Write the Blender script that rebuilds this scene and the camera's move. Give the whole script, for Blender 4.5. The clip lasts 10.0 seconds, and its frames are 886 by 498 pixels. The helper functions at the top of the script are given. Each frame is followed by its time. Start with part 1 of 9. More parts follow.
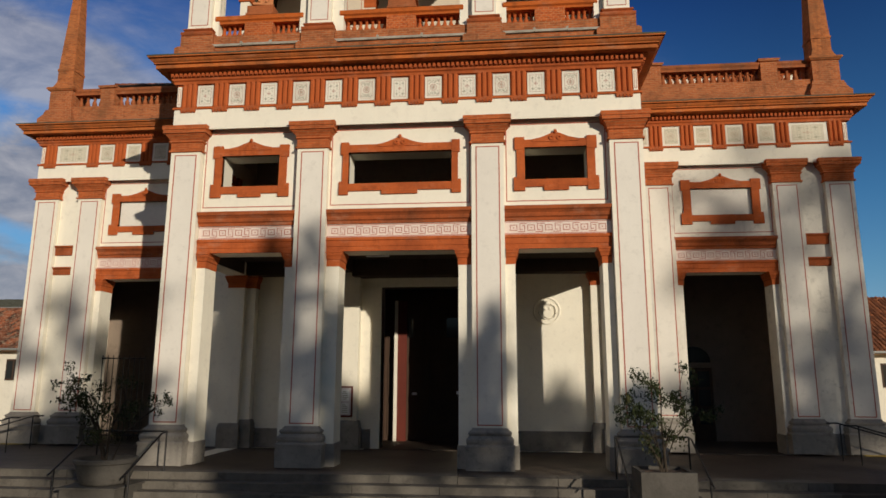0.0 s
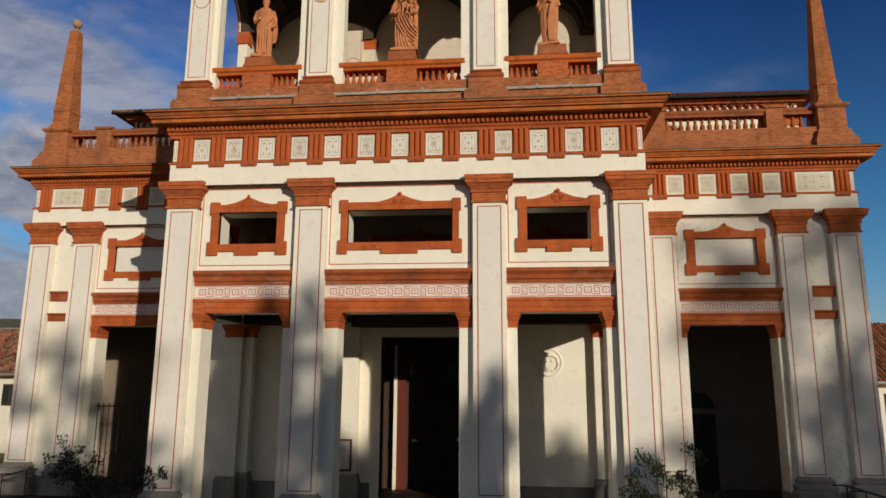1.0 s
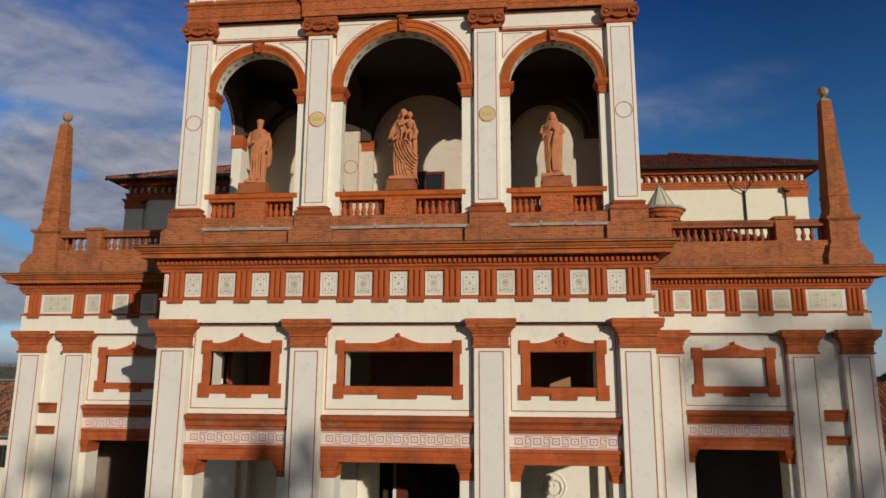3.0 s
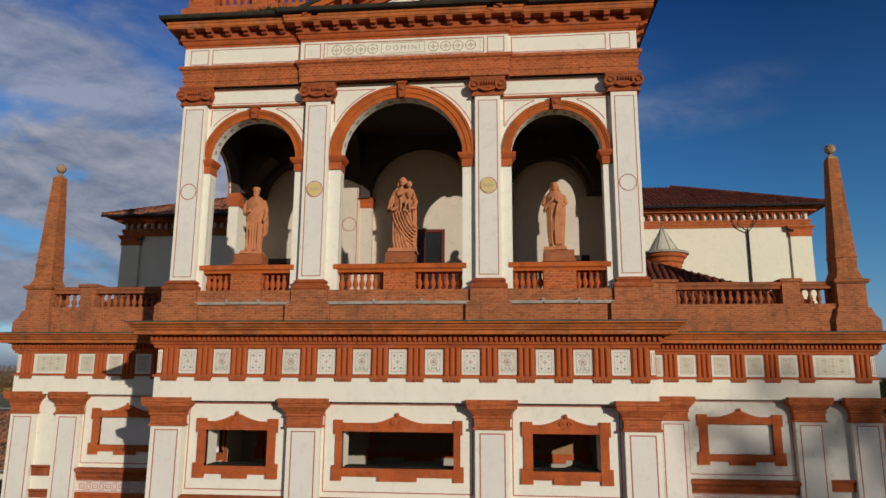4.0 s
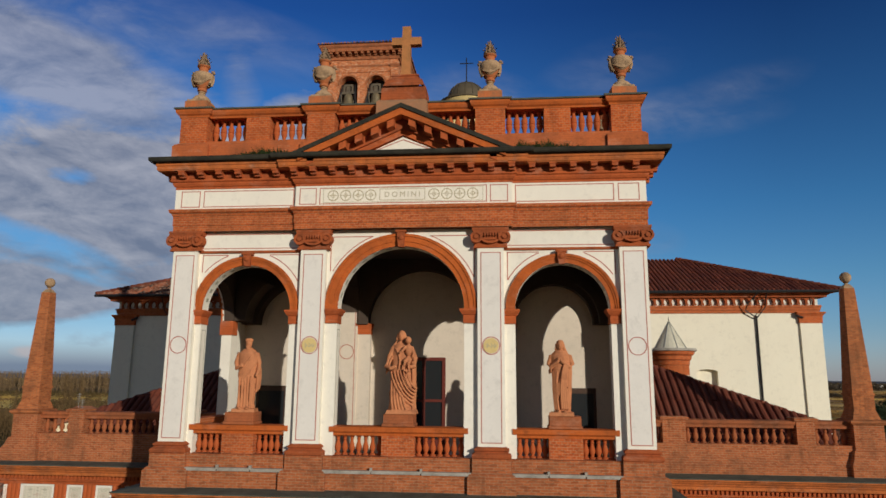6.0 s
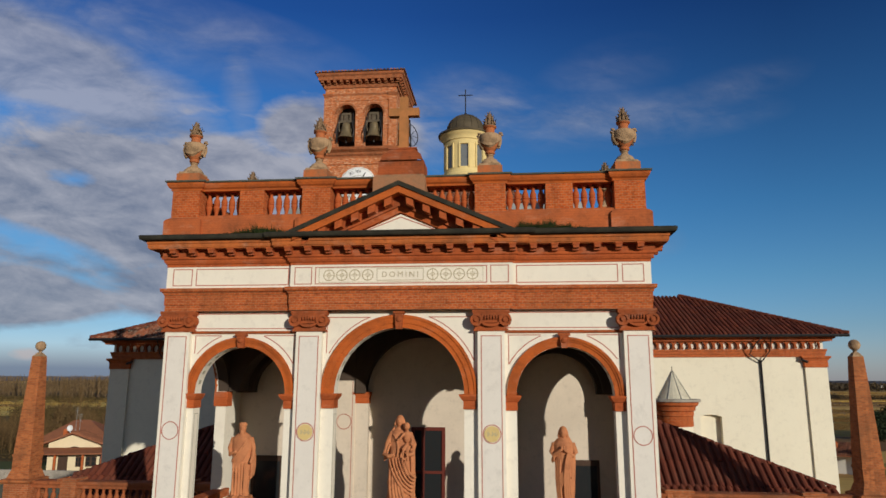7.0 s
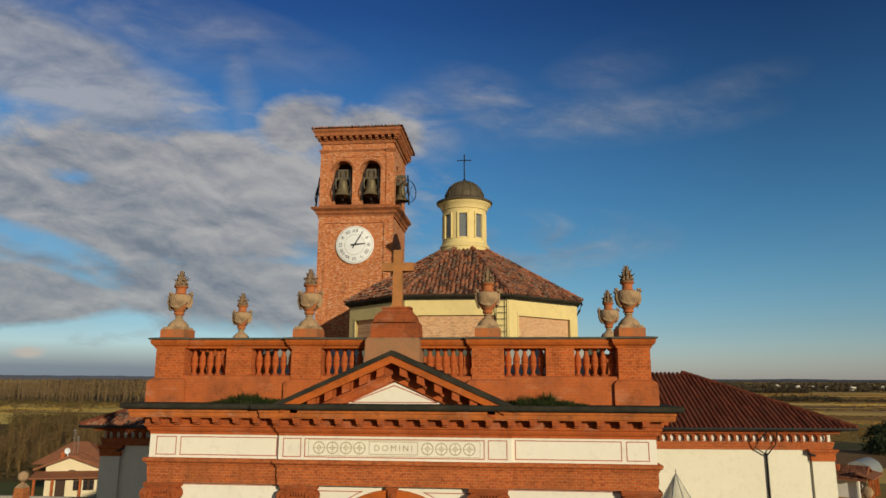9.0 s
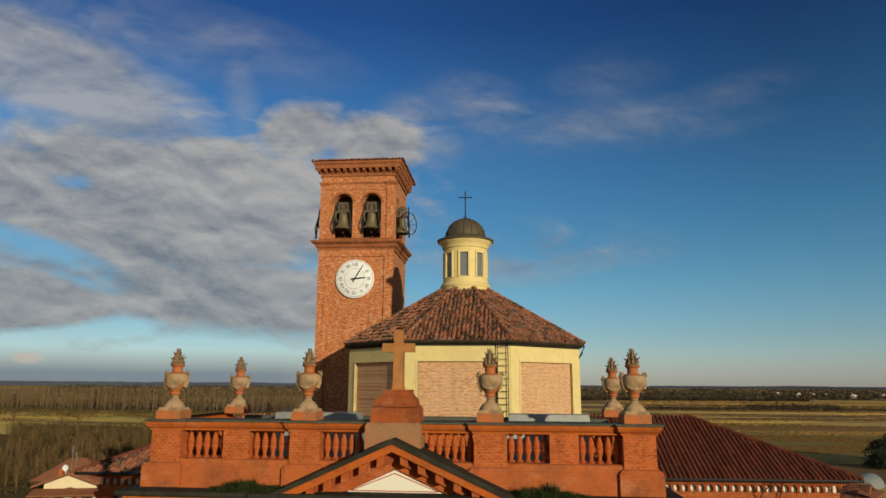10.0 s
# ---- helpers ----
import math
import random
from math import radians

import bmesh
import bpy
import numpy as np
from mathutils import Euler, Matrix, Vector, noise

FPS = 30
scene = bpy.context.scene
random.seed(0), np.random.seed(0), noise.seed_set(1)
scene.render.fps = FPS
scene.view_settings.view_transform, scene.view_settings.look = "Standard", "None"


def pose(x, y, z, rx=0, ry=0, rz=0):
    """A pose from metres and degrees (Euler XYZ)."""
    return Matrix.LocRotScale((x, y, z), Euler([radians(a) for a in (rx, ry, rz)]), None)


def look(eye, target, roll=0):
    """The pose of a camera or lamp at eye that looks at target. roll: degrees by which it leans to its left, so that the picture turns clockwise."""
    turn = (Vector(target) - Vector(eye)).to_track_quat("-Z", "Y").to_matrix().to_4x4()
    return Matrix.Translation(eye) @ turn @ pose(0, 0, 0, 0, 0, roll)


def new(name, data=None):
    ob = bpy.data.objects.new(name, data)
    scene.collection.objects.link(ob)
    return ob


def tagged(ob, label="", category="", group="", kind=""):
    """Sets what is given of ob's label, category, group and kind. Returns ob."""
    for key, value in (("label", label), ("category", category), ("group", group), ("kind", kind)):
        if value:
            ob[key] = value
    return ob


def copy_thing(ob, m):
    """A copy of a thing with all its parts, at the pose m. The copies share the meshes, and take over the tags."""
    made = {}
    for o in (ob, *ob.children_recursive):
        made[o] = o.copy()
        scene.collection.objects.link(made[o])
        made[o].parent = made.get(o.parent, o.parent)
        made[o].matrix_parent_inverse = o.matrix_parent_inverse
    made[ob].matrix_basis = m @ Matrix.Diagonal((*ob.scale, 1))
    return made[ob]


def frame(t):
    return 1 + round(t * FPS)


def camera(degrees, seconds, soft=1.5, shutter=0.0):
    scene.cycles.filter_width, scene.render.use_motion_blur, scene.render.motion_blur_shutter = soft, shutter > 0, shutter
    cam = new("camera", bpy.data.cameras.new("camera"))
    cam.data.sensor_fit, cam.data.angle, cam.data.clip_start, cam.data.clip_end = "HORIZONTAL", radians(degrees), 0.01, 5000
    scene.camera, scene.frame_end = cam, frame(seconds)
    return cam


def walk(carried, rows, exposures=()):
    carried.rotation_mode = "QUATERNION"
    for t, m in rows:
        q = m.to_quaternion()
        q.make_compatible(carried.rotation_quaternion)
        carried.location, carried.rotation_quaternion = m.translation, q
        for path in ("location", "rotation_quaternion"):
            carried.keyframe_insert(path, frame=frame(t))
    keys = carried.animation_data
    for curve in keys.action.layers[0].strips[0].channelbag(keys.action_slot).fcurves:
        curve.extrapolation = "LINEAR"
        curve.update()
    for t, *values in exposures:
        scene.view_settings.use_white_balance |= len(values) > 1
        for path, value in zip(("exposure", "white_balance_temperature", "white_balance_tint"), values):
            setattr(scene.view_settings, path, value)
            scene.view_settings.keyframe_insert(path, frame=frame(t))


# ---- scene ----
cam = camera(67.0, 10.0, 1.6)
PATH = [
    (0, (2.828, -16.679, 3.775), (2.635, -14.725, 4.154), 0.2),
    (0.5, (2.794, -16.68, 4.549), (2.602, -14.725, 4.926), 0.3),
    (1, (2.793, -16.672, 5.407), (2.601, -14.717, 5.783), 0.3),
    (1.5, (2.774, -16.679, 6.269), (2.583, -14.724, 6.649), 0.3),
    (2, (2.777, -16.706, 7.205), (2.586, -14.751, 7.58), 0.4),
    (2.5, (2.772, -16.734, 8.158), (2.581, -14.778, 8.53), 0.3),
    (4, (2.73, -16.707, 11.081), (2.541, -14.751, 11.454), 0.3),
    (4.5, (2.732, -16.689, 12.078), (2.543, -14.734, 12.454), 0.3),
    (5, (2.746, -16.689, 13.112), (2.556, -14.733, 13.487), 0.4),
    (5.5, (2.731, -16.721, 14.129), (2.538, -14.766, 14.506), 0.5),
    (7, (2.709, -16.612, 17.242), (2.518, -14.658, 17.624), 0.2),
    (7.5, (2.749, -16.589, 18.339), (2.558, -14.635, 18.72), 0.2),
    (8, (2.795, -16.601, 19.421), (2.604, -14.646, 19.798), 0.2),
    (8.5, (2.803, -16.572, 20.466), (2.611, -14.618, 20.843), 0.2),
    (9, (2.816, -16.623, 21.529), (2.624, -14.668, 21.906), 0.2),
    (9.5, (2.821, -16.639, 22.487), (2.628, -14.684, 22.865), 0.2),
    (10, (2.773, -16.681, 23.453), (2.581, -14.73, 23.847), 0.3),
]
LIGHTING = [(0, 0.04, 6200, 10), (2.5, -0.11, 6000, 10), (4, -0.13, 5800, 10), (5.5, -0.07, 5750, 10), (7, -0.01, 5830, 10), (8, 0.03, 6250, 8), (9, 0.05, 6650, 4), (10, 0.05, 6750, 2)]
walk(cam, [(t, look(eye, target, roll)) for t, eye, target, roll in PATH], LIGHTING)


# ---- light ----
SUN_AZ, SUN_EL = radians(35.7), radians(11.5)
TO_SUN = Vector((math.sin(SUN_AZ) * math.cos(SUN_EL), -math.cos(SUN_AZ) * math.cos(SUN_EL), math.sin(SUN_EL)))
sun = new("sun", bpy.data.lights.new("sun", "SUN"))
sun.data.energy, sun.data.angle, sun.data.color = 3.65, radians(0.6), (1.0, 0.88, 0.70)
sun.matrix_world = look(TO_SUN * 60, (0, 0, 0))


class Nodes:
    """Short-hand for building a node tree."""

    def __init__(self, tree):
        self.tree = tree
        tree.nodes.clear()

    def add(self, kind, ins=None, **props):
        n = self.tree.nodes.new(kind)
        if "operation" in props:
            n.operation = props["operation"]
        if "blend" in props:
            n.data_type, n.blend_type = "RGBA", props["blend"]
        for k, v in (ins or {}).items():
            if isinstance(v, bpy.types.NodeSocket):
                self.tree.links.new(v, n.inputs[k])
            else:
                n.inputs[k].default_value = v
        return n

    def math(self, op, a, b=0.0, c=0.0):
        n = self.add("ShaderNodeMath", {0: a, 1: b, 2: c}, operation=op)
        return n.outputs[0]

    def mix(self, f, a, b, blend="MIX"):
        n = self.add("ShaderNodeMix", {0: f, 6: a, 7: b}, blend=blend)
        return n.outputs[2]

    def ramp(self, f, lo, hi, a=0.0, b=1.0):
        return self.add("ShaderNodeMapRange", {0: f, 1: lo, 2: hi, 3: a, 4: b}).outputs[0]

    def noise(self, vec, scale, detail=4.0, rough=0.55, distort=0.0):
        return self.add("ShaderNodeTexNoise", {"Vector": vec, "Scale": scale, "Detail": detail, "Roughness": rough, "Distortion": distort}).outputs[0]

    def stretch(self, vec, sx, sy, sz):
        return self.add("ShaderNodeMapping", {"Vector": vec, "Scale": (sx, sy, sz)}).outputs[0]


def col(r, g, b):
    return (r, g, b, 1.0)


world = bpy.data.worlds.new("world")
scene.world = world
world.use_nodes = True
W = Nodes(world.node_tree)
sky = W.add("ShaderNodeTexSky")
sky.sky_type, sky.sun_disc, sky.sun_elevation, sky.sun_rotation = "NISHITA", False, SUN_EL, math.pi - SUN_AZ
sky.air_density, sky.dust_density, sky.ozone_density, sky.altitude = 1.0, 0.5, 3.0, 150.0
way = W.add("ShaderNodeTexCoord").outputs["Generated"]
sep = W.add("ShaderNodeSeparateXYZ", {0: way})
# the deep polarised blue of a clear winter sky: paler at the horizon
shade = W.add("ShaderNodeValToRGB", {0: sep.outputs[2]})
shade.color_ramp.elements[0].color = col(1.80, 1.76, 2.42)
shade.color_ramp.elements[1].color = col(0.10, 0.20, 0.40)
for at, c in ((0.07, (1.30, 1.50, 1.84)), (0.14, (1.01, 1.42, 1.66)), (0.24, (0.69, 1.20, 1.50)), (0.50, (0.24, 0.48, 0.90))):
    shade.color_ramp.elements.new(at).color = col(*c)
north = W.ramp(sep.outputs[1], -0.15, 0.40)
tone = W.mix(north, W.mix(W.ramp(sep.outputs[2], 0.15, 0.80), col(0.44, 0.44, 0.46), col(0.95, 0.95, 0.97)), shade.outputs[0])
tint = W.mix(1.0, sky.outputs[0], tone, "MULTIPLY")



def along(axis):
    return W.add("ShaderNodeVectorMath", {0: way, 1: axis}, operation="DOT_PRODUCT").outputs["Value"]


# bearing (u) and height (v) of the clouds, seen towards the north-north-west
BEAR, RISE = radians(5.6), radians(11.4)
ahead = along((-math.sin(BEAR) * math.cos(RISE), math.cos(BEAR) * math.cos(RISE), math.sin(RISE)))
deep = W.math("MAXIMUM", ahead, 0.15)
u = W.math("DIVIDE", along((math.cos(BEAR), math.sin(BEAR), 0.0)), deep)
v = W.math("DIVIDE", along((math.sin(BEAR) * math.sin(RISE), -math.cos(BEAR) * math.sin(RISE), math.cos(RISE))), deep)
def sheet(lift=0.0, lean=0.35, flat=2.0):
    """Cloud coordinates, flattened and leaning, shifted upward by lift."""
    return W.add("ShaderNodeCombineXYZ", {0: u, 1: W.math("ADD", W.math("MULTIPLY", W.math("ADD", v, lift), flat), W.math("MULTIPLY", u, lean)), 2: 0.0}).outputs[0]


puff = W.noise(sheet(), 6.0, 9.0, 0.60, 0.45)
puff_up = W.noise(sheet(0.022), 6.0, 9.0, 0.60, 0.45)
fine = W.noise(sheet(0.0, 0.25, 2.4), 13.0, 8.0, 0.60, 0.5)
fine_up = W.noise(sheet(0.012, 0.25, 2.4), 13.0, 8.0, 0.60, 0.5)
streak = W.noise(W.add("ShaderNodeMapping", {"Vector": sheet(0.0, 0.0, 1.0), "Rotation": (0, 0, radians(24)), "Scale": (2.4, 11.0, 1.0)}).outputs[0], 1.0, 8.0, 0.60, 0.7)
haze = W.noise(W.add("ShaderNodeMapping", {"Vector": sheet(0.0, 0.0, 1.0), "Rotation": (0, 0, radians(-9)), "Scale": (4.0, 13.0, 1.0)}).outputs[0], 1.0, 8.0, 0.62, 0.8)


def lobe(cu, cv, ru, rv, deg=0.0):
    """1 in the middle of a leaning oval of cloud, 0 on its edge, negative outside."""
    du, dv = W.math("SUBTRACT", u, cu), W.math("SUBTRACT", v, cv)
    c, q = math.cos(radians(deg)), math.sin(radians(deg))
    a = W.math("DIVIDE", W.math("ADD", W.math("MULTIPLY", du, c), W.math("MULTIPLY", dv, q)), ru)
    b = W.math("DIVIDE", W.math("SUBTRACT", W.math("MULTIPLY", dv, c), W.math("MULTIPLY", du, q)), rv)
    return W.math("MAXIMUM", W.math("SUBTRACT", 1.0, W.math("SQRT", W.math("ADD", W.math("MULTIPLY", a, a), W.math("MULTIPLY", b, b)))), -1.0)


def widest(fields):
    out = fields[0]
    for f in fields[1:]:
        out = W.math("MAXIMUM", out, f)
    return out


def blend(parts):
    out = None
    for f, k in parts:
        term = W.math("MULTIPLY", W.math("SUBTRACT", f, 0.5), k)
        out = term if out is None else W.math("ADD", out, term)
    return out


# the sky is a little lighter away from the eastern corner
east = W.math("ADD", 1.0, W.math("MULTIPLY", W.ramp(u, 0.50, -0.10, 0.0, 0.56), W.ramp(v, 0.0, 0.22, 0.02, 1.0)))
tint = W.mix(1.0, tint, W.add("ShaderNodeCombineXYZ", {0: east, 1: east, 2: east}).outputs[0], "MULTIPLY")
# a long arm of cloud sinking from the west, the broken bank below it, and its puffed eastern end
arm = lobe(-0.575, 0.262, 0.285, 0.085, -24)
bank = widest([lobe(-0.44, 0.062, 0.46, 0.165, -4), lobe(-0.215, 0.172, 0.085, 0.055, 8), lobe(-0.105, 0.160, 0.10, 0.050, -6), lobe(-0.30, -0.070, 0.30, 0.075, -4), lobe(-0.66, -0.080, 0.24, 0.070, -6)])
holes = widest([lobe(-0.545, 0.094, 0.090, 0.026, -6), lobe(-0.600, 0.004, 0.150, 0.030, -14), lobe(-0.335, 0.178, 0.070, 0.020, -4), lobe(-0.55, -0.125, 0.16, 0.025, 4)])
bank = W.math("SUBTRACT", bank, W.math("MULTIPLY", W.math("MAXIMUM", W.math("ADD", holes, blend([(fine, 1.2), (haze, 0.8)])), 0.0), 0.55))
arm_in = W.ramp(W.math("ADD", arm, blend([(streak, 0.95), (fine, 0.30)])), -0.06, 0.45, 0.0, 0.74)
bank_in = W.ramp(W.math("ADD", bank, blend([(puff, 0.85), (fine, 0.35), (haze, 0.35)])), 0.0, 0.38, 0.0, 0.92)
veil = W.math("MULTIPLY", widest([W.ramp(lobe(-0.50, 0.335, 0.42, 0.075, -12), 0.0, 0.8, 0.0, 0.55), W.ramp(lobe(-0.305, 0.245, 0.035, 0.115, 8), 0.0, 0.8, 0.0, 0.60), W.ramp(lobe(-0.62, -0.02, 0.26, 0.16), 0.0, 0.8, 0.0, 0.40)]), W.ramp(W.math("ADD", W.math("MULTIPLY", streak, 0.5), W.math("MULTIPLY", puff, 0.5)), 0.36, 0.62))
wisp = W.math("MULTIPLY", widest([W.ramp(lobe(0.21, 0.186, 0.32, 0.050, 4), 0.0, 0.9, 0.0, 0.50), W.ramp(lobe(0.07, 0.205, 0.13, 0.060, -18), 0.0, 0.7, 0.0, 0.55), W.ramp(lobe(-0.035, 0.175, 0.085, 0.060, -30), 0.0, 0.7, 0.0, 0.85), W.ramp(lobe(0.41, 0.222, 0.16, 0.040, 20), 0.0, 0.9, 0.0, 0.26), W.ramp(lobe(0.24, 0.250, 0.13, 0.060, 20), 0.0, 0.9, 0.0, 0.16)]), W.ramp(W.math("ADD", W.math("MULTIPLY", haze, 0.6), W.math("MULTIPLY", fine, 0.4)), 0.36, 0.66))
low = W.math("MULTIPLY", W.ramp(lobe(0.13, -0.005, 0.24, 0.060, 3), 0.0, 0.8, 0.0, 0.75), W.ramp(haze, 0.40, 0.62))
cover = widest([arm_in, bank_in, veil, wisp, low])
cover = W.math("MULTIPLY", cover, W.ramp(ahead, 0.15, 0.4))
# tops of the puffs catch the sun, their undersides are slate grey
relief = W.math("ADD", W.math("MULTIPLY", W.math("SUBTRACT", puff, puff_up), 1.7), W.math("MULTIPLY", W.math("SUBTRACT", fine, fine_up), 1.25))
lit = W.math("ADD", W.math("ADD", 0.46, relief), W.math("ADD", W.ramp(v, -0.14, 0.20, -0.20, 0.10), blend([(puff, 0.8), (haze, 0.35)])))
lit = W.math("ADD", lit, W.math("MULTIPLY", W.ramp(W.math("ABSOLUTE", W.math("SUBTRACT", bank, 0.12)), 0.30, 0.0), W.ramp(v, 0.06, 0.16, 0.0, 0.24)))
lit = W.math("ADD", lit, W.math("MULTIPLY", blend([(streak, 0.7)]), W.ramp(arm, 0.0, 0.4)))
lit = W.math("ADD", lit, W.ramp(lobe(-0.19, 0.03, 0.27, 0.19, -10), 0.0, 0.8, 0.0, 0.34))
lit = W.math("MINIMUM", W.math("MAXIMUM", lit, 0.0), 1.0)
cloud = W.mix(lit, col(2.9, 3.1, 3.85), col(6.9, 6.5, 6.6))
# broken cloud added westward and round behind, out of sight, to brighten shade
side = W.math("MULTIPLY", W.math("MULTIPLY", W.ramp(sep.outputs[0], -0.25, -0.65), W.ramp(ahead, 0.4, 0.15)), W.ramp(sep.outputs[2], 0.02, 0.12))
side = W.math("MULTIPLY", side, W.ramp(W.noise(way, 3.0, 6.0, 0.6), 0.35, 0.6, 0.3, 0.85))
tint = W.mix(side, tint, col(7.4, 7.3, 7.8))
# a slate-blue bank of haze low in the north-west
slate = W.math("MULTIPLY", W.ramp(W.math("ADD", sep.outputs[2], W.math("MULTIPLY", W.noise(sheet(), 3.0, 3.0), 0.012)), 0.050, 0.018), W.ramp(u, 0.0, -0.25, 0.10, 0.85))
slate = W.math("MULTIPLY", slate, north)
whole = W.mix(slate, W.mix(cover, tint, cloud), col(2.5, 3.2, 4.3))
# a small sunlit cloud far off, low over the plain
cu, cv = W.math("DIVIDE", W.math("ADD", u, 0.622), 0.027), W.math("DIVIDE", W.math("ADD", v, 0.166), 0.010)
far = W.math("SQRT", W.math("ADD", W.math("MULTIPLY", cu, cu), W.math("MULTIPLY", cv, cv)))
far = W.math("ADD", far, W.math("MULTIPLY", W.math("SUBTRACT", fine, 0.5), 2.4))
whole = W.mix(W.math("MULTIPLY", W.ramp(far, 1.2, 0.3, 0.0, 0.75), W.ramp(ahead, 0.15, 0.4)), whole, col(8.6, 7.3, 6.6))
out = W.add("ShaderNodeBackground", {"Color": whole, "Strength": 0.06})
W.tree.links.new(out.outputs[0], W.add("ShaderNodeOutputWorld").inputs[0])


# ---- materials ----
def surface(name, build, rough=0.85, metal=0.0, bump=0.25, dist=0.02):
    """A Principled material; build(N, vec) gives the colour and a height for the bump."""
    m = bpy.data.materials.new(name)
    m.use_nodes = True
    N = Nodes(m.node_tree)
    vec = N.add("ShaderNodeTexCoord").outputs["Object"]
    colour, height = build(N, vec)
    b = N.add("ShaderNodeBsdfPrincipled", {"Base Color": colour, "Roughness": rough, "Metallic": metal, "Specular IOR Level": 0.12 if rough > 0.58 else 0.4})
    if height is not None:
        bp = N.add("ShaderNodeBump", {"Strength": bump, "Distance": dist, "Height": height})
        N.tree.links.new(bp.outputs[0], b.inputs["Normal"])
    N.tree.links.new(b.outputs[0], N.add("ShaderNodeOutputMaterial").inputs[0])
    return m


def weathered(c, stain, amount=0.5, streak=0.4, grain=0.12, scale=0.6, bloom=0.0):
    """Paint or stone with cloudy stains, vertical streaks and fine grain."""

    def build(N, v):
        cloudy = N.ramp(N.noise(v, scale, 6.0, 0.65), 0.42, 0.72, 0.0, amount)
        runs = N.ramp(N.noise(N.stretch(v, 3.2, 3.2, 0.22), 1.0, 5.0, 0.6), 0.50, 0.78, 0.0, streak)
        fine = N.noise(v, 22.0, 4.0, 0.7)
        k = N.mix(N.math("MAXIMUM", cloudy, runs), col(*c), col(*stain))
        k = N.mix(1.0, k, N.mix(fine, col(1 - grain, 1 - grain, 1 - grain), col(1 + grain, 1 + grain, 1 + grain)), "MULTIPLY")
        grime = N.ramp(N.noise(v, 3.7, 8.0, 0.74), 0.53, 0.68, 0.0, amount * 0.75)
        k = N.mix(grime, k, col(*[q * 0.72 for q in stain]))
        if bloom:
            # chalky salts and thin horizontal bed joints of old terracotta
            salt = N.ramp(N.noise(N.stretch(v, 1.6, 1.6, 3.4), 1.0, 8.0, 0.72), 0.54, 0.74, 0.0, bloom)
            k = N.mix(salt, k, col(0.56, 0.34, 0.23))
            bed = N.math("ABSOLUTE", N.math("SUBTRACT", N.math("FRACT", N.math("MULTIPLY", N.add("ShaderNodeSeparateXYZ", {0: v}).outputs[2], 14.0)), 0.5))
            k = N.mix(N.ramp(bed, 0.10, 0.0, 0.0, bloom * 0.8), k, col(*[q * 0.6 for q in stain]))
        return k, fine

    return build


def bricks(c1, c2, mortar, wash, rough_wash=0.35, wide=0.145, burnt=0.30, joint=0.009, pale=0.0):
    def build(N, v):
        s = N.add("ShaderNodeSeparateXYZ", {0: v})
        wob = N.math("MULTIPLY", N.math("SUBTRACT", N.noise(v, 5.0, 3.0, 0.6), 0.5), 0.02)
        u = N.add("ShaderNodeCombineXYZ", {0: N.math("ADD", N.math("ADD", s.outputs[0], s.outputs[1]), wob), 1: N.math("ADD", s.outputs[2], wob), 2: 0.0}).outputs[0]
        b = N.add("ShaderNodeTexBrick", {"Vector": u, "Color1": col(*c1), "Color2": col(*c2), "Mortar": col(*mortar), "Scale": 1.0, "Mortar Size": joint, "Mortar Smooth": 0.4, "Bias": -0.2, "Brick Width": wide, "Row Height": 0.067})
        b.offset = 0.5
        # some bricks burnt dark, some soot and lime washed down the wall
        odd = N.ramp(N.noise(N.stretch(u, 1.0 / wide, 14.9, 1.0), 1.0, 1.0, 0.5), 0.57, 0.64, 0.0, burnt)
        k = N.mix(odd, b.outputs[0], col(*[q * 0.45 for q in c2]))
        if pale:
            shifted = N.add("ShaderNodeVectorMath", {0: N.stretch(u, 1.0 / wide, 14.9, 1.0), 1: (31.3, 17.7, 5.1)}, operation="ADD").outputs[0]
            k = N.mix(N.ramp(N.noise(shifted, 1.0, 1.0, 0.5), 0.56, 0.62, 0.0, pale), k, col(0.66, 0.44, 0.27))
        stain = N.ramp(N.noise(v, 0.9, 7.0, 0.68), 0.46, 0.70, 0.0, rough_wash)
        k = N.mix(stain, k, col(*wash))
        runs = N.ramp(N.noise(N.stretch(v, 4.0, 4.0, 0.35), 1.0, 5.0, 0.65), 0.55, 0.75, 0.0, 0.5)
        k = N.mix(runs, k, col(*[q * 0.55 for q in wash]))
        lime = N.ramp(N.noise(v, 2.3, 7.0, 0.72), 0.62, 0.76, 0.0, 0.30)
        k = N.mix(lime, k, col(*mortar))
        fine = N.noise(v, 26.0, 4.0, 0.75)
        k = N.mix(1.0, k, N.mix(fine, col(0.62, 0.62, 0.62), col(1.38, 1.38, 1.38)), "MULTIPLY")
        h = N.math("SUBTRACT", N.math("MULTIPLY", fine, 0.3), b.outputs[1])
        return k, h

    return build


def per_piece(lo, hi, third, scale=3.0):
    """Colours that differ from piece to piece of one mesh."""

    def build(N, v):
        r = N.add("ShaderNodeNewGeometry").outputs["Random Per Island"]
        n = N.noise(v, scale, 5.0, 0.65)
        k = N.mix(r, col(*lo), col(*hi))
        k = N.mix(N.ramp(n, 0.48, 0.72, 0.0, 0.75), k, col(*third))
        return k, N.noise(v, 18.0, 3.0, 0.6)

    return build


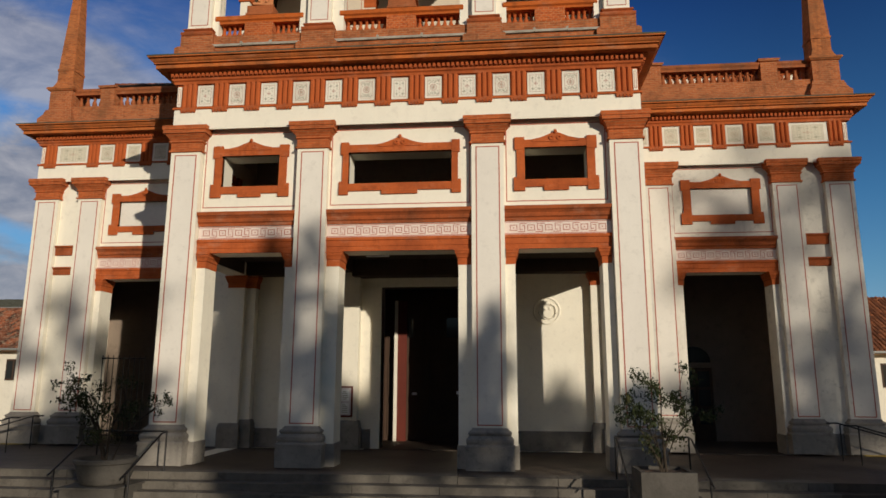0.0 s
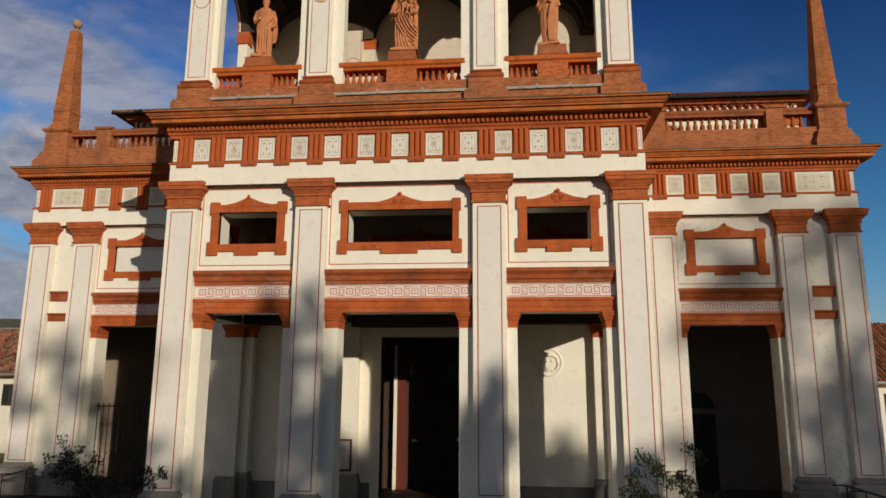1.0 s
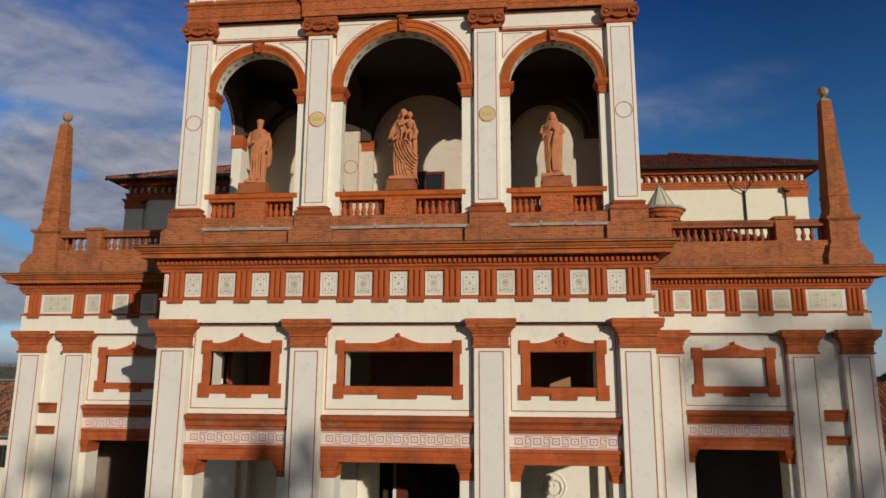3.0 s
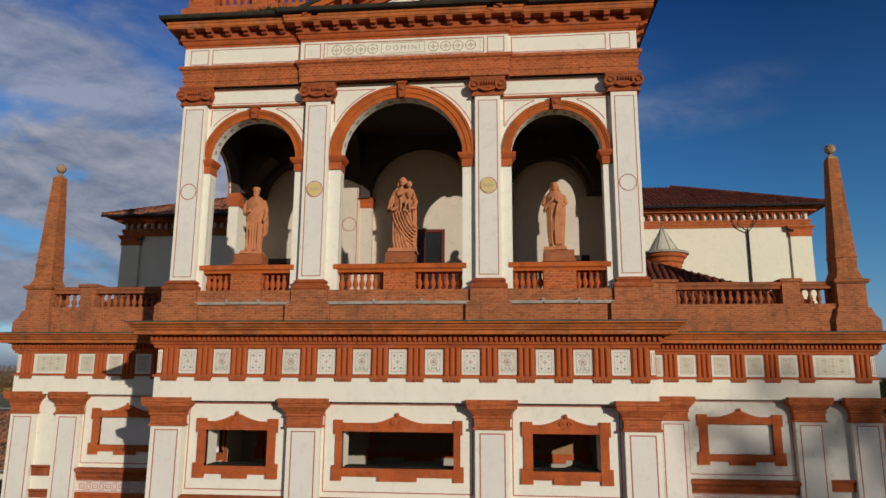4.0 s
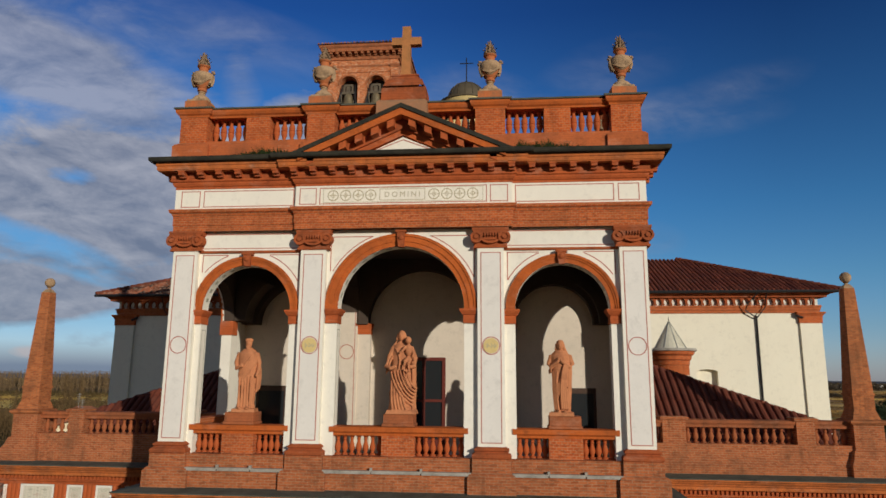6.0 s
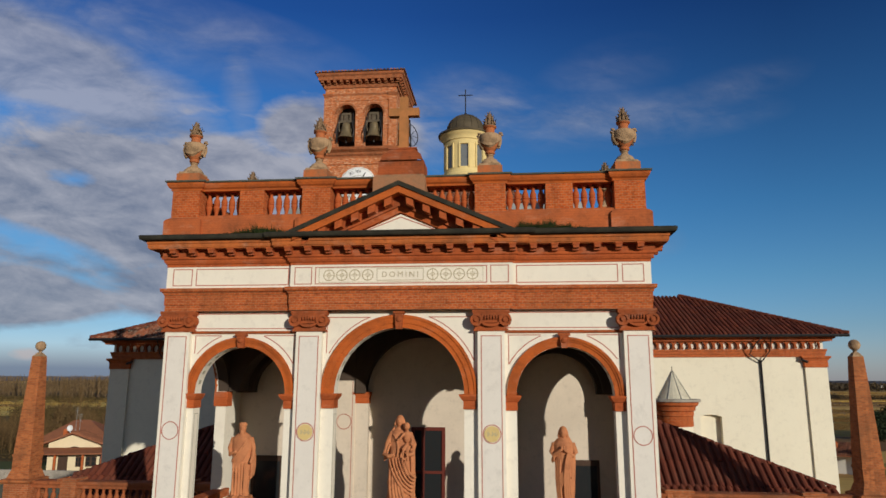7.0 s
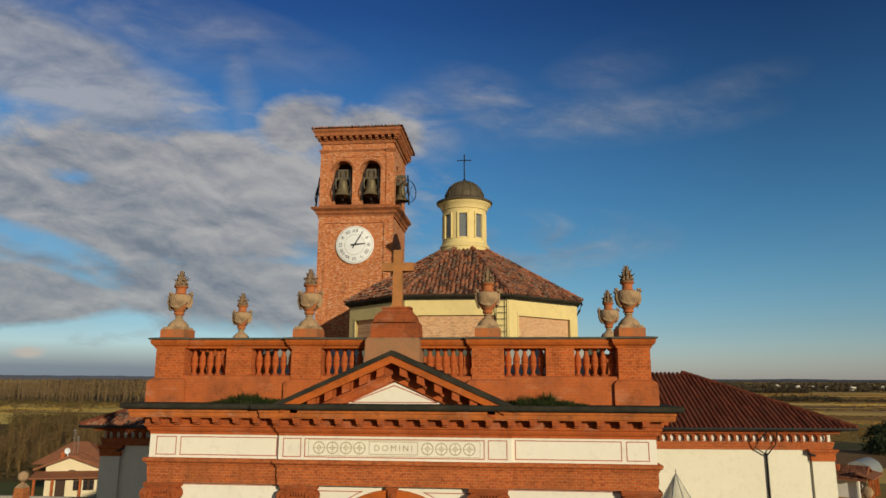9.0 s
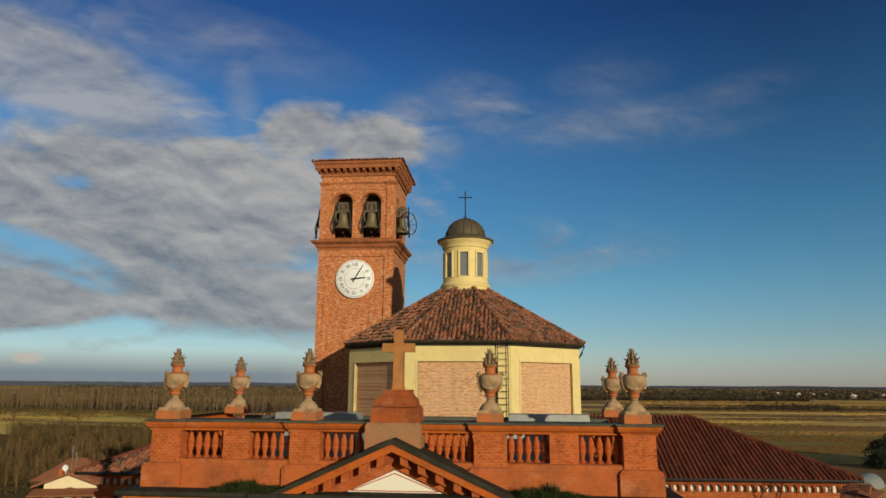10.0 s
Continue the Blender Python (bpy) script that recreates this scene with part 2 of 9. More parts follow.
def plain(c, grain=0.08):
    def build(N, v):
        fine = N.noise(v, 9.0, 4.0, 0.7)
        return N.mix(1.0, col(*c), N.mix(fine, col(1 - grain, 1 - grain, 1 - grain), col(1 + grain, 1 + grain, 1 + grain)), "MULTIPLY"), fine

    return build


PLASTER = surface("cream_plaster", weathered((0.80, 0.745, 0.615), (0.60, 0.54, 0.45), 0.35, 0.28, 0.05), 0.9, bump=0.12)
PANEL = surface("grey_cream_plaster", weathered((0.735, 0.685, 0.60), (0.58, 0.53, 0.46), 0.40, 0.25, 0.05), 0.9, bump=0.12)
# duller cream with heavier blotches and streaks, used on one wing
WINGWALL = surface("mottled_cream_plaster", weathered((0.74, 0.69, 0.59), (0.44, 0.40, 0.34), 0.65, 0.55, 0.06, 0.45), 0.9, bump=0.15)
BLINDBROWN = surface("ochre_brown_paint", weathered((0.36, 0.20, 0.10), (0.24, 0.13, 0.07), 0.5, 0.4, 0.1), 0.9, bump=0.15)
# white attic plaster, darkened in its colour for the dim room
ATTICWALL = surface("shade_dimmed_plaster", weathered((0.44, 0.39, 0.32), (0.30, 0.26, 0.21), 0.5, 0.4, 0.08), 0.9, bump=0.15)
TERRA = surface("terracotta_paint", weathered((0.455, 0.106, 0.027), (0.21, 0.050, 0.018), 0.72, 0.62, 0.26, 1.2, 0.30), 0.82, bump=0.3)
TERRA_DARK = surface("weathered_terracotta", weathered((0.37, 0.090, 0.026), (0.13, 0.046, 0.022), 0.80, 0.6, 0.28, 1.1, 0.35), 0.88, bump=0.4)
OCHRE = surface("ochre_terracotta", weathered((0.48, 0.112, 0.020), (0.20, 0.058, 0.018), 0.75, 0.55, 0.24, 1.3, 0.18), 0.85, bump=0.3)
CORNICE = surface("stained_cornice", weathered((0.49, 0.138, 0.032), (0.16, 0.062, 0.027), 0.80, 0.5, 0.28, 1.6, 0.45), 0.88, bump=0.4)
PEDSTONE = surface("mossy_red_stone", weathered((0.36, 0.165, 0.080), (0.20, 0.150, 0.085), 0.8, 0.5, 0.25, 1.6), 0.92, bump=0.4)
CROSSSTONE = surface("ochre_lichened_stone", weathered((0.43, 0.175, 0.058), (0.20, 0.115, 0.045), 0.7, 0.4, 0.2, 2.0), 0.9, bump=0.4)
UNDERGROWTH = surface("brown_undergrowth", weathered((0.125, 0.082, 0.030), (0.06, 0.044, 0.016), 0.8, 0.0, 0.3, 0.08), 1.0, bump=0.6, dist=0.3)
DRYGRASS = surface("dry_yellow_grass", per_piece((0.25, 0.160, 0.038), (0.42, 0.280, 0.075), (0.33, 0.215, 0.056), 0.02), 1.0)
TANGRASS = surface("tan_winter_grass", per_piece((0.165, 0.096, 0.028), (0.27, 0.160, 0.046), (0.21, 0.125, 0.036), 0.02), 1.0)
BROWNGRASS = surface("brown_winter_grass", per_piece((0.080, 0.045, 0.015), (0.135, 0.078, 0.025), (0.10, 0.062, 0.020), 0.02), 1.0)
ROOFBROWN = surface("brown_farm_tiles", per_piece((0.13, 0.055, 0.032), (0.36, 0.140, 0.066), (0.20, 0.085, 0.048), 0.8), 0.9, bump=0.5)
PLANTER = surface("dark_grey_stone", weathered((0.105, 0.094, 0.080), (0.05, 0.045, 0.038), 0.7, 0.5, 0.2, 1.2), 0.88, bump=0.4)
STUBBLE = surface("yellow_stubble", weathered((0.80, 0.56, 0.14), (0.50, 0.34, 0.09), 0.6, 0.0, 0.2, 0.03), 1.0, bump=0.4, dist=0.1)
STAINED = surface("lime_stained_terracotta", weathered((0.46, 0.118, 0.034), (0.22, 0.075, 0.032), 0.75, 0.7, 0.28, 1.3, 0.40), 0.9, bump=0.4)
BRICK = surface("red_brick", bricks((0.52, 0.112, 0.022), (0.38, 0.068, 0.014), (0.44, 0.185, 0.082), (0.22, 0.066, 0.020), 0.60, 0.135, 0.4), 0.9, bump=0.5, dist=0.012)
CAPITAL = surface("coursed_terracotta", bricks((0.47, 0.112, 0.030), (0.34, 0.078, 0.022), (0.42, 0.170, 0.075), (0.20, 0.066, 0.024), 0.65, 0.27, 0.4, 0.007), 0.9, bump=0.5, dist=0.012)
BRICK_LIGHT = surface("painted_brick", bricks((0.50, 0.118, 0.028), (0.35, 0.072, 0.020), (0.46, 0.215, 0.105), (0.25, 0.084, 0.028), 0.60, 0.135, 0.45, 0.008), 0.9, bump=0.6, dist=0.014)
BRICK_TOWER = surface("tower_brick", bricks((0.60, 0.165, 0.042), (0.34, 0.074, 0.024), (0.58, 0.34, 0.18), (0.40, 0.125, 0.042), 0.55, 0.24, 0.75, 0.010, 0.75), 0.92, bump=0.6, dist=0.015)
BRICK_PALE = surface("pale_rubble_brick", bricks((0.60, 0.28, 0.11), (0.38, 0.145, 0.055), (0.70, 0.54, 0.36), (0.60, 0.38, 0.20), 0.5, 0.22, 0.5, 0.012, 0.6), 0.92, bump=0.5, dist=0.012)
REDLINE = surface("red_painted_line", plain((0.42, 0.13, 0.09)), 0.85)
GREYLINE = surface("grey_green_paint", plain((0.36, 0.34, 0.25)), 0.85)
PINKBAND = surface("pinkish_white_paint", weathered((0.74, 0.62, 0.54), (0.55, 0.44, 0.38), 0.4, 0.2, 0.05), 0.88)
STONE = surface("grey_stone", weathered((0.29, 0.26, 0.22), (0.12, 0.108, 0.092), 0.7, 0.5, 0.18, 0.8), 0.85, bump=0.4)
OBELISK = surface("rain_stained_brick", bricks((0.46, 0.150, 0.048), (0.30, 0.090, 0.030), (0.30, 0.150, 0.075), (0.17, 0.078, 0.036), 0.75, 0.20, 0.45, 0.006), 0.92, bump=0.5, dist=0.012)
OLDTERRA = surface("brown_old_terracotta", weathered((0.37, 0.112, 0.040), (0.125, 0.056, 0.028), 0.85, 0.6, 0.26, 0.8, 0.35), 0.9, bump=0.4)
INNER = surface("warm_inner_plaster", weathered((0.66, 0.565, 0.44), (0.48, 0.41, 0.32), 0.45, 0.3, 0.06), 0.9, bump=0.12)
INK = surface("faded_ochre_lettering", plain((0.44, 0.37, 0.23), 0.2), 0.88)
CAPGLASS = surface("frosted_cap_panes", weathered((0.60, 0.55, 0.41), (0.40, 0.37, 0.27), 0.6, 0.5, 0.1, 3.0), 0.45, bump=0.1)
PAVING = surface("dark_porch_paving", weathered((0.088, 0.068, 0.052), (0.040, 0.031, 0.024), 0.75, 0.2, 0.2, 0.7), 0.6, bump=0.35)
STEPSTONE = surface("worn_step_stone", weathered((0.150, 0.132, 0.108), (0.060, 0.052, 0.043), 0.75, 0.3, 0.22, 1.0), 0.85, bump=0.4)
OLDBRICK = surface("old_brown_brick", bricks((0.42, 0.125, 0.042), (0.29, 0.080, 0.027), (0.38, 0.20, 0.105), (0.15, 0.068, 0.032), 0.75, 0.2, 0.4), 0.92, bump=0.5, dist=0.012)
# brown stands in for the low light in the portal rooms
HALFDARK = surface("shaded_inner_plaster", weathered((0.25, 0.195, 0.15), (0.14, 0.11, 0.085), 0.5, 0.4, 0.08), 0.9)
STEM = surface("dark_shrub_stem", plain((0.055, 0.042, 0.030), 0.25), 0.95)
STATUE = surface("terracotta_statue", weathered((0.52, 0.210, 0.088), (0.28, 0.105, 0.05), 0.6, 0.35, 0.16, 3.5), 0.85, bump=0.25)
URNSTONE = surface("lichen_terracotta", weathered((0.44, 0.285, 0.155), (0.13, 0.088, 0.052), 0.85, 0.5, 0.30, 3.5), 0.92, bump=0.6)
FLAMESTONE = surface("sooty_stone", weathered((0.27, 0.175, 0.10), (0.085, 0.058, 0.036), 0.8, 0.4, 0.3, 5.0), 0.95, bump=0.6)
URNRED = surface("urn_terracotta", weathered((0.46, 0.135, 0.042), (0.24, 0.14, 0.075), 0.75, 0.4, 0.25, 3.0), 0.9, bump=0.4)
LEAD = surface("dark_mossy_flashing", weathered((0.026, 0.024, 0.018), (0.070, 0.062, 0.040), 0.6, 0.2, 0.25, 2.2), 0.9, 0.0, bump=0.3)
LEDGE = surface("lichened_ledge_stone", weathered((0.37, 0.33, 0.27), (0.16, 0.14, 0.105), 0.7, 0.3, 0.22, 2.5), 0.9, bump=0.3)
SLATE = surface("grey_flashing", weathered((0.105, 0.105, 0.080), (0.045, 0.045, 0.032), 0.7, 0.3, 0.22, 2.0), 0.85, 0.0, bump=0.3)
ZINC = surface("old_zinc", weathered((0.36, 0.36, 0.33), (0.22, 0.22, 0.20), 0.5, 0.4, 0.1, 1.8), 0.55, 0.5, bump=0.15)
TILES = surface("old_clay_tiles", per_piece((0.050, 0.024, 0.017), (0.37, 0.120, 0.055), (0.42, 0.36, 0.26), 6.5), 0.9, bump=0.4)
TILES_DARK = surface("dark_red_tiles", per_piece((0.108, 0.030, 0.018), (0.185, 0.052, 0.028), (0.14, 0.058, 0.036), 1.0), 0.85, bump=0.3)
YELLOW = surface("yellow_plaster", weathered((0.72, 0.57, 0.25), (0.52, 0.40, 0.20), 0.45, 0.3, 0.06), 0.88, bump=0.12)
NAVE = surface("pale_yellow_plaster", weathered((0.77, 0.71, 0.545), (0.64, 0.57, 0.43), 0.35, 0.25, 0.04, 0.35), 0.9, bump=0.1)
# plaster with the shade of vaults and ceilings put into its colour
DARKIN = surface("shade_dark_plaster", weathered((0.076, 0.055, 0.040), (0.043, 0.033, 0.025), 0.5, 0.3, 0.06), 0.9)
WOOD = surface("dark_stained_wood", weathered((0.075, 0.045, 0.03), (0.045, 0.027, 0.02), 0.5, 0.6, 0.2, 1.5), 0.6, bump=0.2)
REDWOOD = surface("red_painted_wood", weathered((0.13, 0.030, 0.020), (0.08, 0.022, 0.016), 0.4, 0.3, 0.1, 1.5), 0.6)
IRON = surface("black_iron", plain((0.028, 0.026, 0.025), 0.2), 0.5, 0.6)
YOKE = surface("rusted_iron", weathered((0.15, 0.118, 0.078), (0.06, 0.045, 0.03), 0.6, 0.4, 0.2, 4.0), 0.6, 0.3, bump=0.2)
BRONZE = surface("old_bronze", weathered((0.20, 0.150, 0.075), (0.075, 0.062, 0.038), 0.6, 0.4, 0.15, 3.0), 0.45, 0.35)
WHITE = surface("white_enamel", weathered((0.80, 0.80, 0.78), (0.66, 0.65, 0.62), 0.3, 0.2, 0.03, 1.2), 0.5)
BLACK = surface("black_paint", plain((0.02, 0.02, 0.02)), 0.5)
GOLD = surface("gilded_paint", weathered((0.66, 0.50, 0.20), (0.48, 0.36, 0.16), 0.4, 0.2, 0.08, 3.0), 0.6)
PAPER = surface("printed_paper", weathered((0.66, 0.62, 0.62), (0.50, 0.42, 0.40), 0.5, 0.2, 0.08, 6.0), 0.7)
BARK = surface("bark", weathered((0.16, 0.12, 0.09), (0.08, 0.065, 0.05), 0.6, 0.3, 0.2, 3.0), 0.95, bump=0.5)
LEAF = surface("shrub_leaves", per_piece((0.022, 0.032, 0.012), (0.055, 0.065, 0.026), (0.06, 0.045, 0.02), 3.0), 0.9)
LAWN = surface("winter_lawn", weathered((0.105, 0.115, 0.036), (0.075, 0.065, 0.026), 0.6, 0.0, 0.3, 0.3), 1.0, bump=0.5)
WEED = surface("roof_weeds", per_piece((0.010, 0.018, 0.005), (0.036, 0.046, 0.013), (0.045, 0.034, 0.014), 3.0), 0.95)
TWIG = surface("bare_winter_twigs", per_piece((0.085, 0.052, 0.022), (0.22, 0.138, 0.056), (0.12, 0.076, 0.032), 0.05), 0.95)
POPLAR = surface("bare_poplar", per_piece((0.105, 0.068, 0.032), (0.25, 0.165, 0.080), (0.155, 0.102, 0.050), 0.02), 0.95)
SCRUB = surface("brown_scrub", per_piece((0.05, 0.036, 0.014), (0.15, 0.10, 0.036), (0.085, 0.07, 0.024), 0.05), 0.95)
EVERGREEN = surface("evergreen", per_piece((0.015, 0.024, 0.012), (0.04, 0.05, 0.022), (0.03, 0.03, 0.015), 0.2), 0.9)
FARWOOD = surface("far_winter_woods", per_piece((0.040, 0.030, 0.018), (0.085, 0.062, 0.036), (0.055, 0.044, 0.028), 0.05), 0.95)
# the haze over far woods is put into this blue colour
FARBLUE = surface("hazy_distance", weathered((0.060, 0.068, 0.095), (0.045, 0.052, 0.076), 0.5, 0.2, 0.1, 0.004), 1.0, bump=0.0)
CUPOLA = surface("brown_sheet_metal", weathered((0.115, 0.090, 0.055), (0.06, 0.05, 0.035), 0.6, 0.5, 0.15, 1.8), 0.6, 0.2)
HOUSEWALL = surface("house_plaster", weathered((0.74, 0.62, 0.40), (0.60, 0.48, 0.30), 0.3, 0.3, 0.05, 0.5), 0.9)
HOUSEPALE = surface("white_house_plaster", weathered((0.72, 0.67, 0.56), (0.52, 0.47, 0.38), 0.4, 0.4, 0.06, 0.4), 0.9)

# lantern glass with the grey sky reflection put into its colour
LANTERNGLASS = surface("sky_grey_glass", weathered((0.17, 0.18, 0.18), (0.10, 0.105, 0.105), 0.5, 0.5, 0.1, 2.0), 0.12, bump=0.03)
GLASS = bpy.data.materials.new("window_glass")
GLASS.use_nodes = True
_b = GLASS.node_tree.nodes["Principled BSDF"]
_b.inputs["Base Color"].default_value, _b.inputs["Roughness"].default_value = col(0.022, 0.024, 0.025), 0.06
_b.inputs["Specular IOR Level"].default_value = 0.3


def fields(N, v):
    """Strips of winter fields: stubble, ploughed earth and meadow."""
    a = N.add("ShaderNodeTexVoronoi", {"Vector": N.stretch(v, 0.0022, 0.024, 0.0), "Scale": 1.0, "Randomness": 0.9})
    a.distance = "CHEBYCHEV"
    pick = N.add("ShaderNodeSeparateColor", {0: a.outputs["Color"]}).outputs[0]
    r = N.add("ShaderNodeValToRGB", {0: pick})
    e = r.color_ramp
    e.interpolation = "CONSTANT"
    stops = [(0.0, (0.34, 0.195, 0.060)), (0.20, (0.70, 0.44, 0.120)), (0.38, (0.20, 0.105, 0.040)), (0.52, (0.86, 0.56, 0.150)), (0.70, (0.28, 0.20, 0.050)), (0.84, (0.50, 0.28, 0.085))]
    e.elements[0].color, e.elements[1].position, e.elements[1].color = col(*stops[0][1]), stops[1][0], col(*stops[1][1])
    for p, c in stops[2:]:
        e.elements.new(p).color = col(*c)
    big = N.noise(v, 0.02, 6.0, 0.6)
    fine = N.noise(N.stretch(v, 0.05, 0.5, 1.0), 1.0, 5.0, 0.6)
    k = N.mix(N.ramp(big, 0.4, 0.7, 0.0, 0.5), r.outputs[0], col(0.27, 0.165, 0.05))
    k = N.mix(1.0, k, N.mix(fine, col(0.65, 0.65, 0.65), col(1.3, 1.3, 1.3)), "MULTIPLY")
    return k, N.noise(v, 1.5, 5.0, 0.7)


FIELD = surface("winter_fields", fields, 0.95, bump=0.5, dist=0.2)


def metope_paint(cross, broad=1.0, faded=False):
    """A painted square: border, scrolls and a cross or a rosette in the middle."""

    def build(N, v):
        s = N.add("ShaderNodeSeparateXYZ", {0: v})
        x, z = N.math("DIVIDE", s.outputs[0], broad), s.outputs[2]
        ax, az = N.math("ABSOLUTE", x), N.math("ABSOLUTE", z)
        r = N.math("SQRT", N.math("ADD", N.math("MULTIPLY", x, x), N.math("MULTIPLY", z, z)))
        th = N.math("ARCTAN2", z, x)
        def spot(px, pz):
            """Distance from four places mirrored about the middle."""
            return N.math("SQRT", N.math("ADD", N.math("POWER", N.math("SUBTRACT", ax, px), 2.0), N.math("POWER", N.math("SUBTRACT", az, pz), 2.0)))

        def near(q, radius, half):
            return N.math("LESS_THAN", N.math("ABSOLUTE", N.math("SUBTRACT", q, radius)), half)

        wave = N.math("ABSOLUTE", N.math("SINE", N.math("MULTIPLY", th, 2.0)))
        inside = N.math("MULTIPLY", N.math("LESS_THAN", ax, 0.163), N.math("LESS_THAN", az, 0.242))
        edge = N.math("MULTIPLY", inside, N.math("MAXIMUM", N.math("GREATER_THAN", ax, 0.163 - 0.012 / broad), N.math("GREATER_THAN", az, 0.230)))
        if cross:
            mark = N.math("MULTIPLY", N.math("LESS_THAN", N.math("MINIMUM", ax, az), 0.012), N.math("LESS_THAN", N.math("MAXIMUM", ax, az), 0.055))
            mark = N.math("MAXIMUM", mark, N.math("LESS_THAN", r, 0.024))
            a, b = spot(0.085, 0.150), spot(0.088, 0.060)
            fine = N.math("SUBTRACT", ax, 0.085), N.math("SUBTRACT", az, 0.150)
            star = N.math("LESS_THAN", N.math("MULTIPLY", N.math("ABSOLUTE", fine[0]), N.math("ABSOLUTE", fine[1])), 0.00022)
            line = N.math("MAXIMUM", N.math("MULTIPLY", N.math("LESS_THAN", a, 0.050), star), N.math("LESS_THAN", a, 0.016))
            line = N.math("MAXIMUM", line, N.math("LESS_THAN", b, 0.013))
            line = N.math("MAXIMUM", line, N.math("LESS_THAN", spot(0.0, 0.115), 0.014))
            line = N.math("MAXIMUM", line, N.math("LESS_THAN", spot(0.0, 0.195), 0.013))
        else:
            mark = near(r, 0.085, 0.010)
            mark = N.math("MAXIMUM", mark, N.math("MULTIPLY", N.math("LESS_THAN", r, 0.062), N.math("LESS_THAN", N.math("MINIMUM", ax, az), 0.010)))
            line = N.math("MULTIPLY", N.math("LESS_THAN", r, 0.060), N.math("GREATER_THAN", wave, 0.80))
            line = N.math("MAXIMUM", line, N.math("MULTIPLY", near(spot(0.100, 0.165), 0.038, 0.010), N.math("GREATER_THAN", az, 0.150)))
            line = N.math("MAXIMUM", line, near(spot(0.045, 0.150), 0.026, 0.008))
            line = N.math("MAXIMUM", line, N.math("LESS_THAN", spot(0.110, 0.105), 0.015))
            line = N.math("MAXIMUM", line, N.math("LESS_THAN", spot(0.0, 0.195), 0.016))
        wear = N.ramp(N.noise(v, 7.0, 5.0, 0.7), 0.35, 0.7, 0.95, 0.5)
        stain = N.ramp(N.noise(N.add("ShaderNodeVectorMath", {0: v, 1: N.add("ShaderNodeObjectInfo").outputs["Location"]}, operation="ADD").outputs[0], 0.9, 5.0, 0.6), 0.45, 0.75, 0.0, 0.55)
        k = N.mix(stain, col(0.70, 0.66, 0.56), col(0.46, 0.41, 0.33))
        if faded:
            k = N.mix(inside, k, N.mix(stain, col(0.60, 0.55, 0.425), col(0.46, 0.41, 0.31)))
            scroll = N.math("MULTIPLY", N.math("SINE", N.math("MULTIPLY", ax, 88.0)), N.math("SINE", N.math("MULTIPLY", N.math("ADD", az, N.math("MULTIPLY", ax, 0.4)), 62.0)))
            line = N.math("MAXIMUM", line, N.math("MULTIPLY", N.math("LESS_THAN", N.math("ABSOLUTE", scroll), 0.16), 0.55))
        k = N.mix(N.math("MULTIPLY", N.math("MULTIPLY", line, inside), N.math("MULTIPLY", wear, 0.6) if faded else wear), k, col(0.19, 0.185, 0.125))
        k = N.mix(N.math("MULTIPLY", N.math("MAXIMUM", edge, mark), N.math("MULTIPLY", wear, 0.4 if faded else 0.9)), k, col(0.30, 0.095, 0.060))
        return k, None

    return build


METOPE_CROSS = surface("metope_cross", metope_paint(True), 0.9)
METOPE_ROSE = surface("metope_rosette", metope_paint(False), 0.9)
METOPE_WIDE = surface("metope_broad", metope_paint(True, 2.7, True), 0.9)
METOPE_OLD = surface("metope_faded", metope_paint(False, 1.0, True), 0.9)


